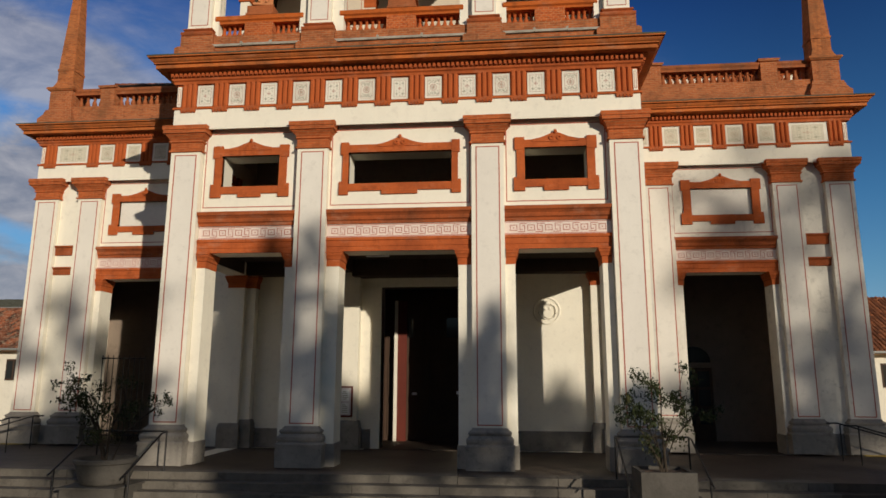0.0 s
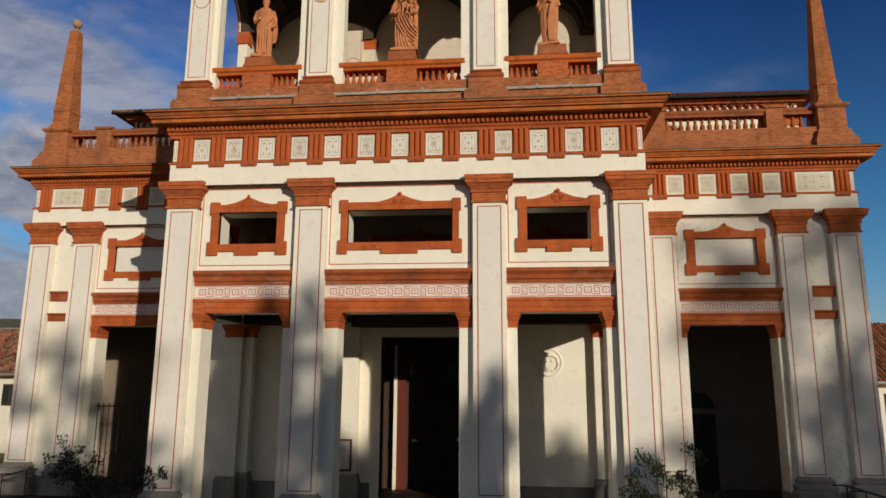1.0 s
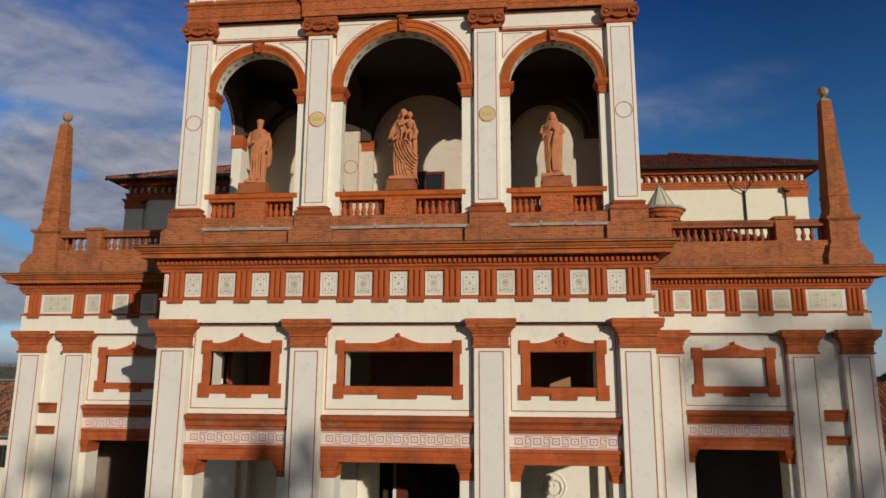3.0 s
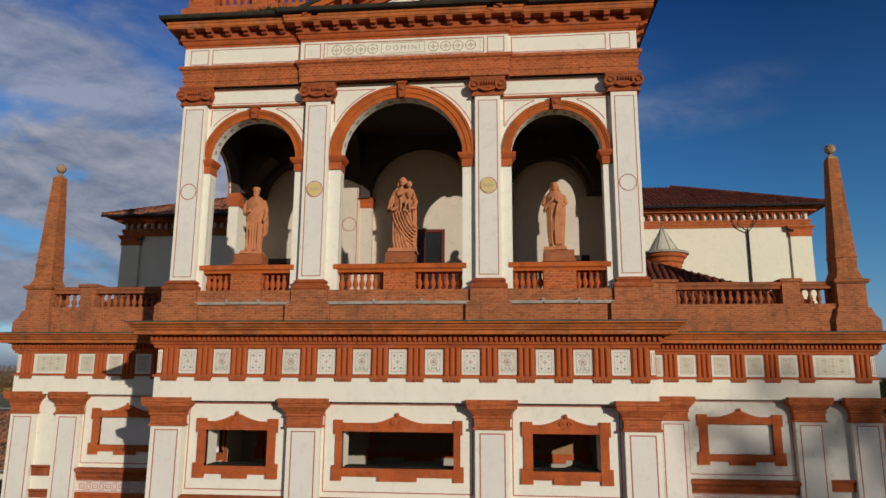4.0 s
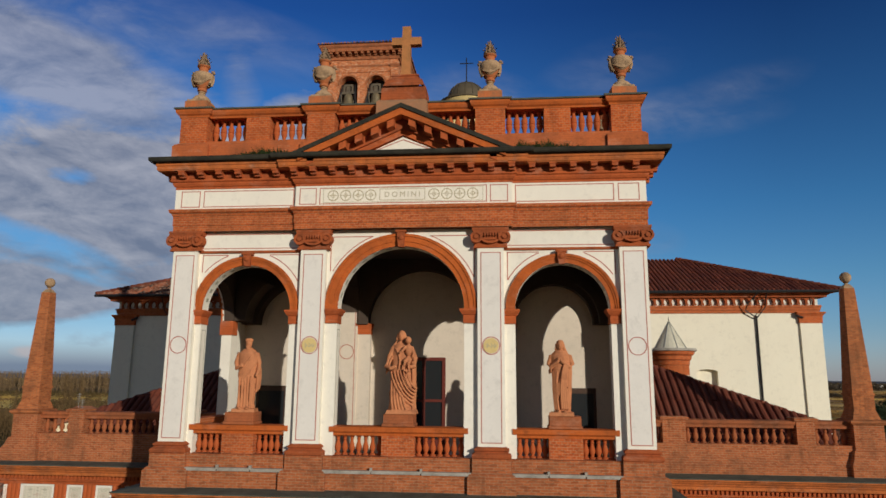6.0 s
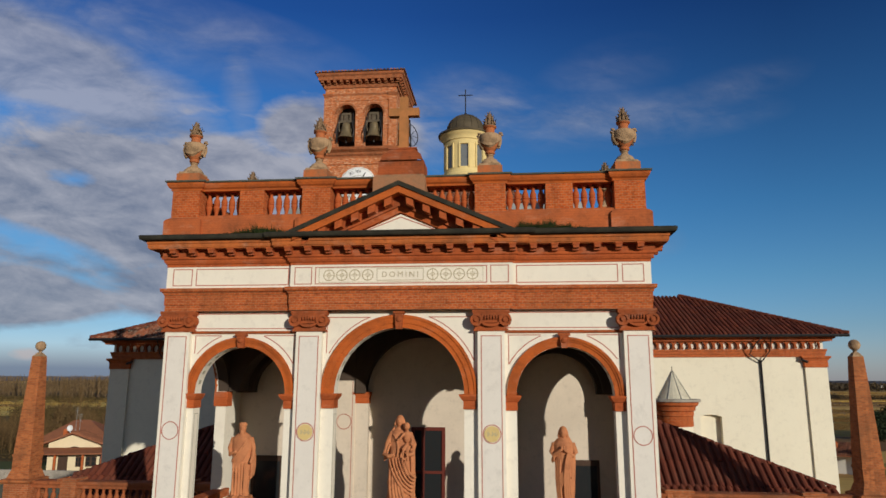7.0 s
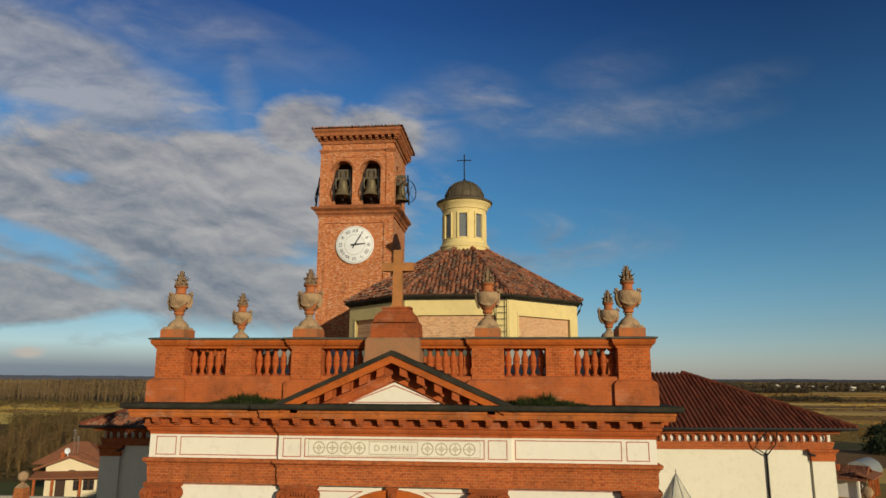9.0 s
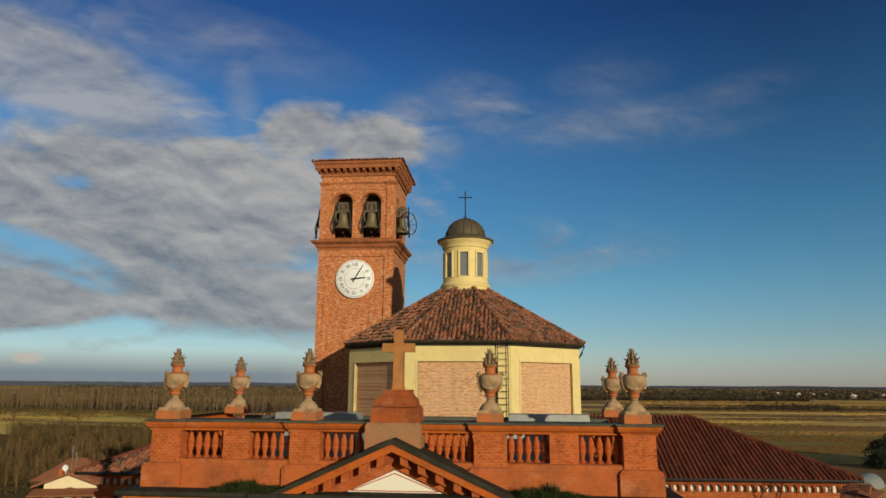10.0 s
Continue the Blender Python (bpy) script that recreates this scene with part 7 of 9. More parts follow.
folds(m, (-0.18, -0.10, H * 0.58), (-0.21, -0.13, H * 0.36), (-0.14, -0.13, 0.14), ((0.05, -0.03, 0.0), (0.045, -0.025, 0), (0.04, -0.02, 0)), 3, 0.022, 0.028)
folds(m, (0.26, -0.03, H * 0.64), (0.25, -0.04, H * 0.40), (0.20, -0.03, 0.12), ((-0.03, -0.05, 0.0), (-0.03, -0.05, 0), (-0.02, -0.05, 0)), 3, 0.026, 0.026)
statue("veiled_statue", m, (4.0, 0.50, 14.26), -8, "terracotta statue of a veiled standing figure, arms folded")

# ---- nave with its hipped roof ----
nave = thing("church_nave", (0, 24.5, GROUND), "pale yellow cross nave of the church with a hipped tile roof", "church nave")
NX, NY, NE, MID = 17.50, 16.75, 19.32, -0.13


def off(x, y, z):
    """The nave stands a little west of the front's axis and slightly askew to it."""
    k = (x - 18.4) / 37.0
    return (x + MID - 0.46 * k, y + 0.85 * k, z + 0.17 * k)


part("wall", Mesh(off).box(-NX, NX, NY + 0.3, 32.3, GROUND, 19.00), NAVE, nave)
part("front_wall", Mesh(off).hole_wall(-NX, NX, GROUND, 19.00, 11.63, 12.61, 10.0, 15.72, NY, NY + 0.298), NAVE, nave)
for s in (-1, 1):
    part("corner_pilaster", Mesh(off).box(s * NX - 0.5 - s * 0.42, s * NX + 0.5 - s * 0.42, NY - 0.12, NY + 0.3, GROUND, 18.00), NAVE, nave)
    x = s * (NX - 0.42)
    part("corner_capital", Mesh(off).mould([(0.0, 17.85), (0.04, 17.85), (0.04, 18.15), (0.10, 18.25), (0.16, 18.30), (0.16, 18.37), (0.0, 18.38)], x - 0.5, x + 0.5, NY - 0.12, NY + 0.3), BRICK, nave)
part("cornice", Mesh(off).mould([(0.0, 18.34), (0.06, 18.34), (0.07, 18.46), (0.10, 18.48), (0.11, 18.60), (0.14, 18.62), (0.14, 18.70), (0.0, 18.70)], -NX, NX, NY, 32.3), BRICK_LIGHT, nave, "brick cornice")
part("frieze", Mesh(off).mould([(0.0, 18.70), (0.02, 18.70), (0.02, 19.08), (0.0, 19.08)], -NX, NX, NY, 32.3), HOUSEPALE, nave, "white frieze")
part("upper_cornice", Mesh(off).mould([(0.0, 19.07), (0.33, 19.07), (0.35, 19.15), (0.42, 19.18), (0.48, 19.26), (0.0, 19.30)], -NX, NX, NY, 32.3), TERRA_DARK, nave)
PITCHN = (2 * NX + 0.4) / 94
brm = Mesh()
y0, y1, rr = -0.15, -0.01, 0.135
rim, hw = [], PITCHN / 2
for k in range(15):
    a = radians(-50 + 280 * k / 14)
    c, q = math.cos(a), math.sin(a)
    t = min(hw / max(abs(c), 1e-6), (0.18 if q > 0 else 0.20) / max(abs(q), 1e-6))
    rim.append(((rr * c, 0.17 + rr * q * 1.2), (t * c, 0.20 + t * q)))
for (i0, o0), (i1, o1) in zip(rim, rim[1:]):
    brm.add([(i0[0], y0, i0[1]), (o0[0], y0, o0[1]), (o1[0], y0, o1[1]), (i1[0], y0, i1[1])], [(0, 1, 2, 3)])
    brm.add([(i0[0], y0, i0[1]), (i1[0], y0, i1[1]), (i1[0], y1, i1[1]), (i0[0], y1, i0[1])], [(0, 1, 2, 3)])
for i, o in (rim[0], rim[-1]):
    brm.add([(i[0], y0, i[1]), (o[0], y0, o[1]), (o[0], y1, o[1] - 0.02), (i[0], y1, i[1] - 0.02)], [(0, 1, 2, 3)])
brm.weld = True
BRACKET = shape(brm, "bracket", TERRA_DARK)
for i in range(94):
    x = -NX - 0.2 + PITCHN * (i + 0.5)
    if 5.2 < abs(x) < NX - 0.1:
        piece("bracket", BRACKET, nave, off(x, NY - 0.02, 18.70))
EX, EY, ER, EZ = 18.43, 16.05, 21.75, 21.80
HX, HW = 12.22, 12.22
m = Mesh(off)
m.add([(-EX, EY, NE), (EX, EY, NE), (HX, ER, EZ), (-HW, ER, EZ), (EX, 2 * ER - EY, NE), (-EX, 2 * ER - EY, NE)], [(0, 1, 2, 3), (1, 4, 2), (4, 5, 3, 2), (5, 0, 3)])
roof = part("roof", m, TILES_DARK, nave, "dark red tile roof")
uplen = math.hypot(ER - EY, EZ - NE)
t = tiled(Mesh(off), (-EX, EY, NE), (1, 0, 0), (0, ER - EY, EZ - NE), [(EX, 0), (2 * EX, 0), (EX + HX, uplen), (EX, uplen)], 0.22, 1.1, 0.092, 0.008, random.Random(2), 0.010)
part("roof_tiles", t, TILES_DARK, roof, "rows of dark red roof tiles")["kind"] = "stuff"
t = tiled(Mesh(off), (-EX, EY, NE), (1, 0, 0), (0, ER - EY, EZ - NE), [(0, 0), (EX, 0), (EX, uplen), (EX - HW, uplen)], 0.22, 0.45, 0.092, 0.012, random.Random(12), 0.015)
part("roof_tiles", t, TILES, roof, "rows of old mottled brown tiles")["kind"] = "stuff"
sl = math.hypot(EX - HX, EZ - NE)
t = Mesh(off)
tiled(t, (EX, EY, NE), (0, 1, 0), (HX - EX, 0, EZ - NE), [(0, 0), (2 * (ER - EY), 0), (ER - EY, sl)], 0.22, 1.4, 0.092, 0.006, random.Random(3), 0.008)
part("hip_tiles", t, TILES_DARK, roof)["kind"] = "stuff"
t = Mesh(off)
tiled(t, (-EX, EY, NE), (0, 1, 0), (EX - HW, 0, EZ - NE), [(0, 0), (2 * (ER - EY), 0), (ER - EY, math.hypot(EX - HW, EZ - NE))], 0.23, 0.7, 0.09, 0.01, random.Random(4))
part("hip_tiles", t, TILES, roof, "old mottled clay tiles")["kind"] = "stuff"
for s in (-1, 1):
    m = Mesh(off)
    a, b = Vector((s * EX, EY, NE + 0.06)), Vector((HX if s > 0 else -HW, ER, EZ + 0.08))
    k = 26
    for i in range(k):
        m.tube([tuple(a.lerp(b, i / k)), tuple(a.lerp(b, (i + 1.02) / k))], 0.13, 0.10, 8)
    part("hip_ridge", m, TILES_DARK, roof, "ridge of clay tiles")["kind"] = "stuff"
part("gutter", Mesh(off).tube([(-EX, EY - 0.05, NE - 0.02), (EX, EY - 0.05, NE - 0.02)], 0.07, 0.07, 8), IRON, nave, "dark metal gutter")
for s in (-1, 1):
    for x in (14.58, 16.74):
        m = Mesh(off).tube([(s * x, EY + 0.0, NE), (s * (x - 0.5), EY + 0.15, 18.75), (s * (x - 0.55), NY - 0.22, 18.45), (s * x, NY - 0.16, 18.1)], 0.03).tube([(s * (x + 0.35), EY + 0.05, NE - 0.1), (s * (x + 0.38), NY - 0.25, 18.6), (s * x, NY - 0.16, 18.1)], 0.028) if x < 15.5 else Mesh(off).tube([(s * (x - 0.35), NY - 0.2, 18.22), (s * (x - 0.05), NY - 0.2, 18.1)], 0.055)
        m.tube([(s * x, NY - 0.07, 18.2), (s * x, NY - 0.07, 3.0)], 0.05)
        part("downpipe", m, IRON, nave, "dark metal downpipe")
part("niche_head", Mesh(off).prism([(11.63, 15.72), (11.63, 15.60), (11.85, 15.67), (12.12, 15.69), (12.39, 15.67), (12.61, 15.60), (12.61, 15.72)], NY, NY + 0.29), NAVE, nave)

# roofs over the aisles behind the wings
for s in (-1, 1):
    r = thing("aisle_roof", (s * 9.5, 11.0, 12.56), "low hipped roof of dark red tiles behind the wing", "roof", "aisle roofs")
    ax, ay, az, hx, hy, hz = 13.55, 8.05, 13.65, 6.5, 11.6, 16.35
    pts = [(s * 5.0, ay, az), (s * ax, ay, az), (s * hx, hy, hz), (s * 5.0, hy, hz), (s * ax, 15.2, az), (s * 5.0, 15.2, az)]
    part("slope", Mesh().add(pts, [(0, 1, 2, 3), (1, 4, 2), (4, 5, 3, 2)]), TILES_DARK, r)
    t = Mesh()
    fl = math.hypot(hy - ay, hz - az)
    tiled(t, (s * 5.0, ay, az), (s, 0, 0), (0, hy - ay, hz - az), [(0, 0), (ax - 5, 0), (hx - 5, fl), (0, fl)], 0.25, 1.2, 0.10, 0.006, random.Random(6), 0.01)
    gl = math.hypot(ax - hx, hz - az)
    tiled(t, (s * ax, ay, az), (0, 1, 0), (s * (hx - ax), 0, hz - az), [(0, 0), (15.2 - ay, 0), ((15.2 - ay) / 2, gl)], 0.26, 0.6, 0.10, 0.01, random.Random(7))
    part("skirt", Mesh().add([(s * 5.0, 6.70, 12.62), (s * 13.3, 6.70, 12.62), (s * ax, ay, az), (s * 5.0, ay, az)], [(0, 1, 2, 3)]), TILES_DARK, r)
    tiled(t, (s * 5.0, 6.70, 12.62), (s, 0, 0), (0, ay - 6.70, az - 12.62), [(0, 0), (8.3, 0), (8.5, 1.7), (0, 1.7)], 0.26, 0.6, 0.10, 0.01, random.Random(8))
    part("tiles", t, TILES_DARK, r)["kind"] = "stuff"
    part("wall", Mesh().box(min(s * 5, s * 13.3), max(s * 5, s * 13.3), 6.9, 15.0, 12.4, 12.60), NAVE, r)
cone = thing("roof_lantern", (9.5, 13.2, 14.6), "small round brick lantern with a pointed glass and metal cap", "roof lantern")
part("drum", Mesh().lathe([(0.74, 15.35), (0.74, 15.75), (0.77, 15.78), (0.77, 15.95), (0.84, 16.0), (0.86, 16.15), (0.96, 16.22), (0.99, 16.34), (0.5, 16.36)], 24, (9.62, 13.2, 0)), BRICK, cone, "", True)
part("drum_base", Mesh().lathe([(0.72, 14.3), (0.72, 15.35), (0.5, 15.36)], 24, (9.62, 13.2, 0)), NAVE, cone, "plastered lower drum", True)
part("rim", Mesh().lathe([(1.02, 16.34), (1.08, 16.36), (1.08, 16.43), (1.05, 16.46), (0.6, 16.47)], 24, (9.62, 13.2, 0)), LEDGE, cone, "rough pale stone rim")
part("cap", Mesh().lathe([(0.70, 16.46), (0.02, 17.62), (0.02, 17.66)], 24, (9.62, 13.2, 0)), CAPGLASS, cone, "pointed cap of dull greenish panes")
for k in range(8):
    a = 2 * math.pi * (k + 0.3) / 8
    part("rib", Mesh().tube([(9.62 + 0.71 * math.cos(a), 13.2 + 0.71 * math.sin(a), 16.47), (9.62 + 0.025 * math.cos(a), 13.2 + 0.025 * math.sin(a), 17.64)], 0.016, 0.010, 5), ZINC, cone)
part("spike", Mesh().tube([(9.62, 13.2, 17.60), (9.62, 13.2, 17.82)], 0.02, 0.012, 6), IRON, cone)

# ---- octagonal dome ----
DX, DY = 0.30, 21.9
dome = thing("church_dome", (DX, DY, 18.0), "yellow octagonal dome drum with a clay tile roof", "dome")


def octagon(a):
    r = a / math.cos(math.pi / 8)
    return [(DX + r * math.cos(math.pi / 8 + k * math.pi / 4), DY + r * math.sin(math.pi / 8 + k * math.pi / 4)) for k in range(8)]


def octa(m, prof):
    rows = [[(x, y, z) for x, y in octagon(a)] for a, z in prof]
    f = [(k * 8 + i, k * 8 + (i + 1) % 8, (k + 1) * 8 + (i + 1) % 8, (k + 1) * 8 + i) for k in range(len(rows) - 1) for i in range(8)]
    return m.add([q for row in rows for q in row], f + [tuple(range(7, -1, -1)), tuple(range((len(rows) - 1) * 8, len(rows) * 8))])


part("drum", octa(Mesh(), [(6.0, 18.0), (6.0, 25.3)]), BRICK_PALE, dome, "pale brick drum panels")
oc = octagon(6.0)
for k in range(8):
    (xa, ya), (xb, yb) = oc[k], oc[(k + 1) % 8]
    mx, my = (xa + xb) / 2, (ya + yb) / 2
    L = math.hypot(xb - xa, yb - ya) / 2
    ang = math.atan2(my - DY, mx - DX)
    ca, sa = math.cos(ang), math.sin(ang)

    def face(x, y, z, mx=mx, my=my, ca=ca, sa=sa):
        return (mx - x * sa - y * ca, my + x * ca - y * sa, z)

    m = Mesh(face)
    m.box(-L - 0.05, -L + 0.58, -0.14, 0.1, 18.0, 25.25).box(L - 0.58, L + 0.05, -0.14, 0.1, 18.0, 25.25)
    m.box(-L + 0.58, L - 0.58, -0.14, 0.1, 24.62, 25.25)
    part("yellow_border", m, YELLOW, dome, "yellow painted border")
    m = Mesh(face)
    m.box(-L + 0.50, L - 0.50, -0.17, 0.1, 24.50, 24.62).box(-L + 0.50, -L + 0.58, -0.17, 0.1, 18.0, 24.50).box(L - 0.58, L - 0.50, -0.17, 0.1, 18.0, 24.50)
    part("border_line", m, YELLOW, dome)
part("eave", octa(Mesh(), [(6.0, 25.22), (6.16, 25.24), (6.20, 25.32), (6.34, 25.36), (6.40, 25.42), (6.40, 25.48), (5.7, 25.52)]), LEAD, dome, "dark metal eave")
AE, AZ, AT, TZ = 6.42, 25.49, 1.25, 28.72
part("roof_slope", octa(Mesh(), [(AE, AZ), (AT, TZ)]), TILES, dome)
t = Mesh()
oe, ot = octagon(AE), octagon(AT)
rg = random.Random(21)
for k in range(8):
    a, b = Vector((*oe[k], AZ)), Vector((*oe[(k + 1) % 8], AZ))
    c, d = Vector((*ot[k], TZ)), Vector((*ot[(k + 1) % 8], TZ))
    al = (b - a).normalized()
    up3 = (c + d) / 2 - (a + b) / 2
    W2, W1, H = (b - a).length, (d - c).length, up3.length
    tiled(t, tuple(a), tuple(al), tuple(up3), [(0, 0), (W2, 0), ((W2 + W1) / 2, H), ((W2 - W1) / 2, H)], 0.215, 0.40, 0.092, 0.028, rg)
part("roof_tiles", t, TILES, dome, "rows of old clay tiles")["kind"] = "stuff"
m = Mesh()
for k in range(8):
    a, b = Vector((*oe[k], AZ + 0.06)), Vector((*ot[k], TZ + 0.06))
    for i in range(15):
        m.tube([tuple(a.lerp(b, i / 15)), tuple(a.lerp(b, (i + 1.0) / 15))], 0.13, 0.10, 7)
part("ridge_tiles", m, TILES, dome)["kind"] = "stuff"
part("downpipe", Mesh().tube([(6.70, 19.25, 25.40), (6.55, 19.3, 25.0), (6.36, 19.38, 24.7), (6.34, 19.38, 20.0)], 0.06), IRON, dome)
lad = Mesh()
for x in (2.22, 2.72):
    lad.tube([(x, 15.62, 21.5), (x, 15.62, 25.3), (x, 15.40, 25.62)], 0.022, None, 5)
for k in range(13):
    lad.tube([(2.22, 15.62, 21.6 + k * 0.3), (2.72, 15.62, 21.6 + k * 0.3)], 0.014, None, 5)
solid("ladder", lad, IRON, "thin iron ladder fixed to the dome drum", "ladder")

lt = thing("dome_lantern", (DX, DY, 29.0), "yellow round lantern with a small metal cupola", "lantern")
LC = (DX, DY, 0)
part("base_ring", Mesh().lathe([(1.40, 28.4), (1.42, 28.86), (1.46, 28.90), (1.46, 29.0), (1.40, 29.06), (1.34, 29.12), (1.32, 29.30), (1.1, 29.31)], 32, LC), YELLOW, lt, "", True)
dr = Mesh()
for k in range(8):
    a = k * math.pi / 4 + math.pi / 8 - math.pi / 2 - math.pi / 8
    for s in (-1, 1):
        b0, b1 = a + s * 0.185, a + s * math.pi / 8
        n = 4
        for i in range(n):
            t0, t1 = b0 + (b1 - b0) * i / n, b0 + (b1 - b0) * (i + 1) / n
            q = [(DX + r * math.cos(t), DY + r * math.sin(t), z) for z in (29.28, 31.2) for r, t in ((1.26, t0), (1.26, t1), (1.06, t1), (1.06, t0))]
            dr.add(q, [(0, 1, 5, 4), (1, 2, 6, 5), (2, 3, 7, 6), (3, 0, 4, 7)])
part("drum", dr, YELLOW, lt)
part("sill_ring", Mesh().lathe([(1.26, 29.28), (1.27, 29.44), (1.06, 29.45)], 32, LC), YELLOW, lt, "", True)
part("head_ring", Mesh().lathe([(1.02, 30.88), (1.27, 30.89), (1.28, 31.12), (1.34, 31.16), (1.36, 31.28), (1.46, 31.42), (1.54, 31.50), (1.58, 31.60), (0.9, 31.62)], 32, LC), YELLOW, lt, "", True)
for k in range(8):
    a = k * math.pi / 4 - math.pi / 2
    m = Mesh(lambda x, y, z, a=a: (DX + 1.13 * math.cos(a) - x * math.sin(a) + y * math.cos(a), DY + 1.13 * math.sin(a) + x * math.cos(a) + y * math.sin(a), z))
    turn = m.turn
    m.box(-0.28, 0.28, 0.02, 0.06, 29.44, 30.90)
    part("pane", m, LANTERNGLASS, lt, "window pane")
    m = Mesh(turn).box(-0.33, -0.24, 0.0, 0.16, 29.40, 30.92).box(0.24, 0.33, 0.0, 0.16, 29.40, 30.92).box(-0.24, 0.24, 0.0, 0.16, 30.82, 30.92)
    part("window_surround", m, YELLOW, lt)
part("cupola", Mesh().lathe([(1.64, 31.58), (1.67, 31.68), (1.36, 31.82), (1.21, 31.88)] + [(1.17 * math.cos(t), 31.90 + 1.14 * math.sin(t)) for t in (0.0, 0.25, 0.5, 0.75, 1.0, 1.25, 1.45, 1.55)], 32, LC), CUPOLA, lt, "brown metal cupola", True)
m = Mesh()
for k in range(16):
    a = k * math.pi / 8
    m.tube([(DX + 1.19 * math.cos(t) * math.cos(a), DY + 1.19 * math.cos(t) * math.sin(a), 31.90 + 1.15 * math.sin(t)) for t in (0.0, 0.3, 0.6, 0.9, 1.2, 1.45)], 0.022, 0.015, 5)
part("cupola_rib", m, CUPOLA, lt)["kind"] = "stuff"
part("cross", Mesh().tube([(DX, DY, 33.0), (DX, DY, 34.74)], 0.035).tube([(DX - 0.43, DY, 34.37), (DX + 0.43, DY, 34.37)], 0.03).ball((DX, DY, 33.1), 0.10, 0.10, 0.12), IRON, lt, "thin iron cross")

# ---- bell tower ----
TX, TY0, TW = -7.95, 28.4, 2.65
tower = thing("bell_tower", (TX, TY0 + TW, GROUND), "square brick bell tower with a clock and open belfry", "bell tower")
part("shaft", Mesh().box(TX - TW, TX + TW, TY0, TY0 + 2 * TW, GROUND - 1.5, 33.0), BRICK_TOWER, tower)
for xa, xb, za in ((TX - TW, TX - TW + 0.62, GROUND), (TX + TW - 0.62, TX + TW, GROUND), (TX - TW + 0.626, TX + TW - 0.626, 32.25)):
    part("lesene", Mesh().box(xa - 0.005, xb + 0.005, TY0 - 0.09, TY0 + 0.01, za, 32.7), BRICK_TOWER, tower)
part("string_cornice", Mesh().mould([(0.0, 32.65), (0.08, 32.65), (0.10, 32.85), (0.22, 32.95), (0.25, 33.10), (0.48, 33.25), (0.52, 33.38), (0.0, 33.42)], TX - TW, TX + TW, TY0, TY0 + 2 * TW), OLDBRICK, tower, "brick string cornice")
BZ = 33.42
m = Mesh()
for cx in (-1.02, 1.02):
    m.arch_wall(TX + (-TW + 0.02 if cx < 0 else 0.0), TX + (0.0 if cx < 0 else TW - 0.02), BZ, 36.15, 38.3, TX + cx, 0.68, TY0, TY0 + 0.7)
part("belfry_front", m, BRICK_TOWER, tower)
m = Mesh(lambda x, y, z: (TX + TW - 0.02 - y, TY0 + TW + x, z))
for cx in (-1.02, 1.02):
    m.arch_wall(-TW + 0.7 if cx < 0 else 0.0, 0.0 if cx < 0 else TW, BZ, 36.15, 38.3, cx, 0.68, 0.0, 0.7)
part("belfry_side", m, BRICK_TOWER, tower)
m = Mesh(lambda x, y, z: (TX - TW + 0.02 + y, TY0 + TW + x, z))
for cx in (-1.02, 1.02):
    m.arch_wall(-TW + 0.7 if cx < 0 else 0.0, 0.0 if cx < 0 else TW, BZ, 36.15, 38.3, cx, 0.68, 0.0, 0.7)
part("belfry_side", m, BRICK_TOWER, tower)
part("belfry_rear", Mesh().box(TX - TW + 0.7, TX + TW - 0.7, TY0 + 2 * TW - 0.7, TY0 + 2 * TW, BZ, 38.3), BRICK_TOWER, tower)
part("belfry_floor", Mesh().box(TX - TW + 0.6, TX + TW - 0.6, TY0 + 0.32, TY0 + 4.5, BZ, BZ + 0.08), WOOD, tower, "dark floor plate for the shade in the belfry")
part("belfry_screen", Mesh().box(TX - TW + 0.7, TX + TW - 0.7, TY0 + 1.0, TY0 + 1.1, BZ, 38.0), WOOD, tower, "dark sheet added for the shade behind the bells")
for xa, xb in ((TX - TW - 0.03, TX - TW + 0.55), (TX + TW - 0.55, TX + TW + 0.03)):
    part("lesene", Mesh().box(xa, xb, TY0 - 0.08, TY0 + 0.02, BZ, 37.55), BRICK_TOWER, tower)
    part("lesene_cap", Mesh().mould([(0.0, 37.42), (0.03, 37.42), (0.06, 37.50), (0.10, 37.56), (0.10, 37.66), (0.0, 37.68)], xa, xb, TY0 - 0.08, TY0 + 0.02), OLDBRICK, tower, "moulded brick capital")
part("belfry_band", Mesh().box(TX - TW - 0.05, TX + TW + 0.05, TY0 - 0.06, TY0 + 0.02, 37.50, 37.66), OLDBRICK, tower)
part("belfry_head", Mesh().box(TX - TW + 0.552, TX + TW - 0.552, TY0 - 0.05, TY0 + 0.01, 37.10, 37.498), BRICK_TOWER, tower)
for cx in (-1.02, 1.02):
    part("archivolt", Mesh().ring(TX + cx, 36.15, 0.682, 0.82, TY0 - 0.05, TY0 + 0.02, 18), OLDBRICK, tower, "brick arch ring")
part("sill", Mesh().box(TX - TW, TX + TW, TY0 - 0.12, TY0 + 0.3, BZ, BZ + 0.16), OLDTERRA, tower, "mossy sill")
part("top_cornice", Mesh().mould([(0.0, 38.1), (0.08, 38.1), (0.10, 38.35), (0.0, 38.36)], TX - TW, TX + TW, TY0, TY0 + 2 * TW).mould([(0.0, 38.62), (0.42, 38.62), (0.45, 38.85), (0.55, 38.95), (0.58, 39.10), (0.0, 39.12)], TX - TW, TX + TW, TY0, TY0 + 2 * TW).box(TX - TW, TX + TW, TY0, TY0 + 2 * TW, 38.3, 39.1), OLDBRICK, tower, "corbelled brick cornice")
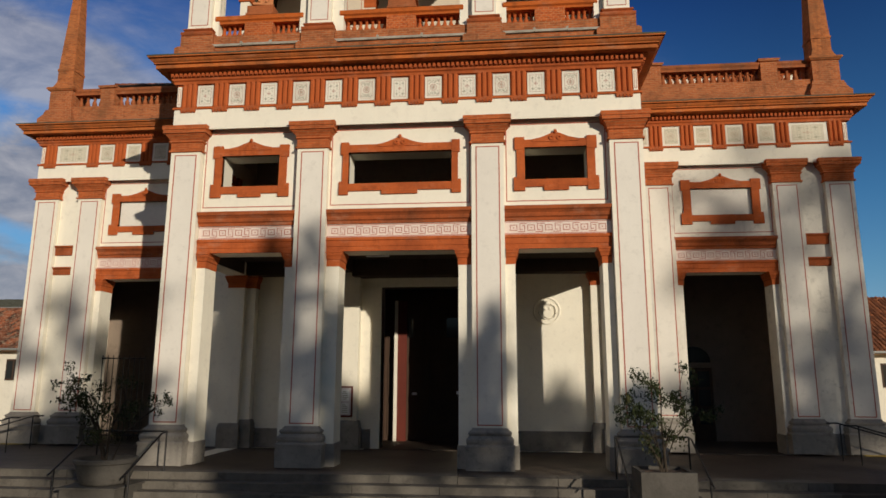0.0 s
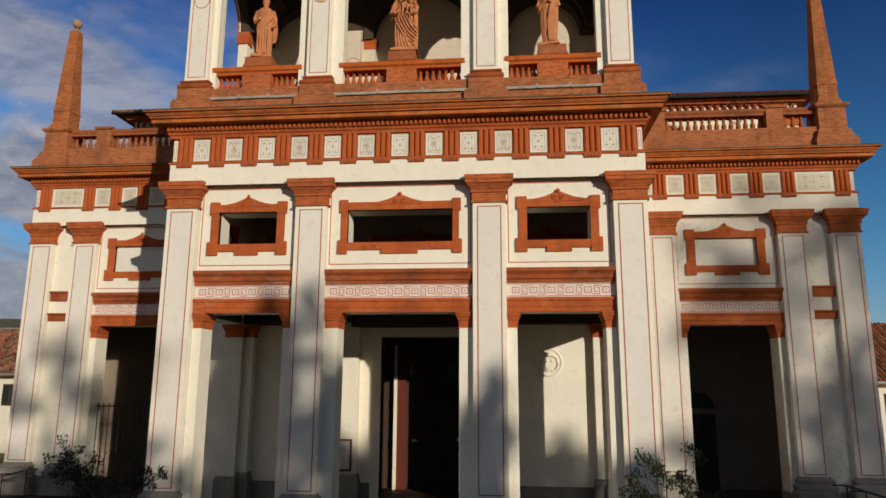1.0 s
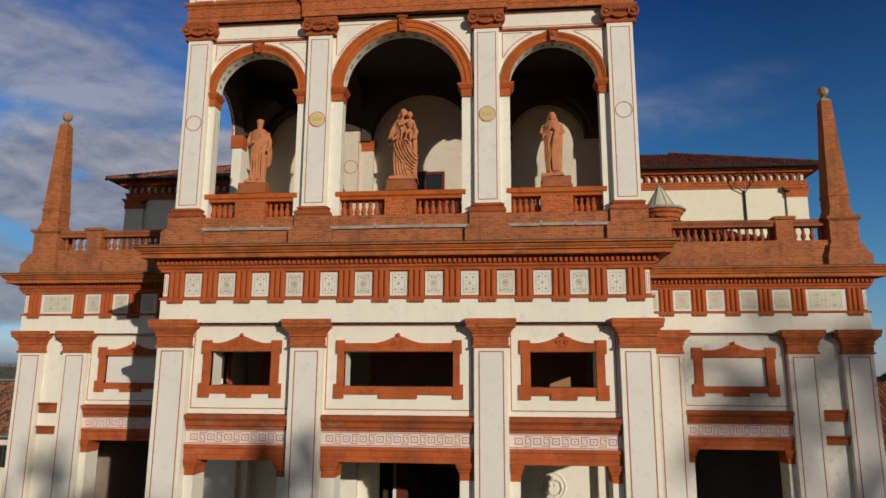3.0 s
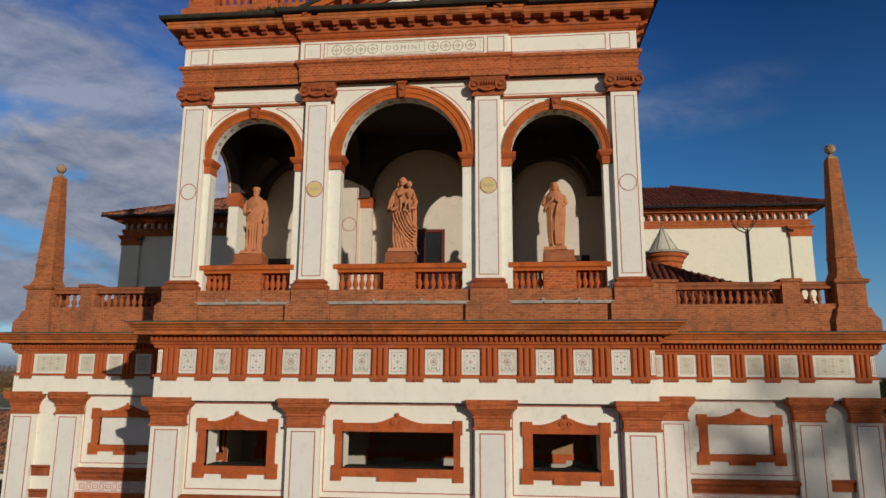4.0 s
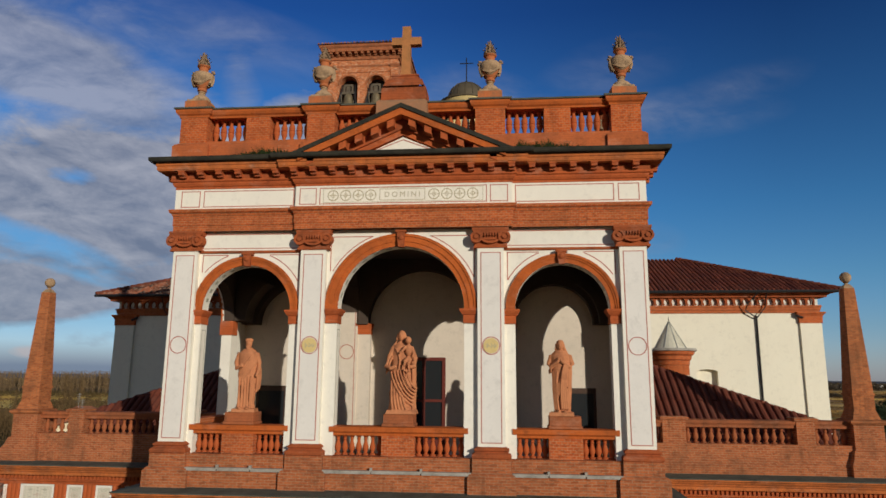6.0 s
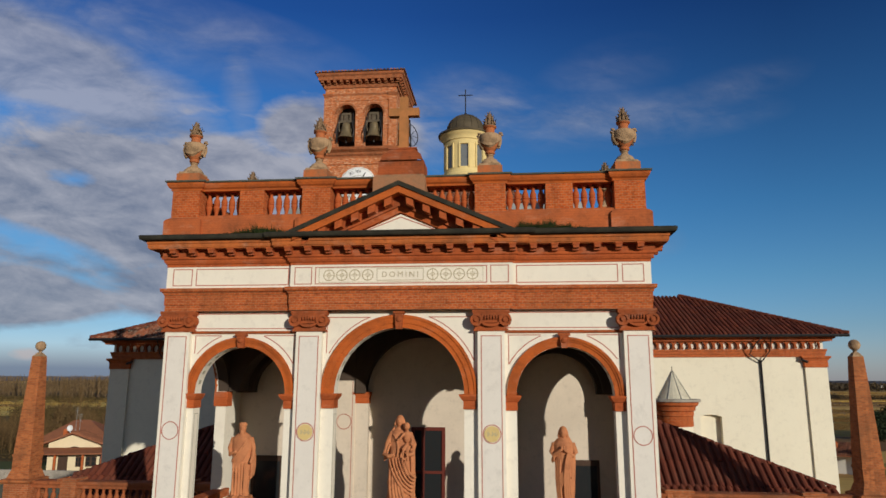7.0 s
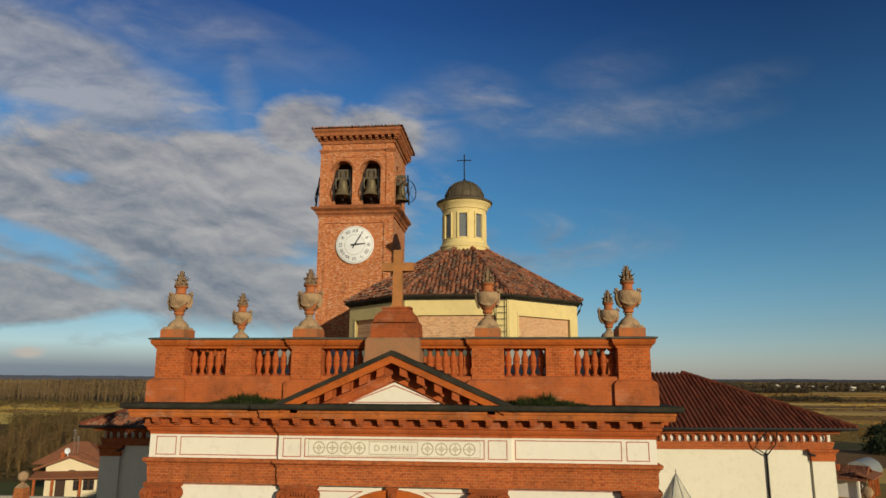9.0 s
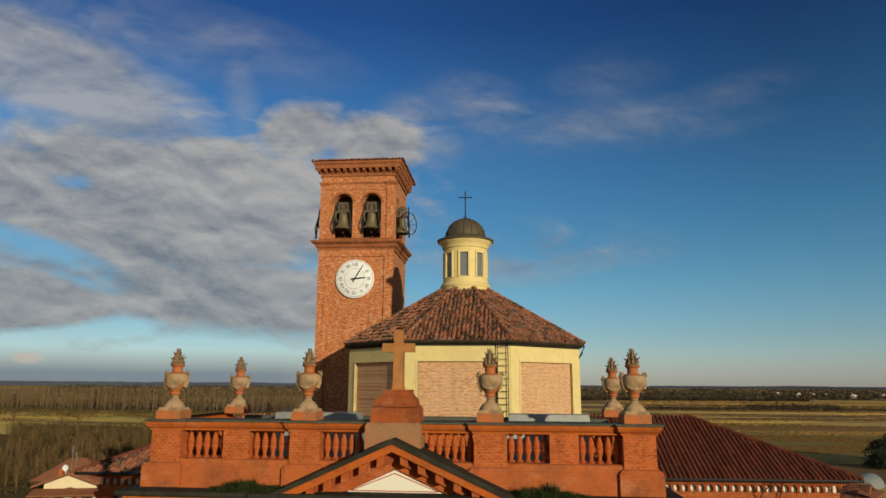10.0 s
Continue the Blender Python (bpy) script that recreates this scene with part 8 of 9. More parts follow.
cb = shape(Mesh().box(-0.10, 0.10, -0.38, 0.02, 0.10, 0.30).frustum(-0.10, 0.10, -0.22, 0.02, 0.0, 0.10, 0.0, 0.0), "corbel", OLDBRICK)
for k in range(13):
    piece("corbel", cb, tower, (TX - TW - 0.15 + 5.6 * k / 12, TY0, 38.34))
    piece("corbel", cb, tower, (TX + TW, TY0 - 0.15 + 5.6 * k / 12, 38.34), math.pi / 2)
rx, ry = TW + 0.66, TY0 + TW
m = Mesh().add([(TX - rx, ry - rx, 39.12), (TX + rx, ry - rx, 39.12), (TX + rx, ry + rx, 39.12), (TX - rx, ry + rx, 39.12), (TX, ry, 39.75)], [(0, 1, 4), (1, 2, 4), (2, 3, 4), (3, 0, 4), (3, 2, 1, 0)])
part("roof", m, TILES, tower)
t = Mesh()
h = math.hypot(rx, 0.63)
tiled(t, (TX - rx, ry - rx, 39.12), (1, 0, 0), (0, rx, 0.63), [(0, 0), (2 * rx, 0), (rx, h)], 0.24, 0.5, 0.10, 0.01, random.Random(9))
tiled(t, (TX + rx, ry - rx, 39.12), (0, 1, 0), (-rx, 0, 0.63), [(0, 0), (2 * rx, 0), (rx, h)], 0.24, 0.5, 0.10, 0.01, random.Random(10))
part("roof_tiles", t, TILES, tower)["kind"] = "stuff"

clock = thing("tower_clock", (TX, TY0 - 0.1, 30.68), "white tower clock with black roman numerals at five past three", "clock")
CF = lambda x, y, z: (TX + x, TY0 - 0.10 - z, 30.68 + y)
part("dial", Mesh(CF).lathe([(1.34, -0.08), (1.34, 0.04), (1.28, 0.07), (0.0, 0.07)], 48), WHITE, clock, "", True)
part("dial_ring", Mesh(lambda x, y, z: (TX + x, TY0 - 0.17 + y, 30.68 + z)).ring(0, 0, 0.70, 0.725, -0.006, 0.01, 40, 0, 2 * math.pi).ring(0, 0, 1.24, 1.27, -0.006, 0.01, 40, 0, 2 * math.pi), GREYLINE, clock)
for k, txt in enumerate(("XII", "I", "II", "III", "IIII", "V", "VI", "VII", "VIII", "IX", "X", "XI")):
    a = math.pi / 2 - k * math.pi / 6
    fc = bpy.data.curves.new("numeral", "FONT")
    fc.body, fc.size, fc.extrude, fc.align_x, fc.align_y, fc.offset = txt, 0.35, 0.006, "CENTER", "CENTER", 0.0
    fc.materials.append(BLACK)
    o = new("numeral", fc)
    o.parent = clock
    o.location = Vector((TX + 0.98 * math.cos(a), TY0 - 0.18, 30.68 + 0.98 * math.sin(a))) - where(clock)
    o.rotation_euler = (Matrix.Rotation(math.pi / 2, 3, "X") @ Matrix.Rotation(a - math.pi / 2, 3, "Z")).to_euler()


def pointer(name, deg, length, w):
    a = radians(90 - deg)
    d, q = Vector((math.cos(a), math.sin(a))), Vector((-math.sin(a), math.cos(a)))
    pts = [d * -0.28 + q * w, d * -0.28 - q * w, d * length * 0.8 - q * w * 0.8, d * length, d * length * 0.8 + q * w * 0.8]
    part(name, Mesh().prism([(TX + p.x, 30.68 + p.y) for p in pts], TY0 - 0.20, TY0 - 0.185), BLACK, clock)


pointer("minute_pointer", 31, 1.12, 0.045)
pointer("hour_pointer", 84, 0.80, 0.06)


def bell(x, y, wheel=0.0, k=1.0):
    b = thing("bell", (x, y, 34.2), "old bronze bell on its yoke in the belfry", "bell", "belfry bells")
    part("body", Mesh().lathe([(0.08 * k, 35.42), (0.24 * k, 35.40), (0.31 * k, 35.30), (0.335 * k, 35.02), (0.37 * k, 34.76), (0.44 * k, 34.52), (0.53 * k, 34.36), (0.60 * k, 34.28), (0.61 * k, 34.24), (0.56 * k, 34.22), (0.3, 34.6)], 24, (x, y, 0)).lathe([(0.343 * k, 34.98), (0.36 * k, 34.97), (0.36 * k, 34.94), (0.353 * k, 34.93)], 24, (x, y, 0)), BRONZE, b, "", True)
    m = Mesh().box(x - 0.52, x + 0.52, y - 0.12, y + 0.12, 35.44, 35.62).box(x - 0.14, x + 0.14, y - 0.10, y + 0.10, 35.62, 36.05).box(x - 0.34, x + 0.34, y - 0.10, y + 0.10, 36.02, 36.20)
    for s in (-1, 1):
        m.box(x + s * 0.30 - 0.06, x + s * 0.30 + 0.06, y - 0.10, y + 0.10, 35.62, 36.02)
        m.tube([(x + s * 0.46, y - 0.16, 35.5), (x + s * 0.50, y - 0.2, 35.1), (x + s * 0.42, y - 0.22, 34.7)], 0.045)
    part("yoke", m, YOKE, b, "heavy grey-brown iron yoke")
    for s in (-1, 1):
        part("bracket", Mesh().tube([(x + s * 0.62, y - 0.25, 33.9), (x + s * 0.56, y - 0.2, 34.9), (x + s * 0.48, y, 36.2)], 0.07, 0.05), IRON, b)
        part("lever", Mesh().tube([(x + s * 0.48, y - 0.3, 35.5), (x + s * 0.66, y - 0.42, 34.6), (x + s * 0.60, y - 0.42, 34.2)], 0.04), IRON, b)
    part("clapper", Mesh().tube([(x, y, 34.8), (x, y, 33.98)], 0.03).ball((x, y, 34.0), 0.08, 0.08, 0.10, 8, 6), IRON, b)
    if wheel:
        m = Mesh(lambda a, c, z: (x + 0.55 + a * 0.55 + c, y + a * 0.8, z)).ring(0, 35.0, 0.80, 0.84, -0.02, 0.02, 28, 0, 2 * math.pi)
        for q in range(4):
            a = q * math.pi / 4
            m.tube([(-0.8 * math.cos(a), 0, 35.0 - 0.8 * math.sin(a)), (0.8 * math.cos(a), 0, 35.0 + 0.8 * math.sin(a))], 0.015, None, 5)
        part("wheel", m, IRON, b, "iron bell wheel")
    return b


bells = [bell(TX - 1.02, TY0 + 0.10, 0.0, 1.05), bell(TX + 1.02, TY0 + 0.10, 0.0, 1.05), bell(TX + TW + 0.25, TY0 + 1.75, 1.0, 0.9), bell(TX - TW - 0.10, TY0 + 1.75, 0.0, 0.6)]
# the tower, its clock and its bells, brought together to their true size and place
for ob in [tower, clock] + bells:
    ob.location = Vector((-7.44, 27.0, 30.30)) + 0.969 * (ob.location - Vector((TX, TY0, 30.68)))
    ob.scale = (0.969, 0.969, 0.969)

# ---- planters, shrubs and handrails before the church ----
def shrub(at, seed, lumps):
    r = random.Random(seed)
    t = thing("shrub", at, "thin leafy shrub with bare lower stems in a stone planter", "shrub", "planted shrubs")
    stems, crown = Mesh(), Mesh()
    a = Vector(at)
    for dx, dz, spread, count in lumps:
        tip = a + Vector((dx, r.uniform(-0.25, 0.25), dz))
        mid = a + Vector((dx * 0.35 + r.uniform(-0.05, 0.05), r.uniform(-0.1, 0.1), dz * 0.5))
        stems.tube([tuple(a + Vector((r.uniform(-0.08, 0.08), r.uniform(-0.06, 0.06), -0.1))), tuple(mid), tuple(tip)], 0.028, 0.008, 6)
        for k in range(7):
            o = tip + Vector((r.gauss(0, spread), r.gauss(0, spread * 0.8), r.gauss(0, spread * 0.8)))
            stems.tube([tuple(mid.lerp(tip, r.uniform(0.5, 1.0))), tuple(o)], 0.009, 0.004, 4)
            leaves(crown, r, tuple(o), (spread * 0.6, spread * 0.55, spread * 0.55), count // 4, 0.036, 0.5)
    part("branchwork", stems, STEM, t, "thin dark bare stems")
    part("crown", crown, LEAF, t, "sparse dark green leaves")
    return t


def planter(x, y, seed, lumps, tub=False):
    p = thing("planter", (x, y, FLOOR - 0.35), "round grey stone tub on a plinth beside the steps" if tub else "square grey stone planter on a plinth beside the steps", "planter", "planters")
    z = FLOOR - 0.16
    part("plinth", Mesh().box(x - 0.62, x + 0.62, y - 0.62, y + 0.55, GROUND, z - 0.04).box(x - 0.68, x + 0.68, y - 0.68, y + 0.58, z - 0.04, z), PLANTER, p)
    if tub:
        part("tub", Mesh().lathe([(0.44, z), (0.50, z + 0.04), (0.56, z + 0.22), (0.62, z + 0.44), (0.66, z + 0.46), (0.67, z + 0.54), (0.64, z + 0.56), (0.58, z + 0.55), (0.54, z + 0.40)], 28, (x, y, 0)), PLANTER, p, "", True)
        part("soil", Mesh().lathe([(0.55, z + 0.42), (0.30, z + 0.46), (0.02, z + 0.47)], 20, (x, y, 0)), BARK, p, "dark soil")
        shrub((x, y, z + 0.46), seed, lumps)
        return
    m = Mesh()
    for xa, xb, ya, yb in ((-0.54, 0.54, -0.54, -0.44), (-0.54, 0.54, 0.44, 0.54), (-0.54, -0.44, -0.44, 0.44), (0.44, 0.54, -0.44, 0.44)):
        m.box(x + xa, x + xb, y + ya, y + yb, z, z + 0.50)
    part("box", m, PLANTER, p)
    part("soil", Mesh().box(x - 0.44, x + 0.44, y - 0.44, y + 0.44, z, z + 0.44), BARK, p, "dark soil")
    shrub((x, y, z + 0.44), seed, lumps)


planter(-6.15, -1.95, 31, [(-0.98, 1.80, 0.20, 200), (-0.62, 1.40, 0.22, 220), (-0.35, 1.0, 0.22, 170), (0.10, 1.0, 0.30, 260), (0.30, 1.35, 0.26, 220), (1.10, 1.30, 0.15, 150), (-0.85, 1.45, 0.20, 180)], True)
planter(5.92, -2.0, 32, [(-0.75, 1.30, 0.18, 220), (-0.35, 1.05, 0.22, 240), (0.0, 1.65, 0.24, 330), (0.45, 1.45, 0.24, 280), (0.75, 1.25, 0.18, 170), (-0.15, 0.75, 0.22, 200), (0.25, 0.8, 0.22, 200)])


def handrail(xa, xb):
    """Two sloping rails down the steps, joined at the top."""
    h = thing("handrail", ((xa + xb) / 2, -1.6, FLOOR), "thin black iron handrail round a planter", "handrail", "handrails")
    zt = FLOOR + 0.90
    part("top_rail", Mesh().tube([(xa, -1.05, zt), (xb, -1.05, zt)], 0.022), IRON, h)
    for x in (xa, xb):
        part("sloping_rail", Mesh().tube([(x, -1.05, zt), (x, -1.3, zt - 0.03), (x, -2.75, zt - 0.80)], 0.022), IRON, h)
        part("post", Mesh().tube([(x, -1.06, zt), (x, -1.06, FLOOR)], 0.020), IRON, h)
        part("post", Mesh().tube([(x, -2.55, zt - 0.70), (x, -2.55, GROUND)], 0.020), IRON, h)


handrail(5.12, 6.70)
handrail(-6.95, -5.25)
for s in (-1, 1):
    h = thing("ramp_rail", (s * 13.0, 3.3, FLOOR), "black iron rail along the side ramp", "handrail", "ramp rails")
    for y in (3.2, 2.2):
        part("rail", Mesh().tube([(s * 11.45, y, FLOOR + 0.98), (s * 11.75, y, FLOOR + 0.98), (s * 15.5, y, FLOOR - 0.1)], 0.022), IRON, h)
        for k, x in enumerate((11.8, 13.1, 14.4)):
            part("post", Mesh().tube([(s * x, y, FLOOR + 0.95 - 0.375 * k), (s * x, y, GROUND)], 0.018), IRON, h)


# ---- village and country behind ----
def gable_house(name, x, y, w, d, eave, ridge, turn, label, wall=HOUSEWALL, tiles=ROOFBROWN):
    """A two-storey house with a gable to the front, porch roof, windows and overhanging tile roof."""
    h = thing(name, (x, y, GROUND), label, "house")
    ca, sa = math.cos(radians(turn)), math.sin(radians(turn))

    def T(a, b, c):
        return (x + a * ca - b * sa, y + a * sa + b * ca, GROUND + c)

    part("wall", Mesh(T).prism([(-w, 0.0), (w, 0.0), (w, eave), (0.0, ridge), (-w, eave)], 0.0, d), wall, h)
    o = 1.5
    sl = (ridge - eave) / w
    for s in (-1, 1):
        part("roof", Mesh(T).prism([(0.0, ridge + 0.35), (0.0, ridge + 0.12), (s * (w + o), eave - sl * o + 0.12), (s * (w + o), eave - sl * o + 0.35)], -o, d + o), tiles, h)
    t = Mesh(T)
    for s in (-1, 1):
        tiled(t, (s * (w + o), -o, eave - sl * o + 0.35), (0, 1, 0), (-s * (w + o), 0, ridge - eave + sl * o), [(0, 0), (d + 2 * o, 0), (d + 2 * o, math.hypot(w + o, ridge - eave + sl * o)), (0, math.hypot(w + o, ridge - eave + sl * o))], 0.34, 1.2, 0.13, 0.01, random.Random(3))
    part("roof_tiles", t, tiles, h)["kind"] = "stuff"
    part("porch_roof", Mesh(T).add([(a, b, c) for a in (-w - 1.6, w + 1.6) for b, c in ((-2.7, 3.5), (0.1, 4.3), (0.1, 4.5), (-2.7, 3.7))], [(0, 1, 2, 3), (7, 6, 5, 4), (3, 2, 6, 7), (0, 4, 5, 1), (0, 3, 7, 4), (1, 5, 6, 2)]), tiles, h, "sloping porch roof")
    aw = part("attic_window", Mesh(T).box(-1.06, 1.06, -0.06, 0.05, eave - 1.45, eave - 1.02).ring(0.0, eave - 2.0, 0.9, 1.45, -0.06, 0.05, 12, 0.75, math.pi - 0.75), WOOD, h, "low arched attic window in dark wood")
    part("pane", Mesh(T).box(-0.80, -0.06, -0.075, -0.06, eave - 1.32, eave - 0.92).box(0.06, 0.80, -0.075, -0.06, eave - 1.32, eave - 0.92), GLASS, aw)
    part("door", Mesh(T).box(-0.4 * w - 0.8, -0.4 * w + 0.8, -0.06, 0.05, 0.1, 3.0), WOOD, h, "dark wooden double door")
    for a, wd, z0, z1 in ((0.2 * w, 0.45, 1.2, 2.9), (0.68 * w, 0.9, 1.2, 3.0)):
        win = part("window", Mesh(T).box(a - wd, a + wd, -0.10, 0.05, z0, z1), WOOD, h, "dark framed window")
        for u in (-0.5, 0.5):
            for v0, v1 in ((z0 + 0.2, (z0 + z1) / 2 - 0.06), ((z0 + z1) / 2 + 0.06, z1 - 0.2)):
                part("pane", Mesh(T).box(a + u * wd - wd * 0.3, a + u * wd + wd * 0.3, -0.115, -0.10, v0, v1), GLASS, win)
    if name == "farmhouse":
        # the main roof behind the front gable
        zl, zh = eave + 0.25, ridge + 2.0
        part("main_roof", Mesh(T).add([(-w - 3.4, 2.0, zl), (w + 1.2, 2.0, zl), (w + 1.2, d + 1.0, zl), (-w - 3.4, d + 1.0, zl), (-3.0, 7.5, zh), (-0.4, 7.5, zh)], [(0, 1, 5, 4), (1, 2, 5), (2, 3, 4, 5), (3, 0, 4), (3, 2, 1, 0)]), tiles, h, "hipped brown tile roof")
    for a in (-w - 1.0, -0.55 * w, 0.5 * w, w + 1.0):
        part("post", Mesh(T).box(a - 0.18, a + 0.18, -2.0, -1.65, 0.0, 3.6), BRICK, h)
    part("chimney", Mesh(T).box(-0.75 * w, -0.75 * w + 0.7, 3.0, 3.7, eave + 0.6, ridge + 0.6), BRICK, h)
    return h


gable_house("farmhouse", -73.7, 99.0, 4.3, 14.0, 5.2, 6.8, 14, "cream farmhouse with a brown tile gable roof and porch")
gable_house("village_house", -66.0, 126.0, 5.5, 10.0, 7.2, 9.6, 20, "white house with a red tile roof behind the farmhouse", HOUSEPALE)
aer = Mesh()
for dx, top in ((0.0, 11.3), (0.75, 10.2)):
    aer.tube([(-76.5 + dx, 103.0, GROUND + 6.6), (-76.5 + dx, 103.0, GROUND + top)], 0.03, 0.025, 6)
    for k in range(4):
        aer.tube([(-76.9 + dx, 103.0, GROUND + top - 1.5 + k * 0.4), (-76.1 + dx, 103.0, GROUND + top - 1.5 + k * 0.4)], 0.03, None, 4)
solid("aerial", aer, ZINC, "tall thin television aerials on the farmhouse roof", "aerial")
dish = Mesh(lambda x, y, z: (-76.2 + x, 101.0 - z, GROUND + 7.6 + y)).lathe([(0.1, 0.0), (0.4, 0.06), (0.56, 0.16), (0.54, 0.17), (0.1, 0.03)], 16).box(-0.05, 0.05, -1.2, 0.0, -0.1, 0.0)
solid("satellite_dish", dish, WHITE, "small white satellite dish on the farmhouse", "satellite dish", smooth=True)
part_wall = Mesh().box(-96, -55, 89.0, 89.4, GROUND, GROUND + 1.9)
solid("garden_wall", part_wall, LEDGE, "grey concrete garden wall before the farmhouse", "wall", kind="structure")
solid("undergrowth", Mesh().add([(-420, 118, GROUND + 0.03), (-40, 112, GROUND + 0.03), (-46, 236, GROUND + 0.03), (-420, 300, GROUND + 0.03)], [(0, 1, 2, 3)]), UNDERGROWTH, "dark brown undergrowth of a winter thicket", "undergrowth", kind="structure")
for ya, yb in ((262, 335), (352, 480)):
    solid("stubble_field", Mesh().add([(-560, ya + 70, GROUND + 0.05), (-70, ya - 20, GROUND + 0.05), (-80, yb - 20, GROUND + 0.05), (-560, yb + 80, GROUND + 0.05)], [(0, 1, 2, 3)]), STUBBLE, "strip of pale yellow stubble field", "field", kind="structure")
solid("lawn", Mesh().box(-110, -50, 89.4, 114, GROUND, GROUND + 0.04), LAWN, "green lawn round the farmhouse", "lawn", kind="structure")

# houses near the east side and the low roofs seen past both ends of the church


def low_house(x0, x1, y0, deep, eave, ridge, tiles, label):
    """A long low house, its tile roof sloping towards the square."""
    h = thing("village_house", ((x0 + x1) / 2, y0 + deep, GROUND), label, "house")
    part("wall", Mesh().box(x0, x1, y0 + 0.7, y0 + 2 * deep - 0.7, GROUND, eave + 0.2), HOUSEPALE, h, "grey-white plastered wall")
    yr = y0 + deep
    part("roof", Mesh(lambda a, b, c: (b, a, c)).prism([(y0, eave - 0.12), (yr, ridge - 0.12), (2 * yr - y0, eave - 0.12), (2 * yr - y0, eave + 0.05), (yr, ridge + 0.05), (y0, eave + 0.05)], x0 - 0.4, x1 + 0.4), tiles, h, "old tile roof")
    run = math.hypot(deep, ridge - eave)
    t = tiled(Mesh(), (x0 - 0.4, y0, eave + 0.05), (1, 0, 0), (0, deep, ridge - eave), [(0, 0), (x1 - x0 + 0.8, 0), (x1 - x0 + 0.8, run), (0, run)], 0.24, 0.45, 0.10, 0.014, random.Random(21), 0.02)
    part("roof_tiles", t, tiles, h)["kind"] = "stuff"
    part("gutter", Mesh().tube([(x0 - 0.4, y0 - 0.06, eave - 0.02), (x1 + 0.4, y0 - 0.06, eave - 0.02)], 0.07, 0.07, 8), ZINC, h, "grey metal gutter")
    n = int((x1 - x0) / 2.6)
    for k in range(n):
        x = x0 + (x1 - x0) * (k + 0.5) / n
        win = part("window", Mesh().box(x - 0.5, x + 0.5, y0 + 0.66, y0 + 0.72, eave - 1.9, eave - 0.6), WOOD, h, "dark framed window")
        for q in (-0.24, 0.24):
            part("pane", Mesh().box(x + q - 0.19, x + q + 0.19, y0 + 0.645, y0 + 0.662, eave - 1.8, eave - 0.7), GLASS, win)


low_house(-50.0, -26.5, 22.0, 5.6, 5.45, 8.45, TILES, "low village house with an old mottled tile roof")
low_house(-60.0, -29.0, 28.6, 2.6, 8.7, 9.5, SLATE, "grey-roofed house standing behind the low village house")
low_house(22.2, 44.0, 22.0, 5.6, 5.25, 8.75, ROOFBROWN, "low village house with a dark brown tile roof")
gh = thing("greenhouse", (80, 148, GROUND), "pale plastic tunnel greenhouse with a rounded roof", "greenhouse")
part("cover", Mesh(lambda x, y, z: (79 + x * 0.8 + y * 0.62, 146 + y * 0.8 - x * 0.5, GROUND + z)).ring(0, 0.0, 2.7, 2.85, 0, 11, 20).ring(0, 0.0, 0.0, 2.7, 0.0, 0.1, 20), ZINC, gh)
gable_house("shed", 66.0, 117.0, 3.2, 9.0, 3.6, 4.9, 55, "low shed with a red tile roof", HOUSEPALE)


def bare_tree(m, r, x, y, h, spread, n, w):
    """A leafless tree: a slender trunk, upward branches and fine twigs of width w."""
    m.tube([(x, y, GROUND), (x + r.gauss(0, 0.1), y, GROUND + h * 0.5), (x + r.gauss(0, 0.2), y, GROUND + h * 0.95)], 0.011 * h, 0.003 * h, 4)
    for k in range(n):
        z = h * r.uniform(0.12, 0.92)
        a = r.uniform(0, 6.28)
        q = spread * h * (1.1 - z / h) * r.uniform(0.5, 1.2) + 0.2
        b0 = Vector((x, y, GROUND + z))
        b1 = b0 + Vector((q * math.cos(a), q * math.sin(a), q * r.uniform(0.7, 2.0)))
        s = Vector((math.sin(a), -math.cos(a), 0)) * w
        m.add([tuple(b0 - s), tuple(b0 + s), tuple(b1)], [(0, 1, 2)])
        for j in range(3):
            c0 = b0.lerp(b1, r.uniform(0.3, 0.9))
            c1 = c0 + Vector((r.gauss(0, 0.45), r.gauss(0, 0.45), r.uniform(0.1, 0.9))) * q * 0.8
            m.add([tuple(c0 - s * 0.7), tuple(c0 + s * 0.7), tuple(c1)], [(0, 1, 2)])
    return m


def clump(m, r, x, y, h, wide, count, size):
    """A low bush of many small flakes."""
    for _ in range(count):
        a, q = r.uniform(0, 6.28), wide * r.random() ** 0.5
        z = GROUND + h * r.random() * (1 - 0.7 * (q / wide) ** 2)
        c = Vector((x + q * math.cos(a), y + q * math.sin(a), z))
        e = Vector((r.gauss(0, 1), r.gauss(0, 1), r.gauss(0, 0.7))) * size
        f = Vector((r.gauss(0, 1), r.gauss(0, 1), r.gauss(0, 0.7))) * size
        m.add([tuple(c), tuple(c + e), tuple(c + f)], [(0, 1, 2)])
    return m


r = random.Random(77)
m = Mesh()
for row in range(7):
    for k in range(140):
        x = -640 + k * 4.0 + r.gauss(0, 0.5)
        y = 515 + row * 15 + r.gauss(0, 1) - 0.16 * (x + 350)
        if x < -118:
            bare_tree(m, r, x, y, r.uniform(17.5, 20.5), 0.085, 34, 0.24)
solid("poplar_wood", m, POPLAR, "rows of tall bare winter poplars beyond the fields", "trees", kind="stuff")
solid("wood_floor", Mesh().add([(-660, 560, GROUND + 0.08), (-105, 470, GROUND + 0.08), (-100, 640, GROUND + 0.08), (-660, 760, GROUND + 0.08)], [(0, 1, 2, 3)]), UNDERGROWTH, "brown leaf litter under the poplars", "ground", kind="structure")
m = Mesh()
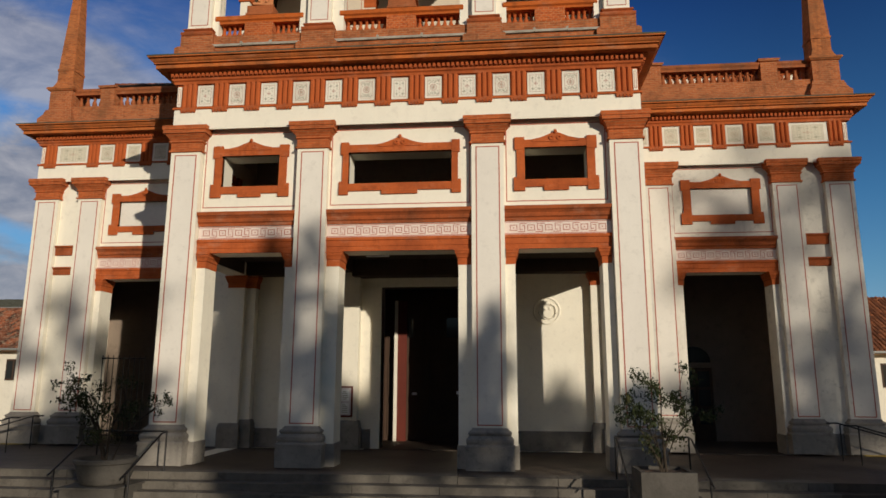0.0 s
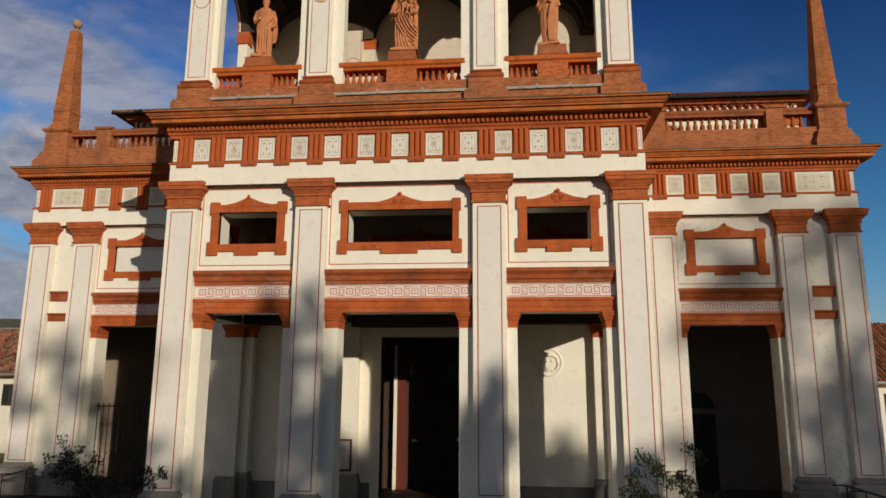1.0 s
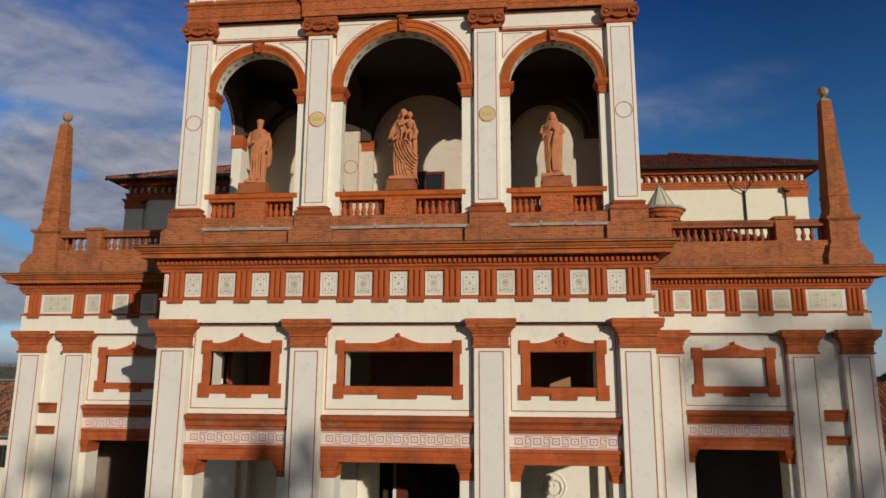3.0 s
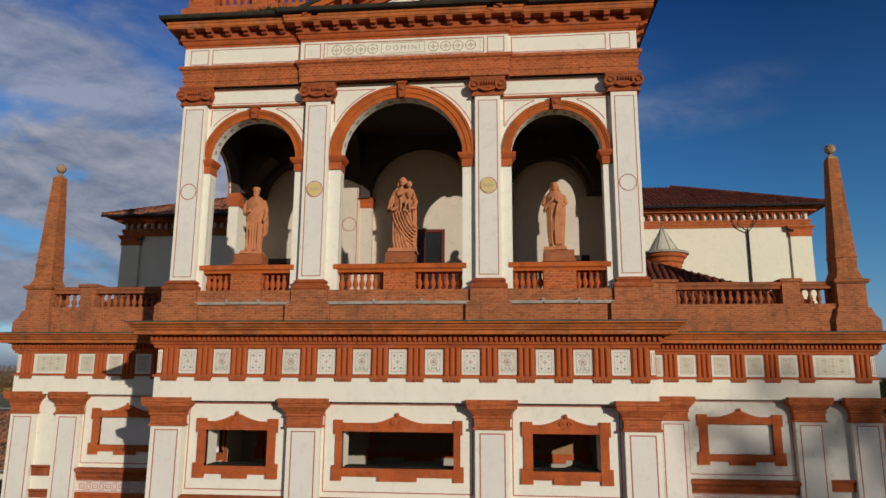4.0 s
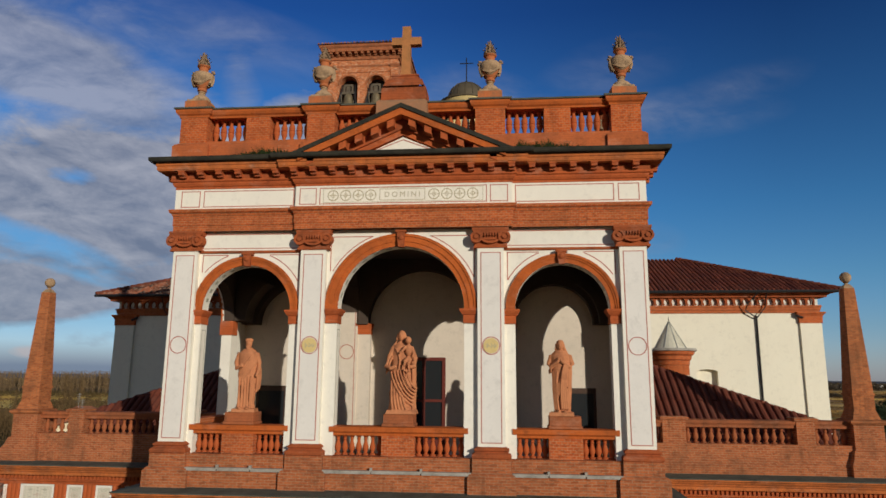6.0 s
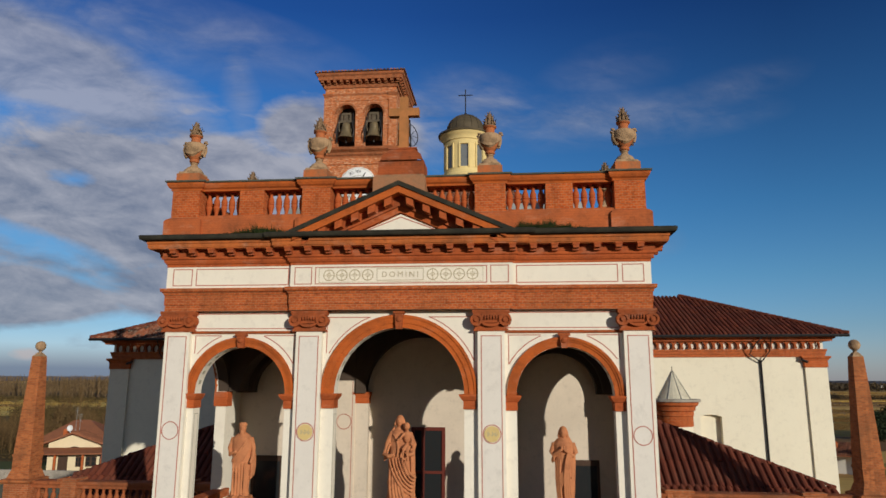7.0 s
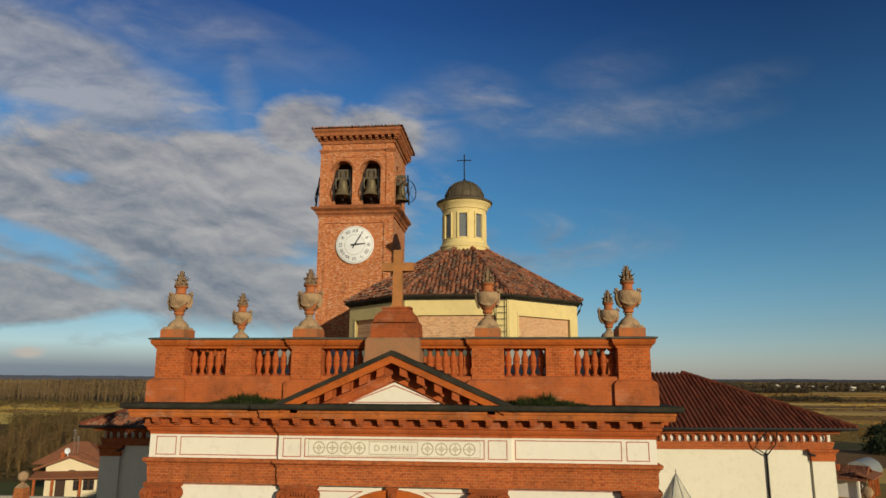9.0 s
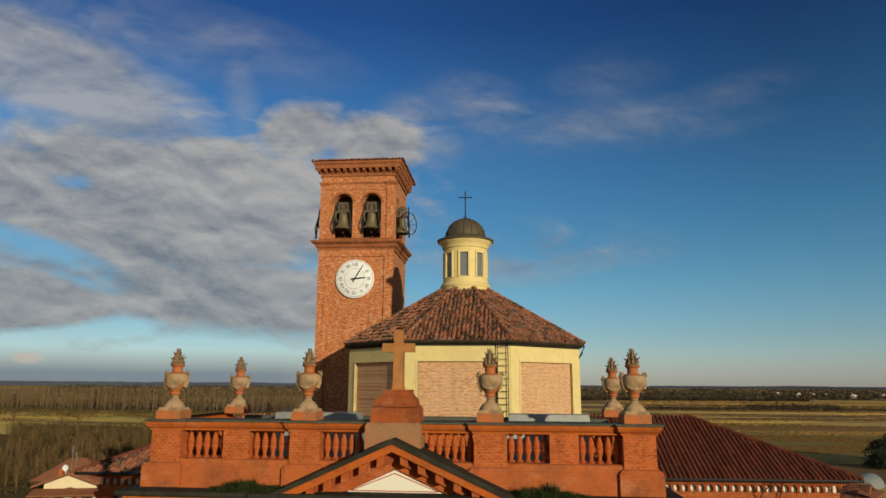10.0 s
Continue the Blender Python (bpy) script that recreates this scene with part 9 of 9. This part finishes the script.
for _ in range(900):
    x = r.uniform(-330, -60)
    y = r.uniform(130, 330) if x > -150 else r.uniform(150, 380)
    if 225 < y + 0.2 * (x + 180) < 420 and r.random() < 0.95:
        continue
    bare_tree(m, r, x, y, r.uniform(4, 9), 0.30, 60, 0.06)
for _ in range(360):
    bare_tree(m, r, r.uniform(-130, -40), r.uniform(116, 205), r.uniform(3.5, 7.5), 0.34, 56, 0.05)
for _ in range(420):
    x = r.uniform(-125, 40)
    bare_tree(m, r, x, r.uniform(420, 640), r.uniform(8, 15), 0.26, 40, 0.20)
for x, y, h in ((-124, 168, 15), (-112, 205, 13), (-131, 181, 12), (-150, 215, 14), (-96, 176, 11)):
    bare_tree(m, r, x, y, h, 0.30, 110, 0.05)
solid("bare_thicket", m, TWIG, "tangle of bare brown winter trees and bushes", "trees", kind="stuff")
m = Mesh()
for _ in range(4200):
    x = r.uniform(-330, -42)
    y = r.uniform(114, 250)
    h = r.uniform(1.0, 3.4)
    clump(m, r, x, y, h, h * 1.3, 40, 0.20)
# overgrown far edge of the thicket, and brushwood at the foot of the poplars
for _ in range(1500):
    y = r.uniform(225, 320)
    x = y * r.uniform(-0.80, -0.50)
    h = r.uniform(2.2, 4.8)
    clump(m, r, x, y, h, h * 1.2, 34, 0.30)
for _ in range(1500):
    x = r.uniform(-480, -120)
    h = r.uniform(1.5, 4.0)
    clump(m, r, x, 505 - 0.16 * (x + 350) - 95 * r.random() ** 1.5, h, h * 1.6, 26, 0.45)
solid("scrub", m, SCRUB, "low brown scrub and hedges", "bushes", kind="stuff")
m = Mesh()
for x, y, h, w in ((109, 195, 7, 5), (116, 200, 9, 6), (106, 189, 4, 4), (123, 206, 8, 7)):
    for _ in range(620):
        t = r.random() ** 0.8
        a = r.uniform(0, 6.28)
        q = w * (1 - t * t) ** 0.5 * r.uniform(0.2, 1.0)
        leaves(m, r, (x + q * math.cos(a), y + q * math.sin(a), GROUND + 0.3 + t * h), (0.6, 0.6, 0.5), 5, 0.30, 0.5)
solid("evergreens", m, EVERGREEN, "dark evergreen trees among the fields", "trees", kind="stuff")
# upright dry grass and stubble that catches the low sun, in strips
def grass_strip(bands, mat, label):
    grass = Mesh()
    for x0, x1, y0, y1, tilt in bands:
        n = int(min(16000, (x1 - x0) * (y1 - y0) / (0.0035 * y0) ** 2 / 3))
        for _ in range(n):
            x, y = r.uniform(x0, x1), r.uniform(y0, y1)
            if noise.noise(Vector((x * 0.011, y * 0.035, 4.0))) < -0.06:
                continue
            y += tilt * (x - (x1 if x0 < 0 else x0)) + 4 * noise.noise(Vector((x * 0.02, y0, 0)))
            g = 0.0009 * y
            w = g * r.uniform(1.2, 3.2)
            k = r.uniform(-0.5, 0.5)
            grass.add([(x - w, y - w * k, GROUND), (x + w, y + w * k, GROUND), (x + w * 0.4, y, GROUND + g * r.uniform(0.5, 1.1)), (x - w * 0.5, y, GROUND + g * r.uniform(0.5, 1.1))], [(0, 1, 2, 3)])
    solid("winter_grass", grass, mat, label, "grass", kind="stuff")


grass_strip([(-560, -72, 352, 420, -0.16), (-400, -72, 280, 318, -0.16), (115, 330, 415, 445, 0.04), (260, 620, 545, 590, 0.03), (150, 420, 815, 860, 0.0), (380, 700, 330, 356, 0.03)], DRYGRASS, "strips of dry yellow winter grass")
grass_strip([(-560, -72, 420, 470, -0.16), (105, 520, 318, 345, 0.04), (330, 640, 425, 470, 0.03), (120, 620, 500, 545, 0.04), (130, 700, 640, 720, 0.03), (140, 900, 880, 990, 0.0), (420, 900, 760, 850, 0.0)], TANGRASS, "strips of tan winter grass and stubble")
grass_strip([(100, 420, 225, 318, 0.02), (105, 560, 360, 412, 0.04), (115, 560, 462, 498, 0.04), (125, 700, 590, 640, 0.03), (130, 760, 725, 812, 0.0), (-330, -72, 318, 352, -0.16)], BROWNGRASS, "strips of dark brown winter grass and ploughed earth")
m = Mesh()
# hedgerows across the eastern fields, and woods towards the horizon
for y0, x0, x1, h, n in ((455, 150, 300, 2.0, 60), (640, 130, 360, 4.5, 260), (700, 240, 330, 6.0, 90), (1010, 60, 430, 8.0, 420), (1120, 100, 1250, 7.0, 420), (1300, 150, 1400, 8.0, 420), (1600, 100, 1700, 9.0, 400)):
    for _ in range(n):
        x = r.uniform(x0, x1)
        clump(m, r, x, y0 + 0.04 * x + r.gauss(0, 6), h * r.uniform(0.4, 1.1), h * 1.4, 34, 0.16 * h)
for _ in range(2400):
    a, d = r.uniform(-0.62, 0.80), r.uniform(1200, 3600)
    h = r.uniform(7, 13)
    clump(m, r, d * math.sin(a), d * math.cos(a), h, 3.0 * h, 16, 0.30 * h)
solid("far_hedges", m, FARWOOD, "distant dark hedgerows and woods on the plain", "trees", kind="stuff")
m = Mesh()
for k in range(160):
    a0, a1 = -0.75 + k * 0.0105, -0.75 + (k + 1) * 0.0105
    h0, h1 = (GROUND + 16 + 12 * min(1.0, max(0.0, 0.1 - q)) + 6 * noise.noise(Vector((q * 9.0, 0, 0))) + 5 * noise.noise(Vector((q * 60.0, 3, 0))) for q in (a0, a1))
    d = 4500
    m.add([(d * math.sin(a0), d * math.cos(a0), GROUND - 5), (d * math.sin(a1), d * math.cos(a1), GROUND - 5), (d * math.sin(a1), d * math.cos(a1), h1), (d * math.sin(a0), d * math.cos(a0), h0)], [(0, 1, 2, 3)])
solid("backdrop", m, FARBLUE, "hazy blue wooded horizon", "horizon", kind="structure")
m = Mesh()
for _ in range(40):
    x, y = r.uniform(560, 1250), r.uniform(1150, 1600)
    w, h = r.uniform(2.5, 5), r.uniform(4, 7)
    m.box(x - w, x + w, y, y + w, GROUND, GROUND + h)
    m.prism([(x - w - 0.5, GROUND + h), (x + w + 0.5, GROUND + h), (x, GROUND + h + 0.45 * w)], y - 0.4, y + w + 0.4)
solid("far_village", m, HOUSEPALE, "tiny pale houses of a distant village", "houses", kind="stuff")


# ---- behind the camera: what shades the lower front ----
def shade_tree(at, h, crown, tall, seed, n, size=0.24):
    """A tree whose crown is crown metres in radius and tall metres high, up to h."""
    r = random.Random(seed)
    t = thing("street_tree", (at[0], at[1], GROUND), "leafy tree across the square from the church", "tree", "square trees")
    tr, cr = Mesh(), Mesh()
    x, y = at
    tr.tube([(x, y, GROUND), (x + 0.1, y, GROUND + h * 0.4), (x, y + 0.1, GROUND + h * 0.8)], 0.20, 0.06, 8)
    for k in range(n // 12):
        a, e = r.uniform(0, 6.28), r.uniform(-1, 1)
        q = crown * (1 - e * e) ** 0.5 * r.uniform(0.1, 1.0) ** 0.5
        c = (x + q * math.cos(a), y + q * math.sin(a), GROUND + h - tall / 2 + e * tall / 2)
        leaves(cr, r, c, (0.25 * crown ** 0.5, 0.25 * crown ** 0.5, 0.5), 12, size, 0.6)
        if k % 3 == 0:
            tr.tube([(x, y, max(GROUND + h * 0.25, c[2] - 1.2)), c], 0.035, 0.012, 5)
    part("trunk", tr, BARK, t)
    part("crown", cr, LEAF, t)


def toward_sun(x, y, z, d):
    """The place d metres from a point, along the sun's bearing, and the height of the ray there."""
    q = Vector((TO_SUN.x, TO_SUN.y)).normalized()
    return (x + q.x * d, y + q.y * d), z + d * math.tan(SUN_EL)


SHADE = (
    # where the top of the shade falls on the front, metres away, radius, height, leaves
    ((-2.30, 0.0, 7.45), 52, 0.62, 6.4, 51, 400),
    ((2.40, 0.0, 5.45), 50, 0.62, 4.0, 52, 420),
    ((-1.0, 0.0, 5.6), 48, 0.85, 3.6, 61, 1000),
    ((0.3, 0.0, 4.4), 46, 0.9, 2.8, 62, 800),
    ((1.3, 0.0, 4.0), 47, 0.7, 2.2, 63, 480),
    ((5.9, 0.0, 3.4), 55, 0.9, 1.6, 64, 380),
    ((-3.25, 0.0, 7.2), 50, 0.62, 6.2, 66, 900),
    ((7.5, 0.0, 4.5), 60, 1.0, 2.6, 67, 420),
    ((-9.5, 2.0, 3.0), 60, 2.6, 1.8, 68, 700),
    ((10.0, 0.0, 2.3), 60, 3.0, 1.6, 69, 1000),
    ((10.2, 4.3, 8.8), 84, 2.6, 7.0, 53, 400),
    ((12.9, 4.3, 9.8), 88, 2.4, 7.6, 54, 340),
    ((14.6, 4.3, 9.0), 80, 2.2, 7.0, 57, 270),
    ((11.8, 4.3, 5.2), 76, 2.9, 3.4, 56, 760),
    ((11.4, 4.3, 11.5), 92, 2.9, 4.2, 58, 350),
    ((14.4, 4.3, 11.9), 96, 2.4, 4.0, 59, 270),
    ((-3.7, 0.0, 2.5), 49, 0.85, 2.0, 70, 1000),
    ((-12.2, 4.3, 6.4), 70, 2.4, 4.4, 55, 440),
)
for (x, y, z), d, cr, tl, sd, n in SHADE:
    xy, zz = toward_sun(x, y, z, d)
    shade_tree(xy, zz - GROUND, cr, tl, sd, n)
for (x, y, z), d, w in (((0.0, 0.0, 1.25), 48, 14.0),):
    xy, zz = toward_sun(x, y, z, d)
    hs = thing("village_house", (xy[0], xy[1], GROUND), "long village house across the square", "house")
    part("wall", Mesh().box(xy[0] - w, xy[0] + w + 6, xy[1] - 8, xy[1], GROUND, zz - 1.2), HOUSEWALL, hs)
    part("roof", Mesh(lambda a, b, c: (xy[0] + b, xy[1] + a, c)).prism([(-8.8, zz - 1.4), (0.8, zz - 1.4), (-4.0, zz)], -w - 0.5, w + 6.5), TILES, hs)

# unseen houses added round the square, to hold back light from the low sky
for x0, x1, y0, y1, e, rd in ((-40, -27, -60, -8, 8.0, 11.0), (-24, 4, -78, -66, 8.5, 11.5)):
    hs = thing("village_house", ((x0 + x1) / 2, (y0 + y1) / 2, GROUND), "unseen plain village houses added to block low skylight", "house")
    part("wall", Mesh().box(x0, x1, y0, y1, GROUND, e), HOUSEWALL, hs)
    if y1 - y0 > x1 - x0:
        part("roof", Mesh().prism([(x0 - 0.6, e), (x1 + 0.6, e), ((x0 + x1) / 2, rd)], y0 - 0.5, y1 + 0.5), TILES, hs)
    else:
        part("roof", Mesh(lambda a, b, c: (b, a, c)).prism([(y0 - 0.6, e), (y1 + 0.6, e), ((y0 + y1) / 2, rd)], x0 - 0.5, x1 + 0.5), TILES, hs)
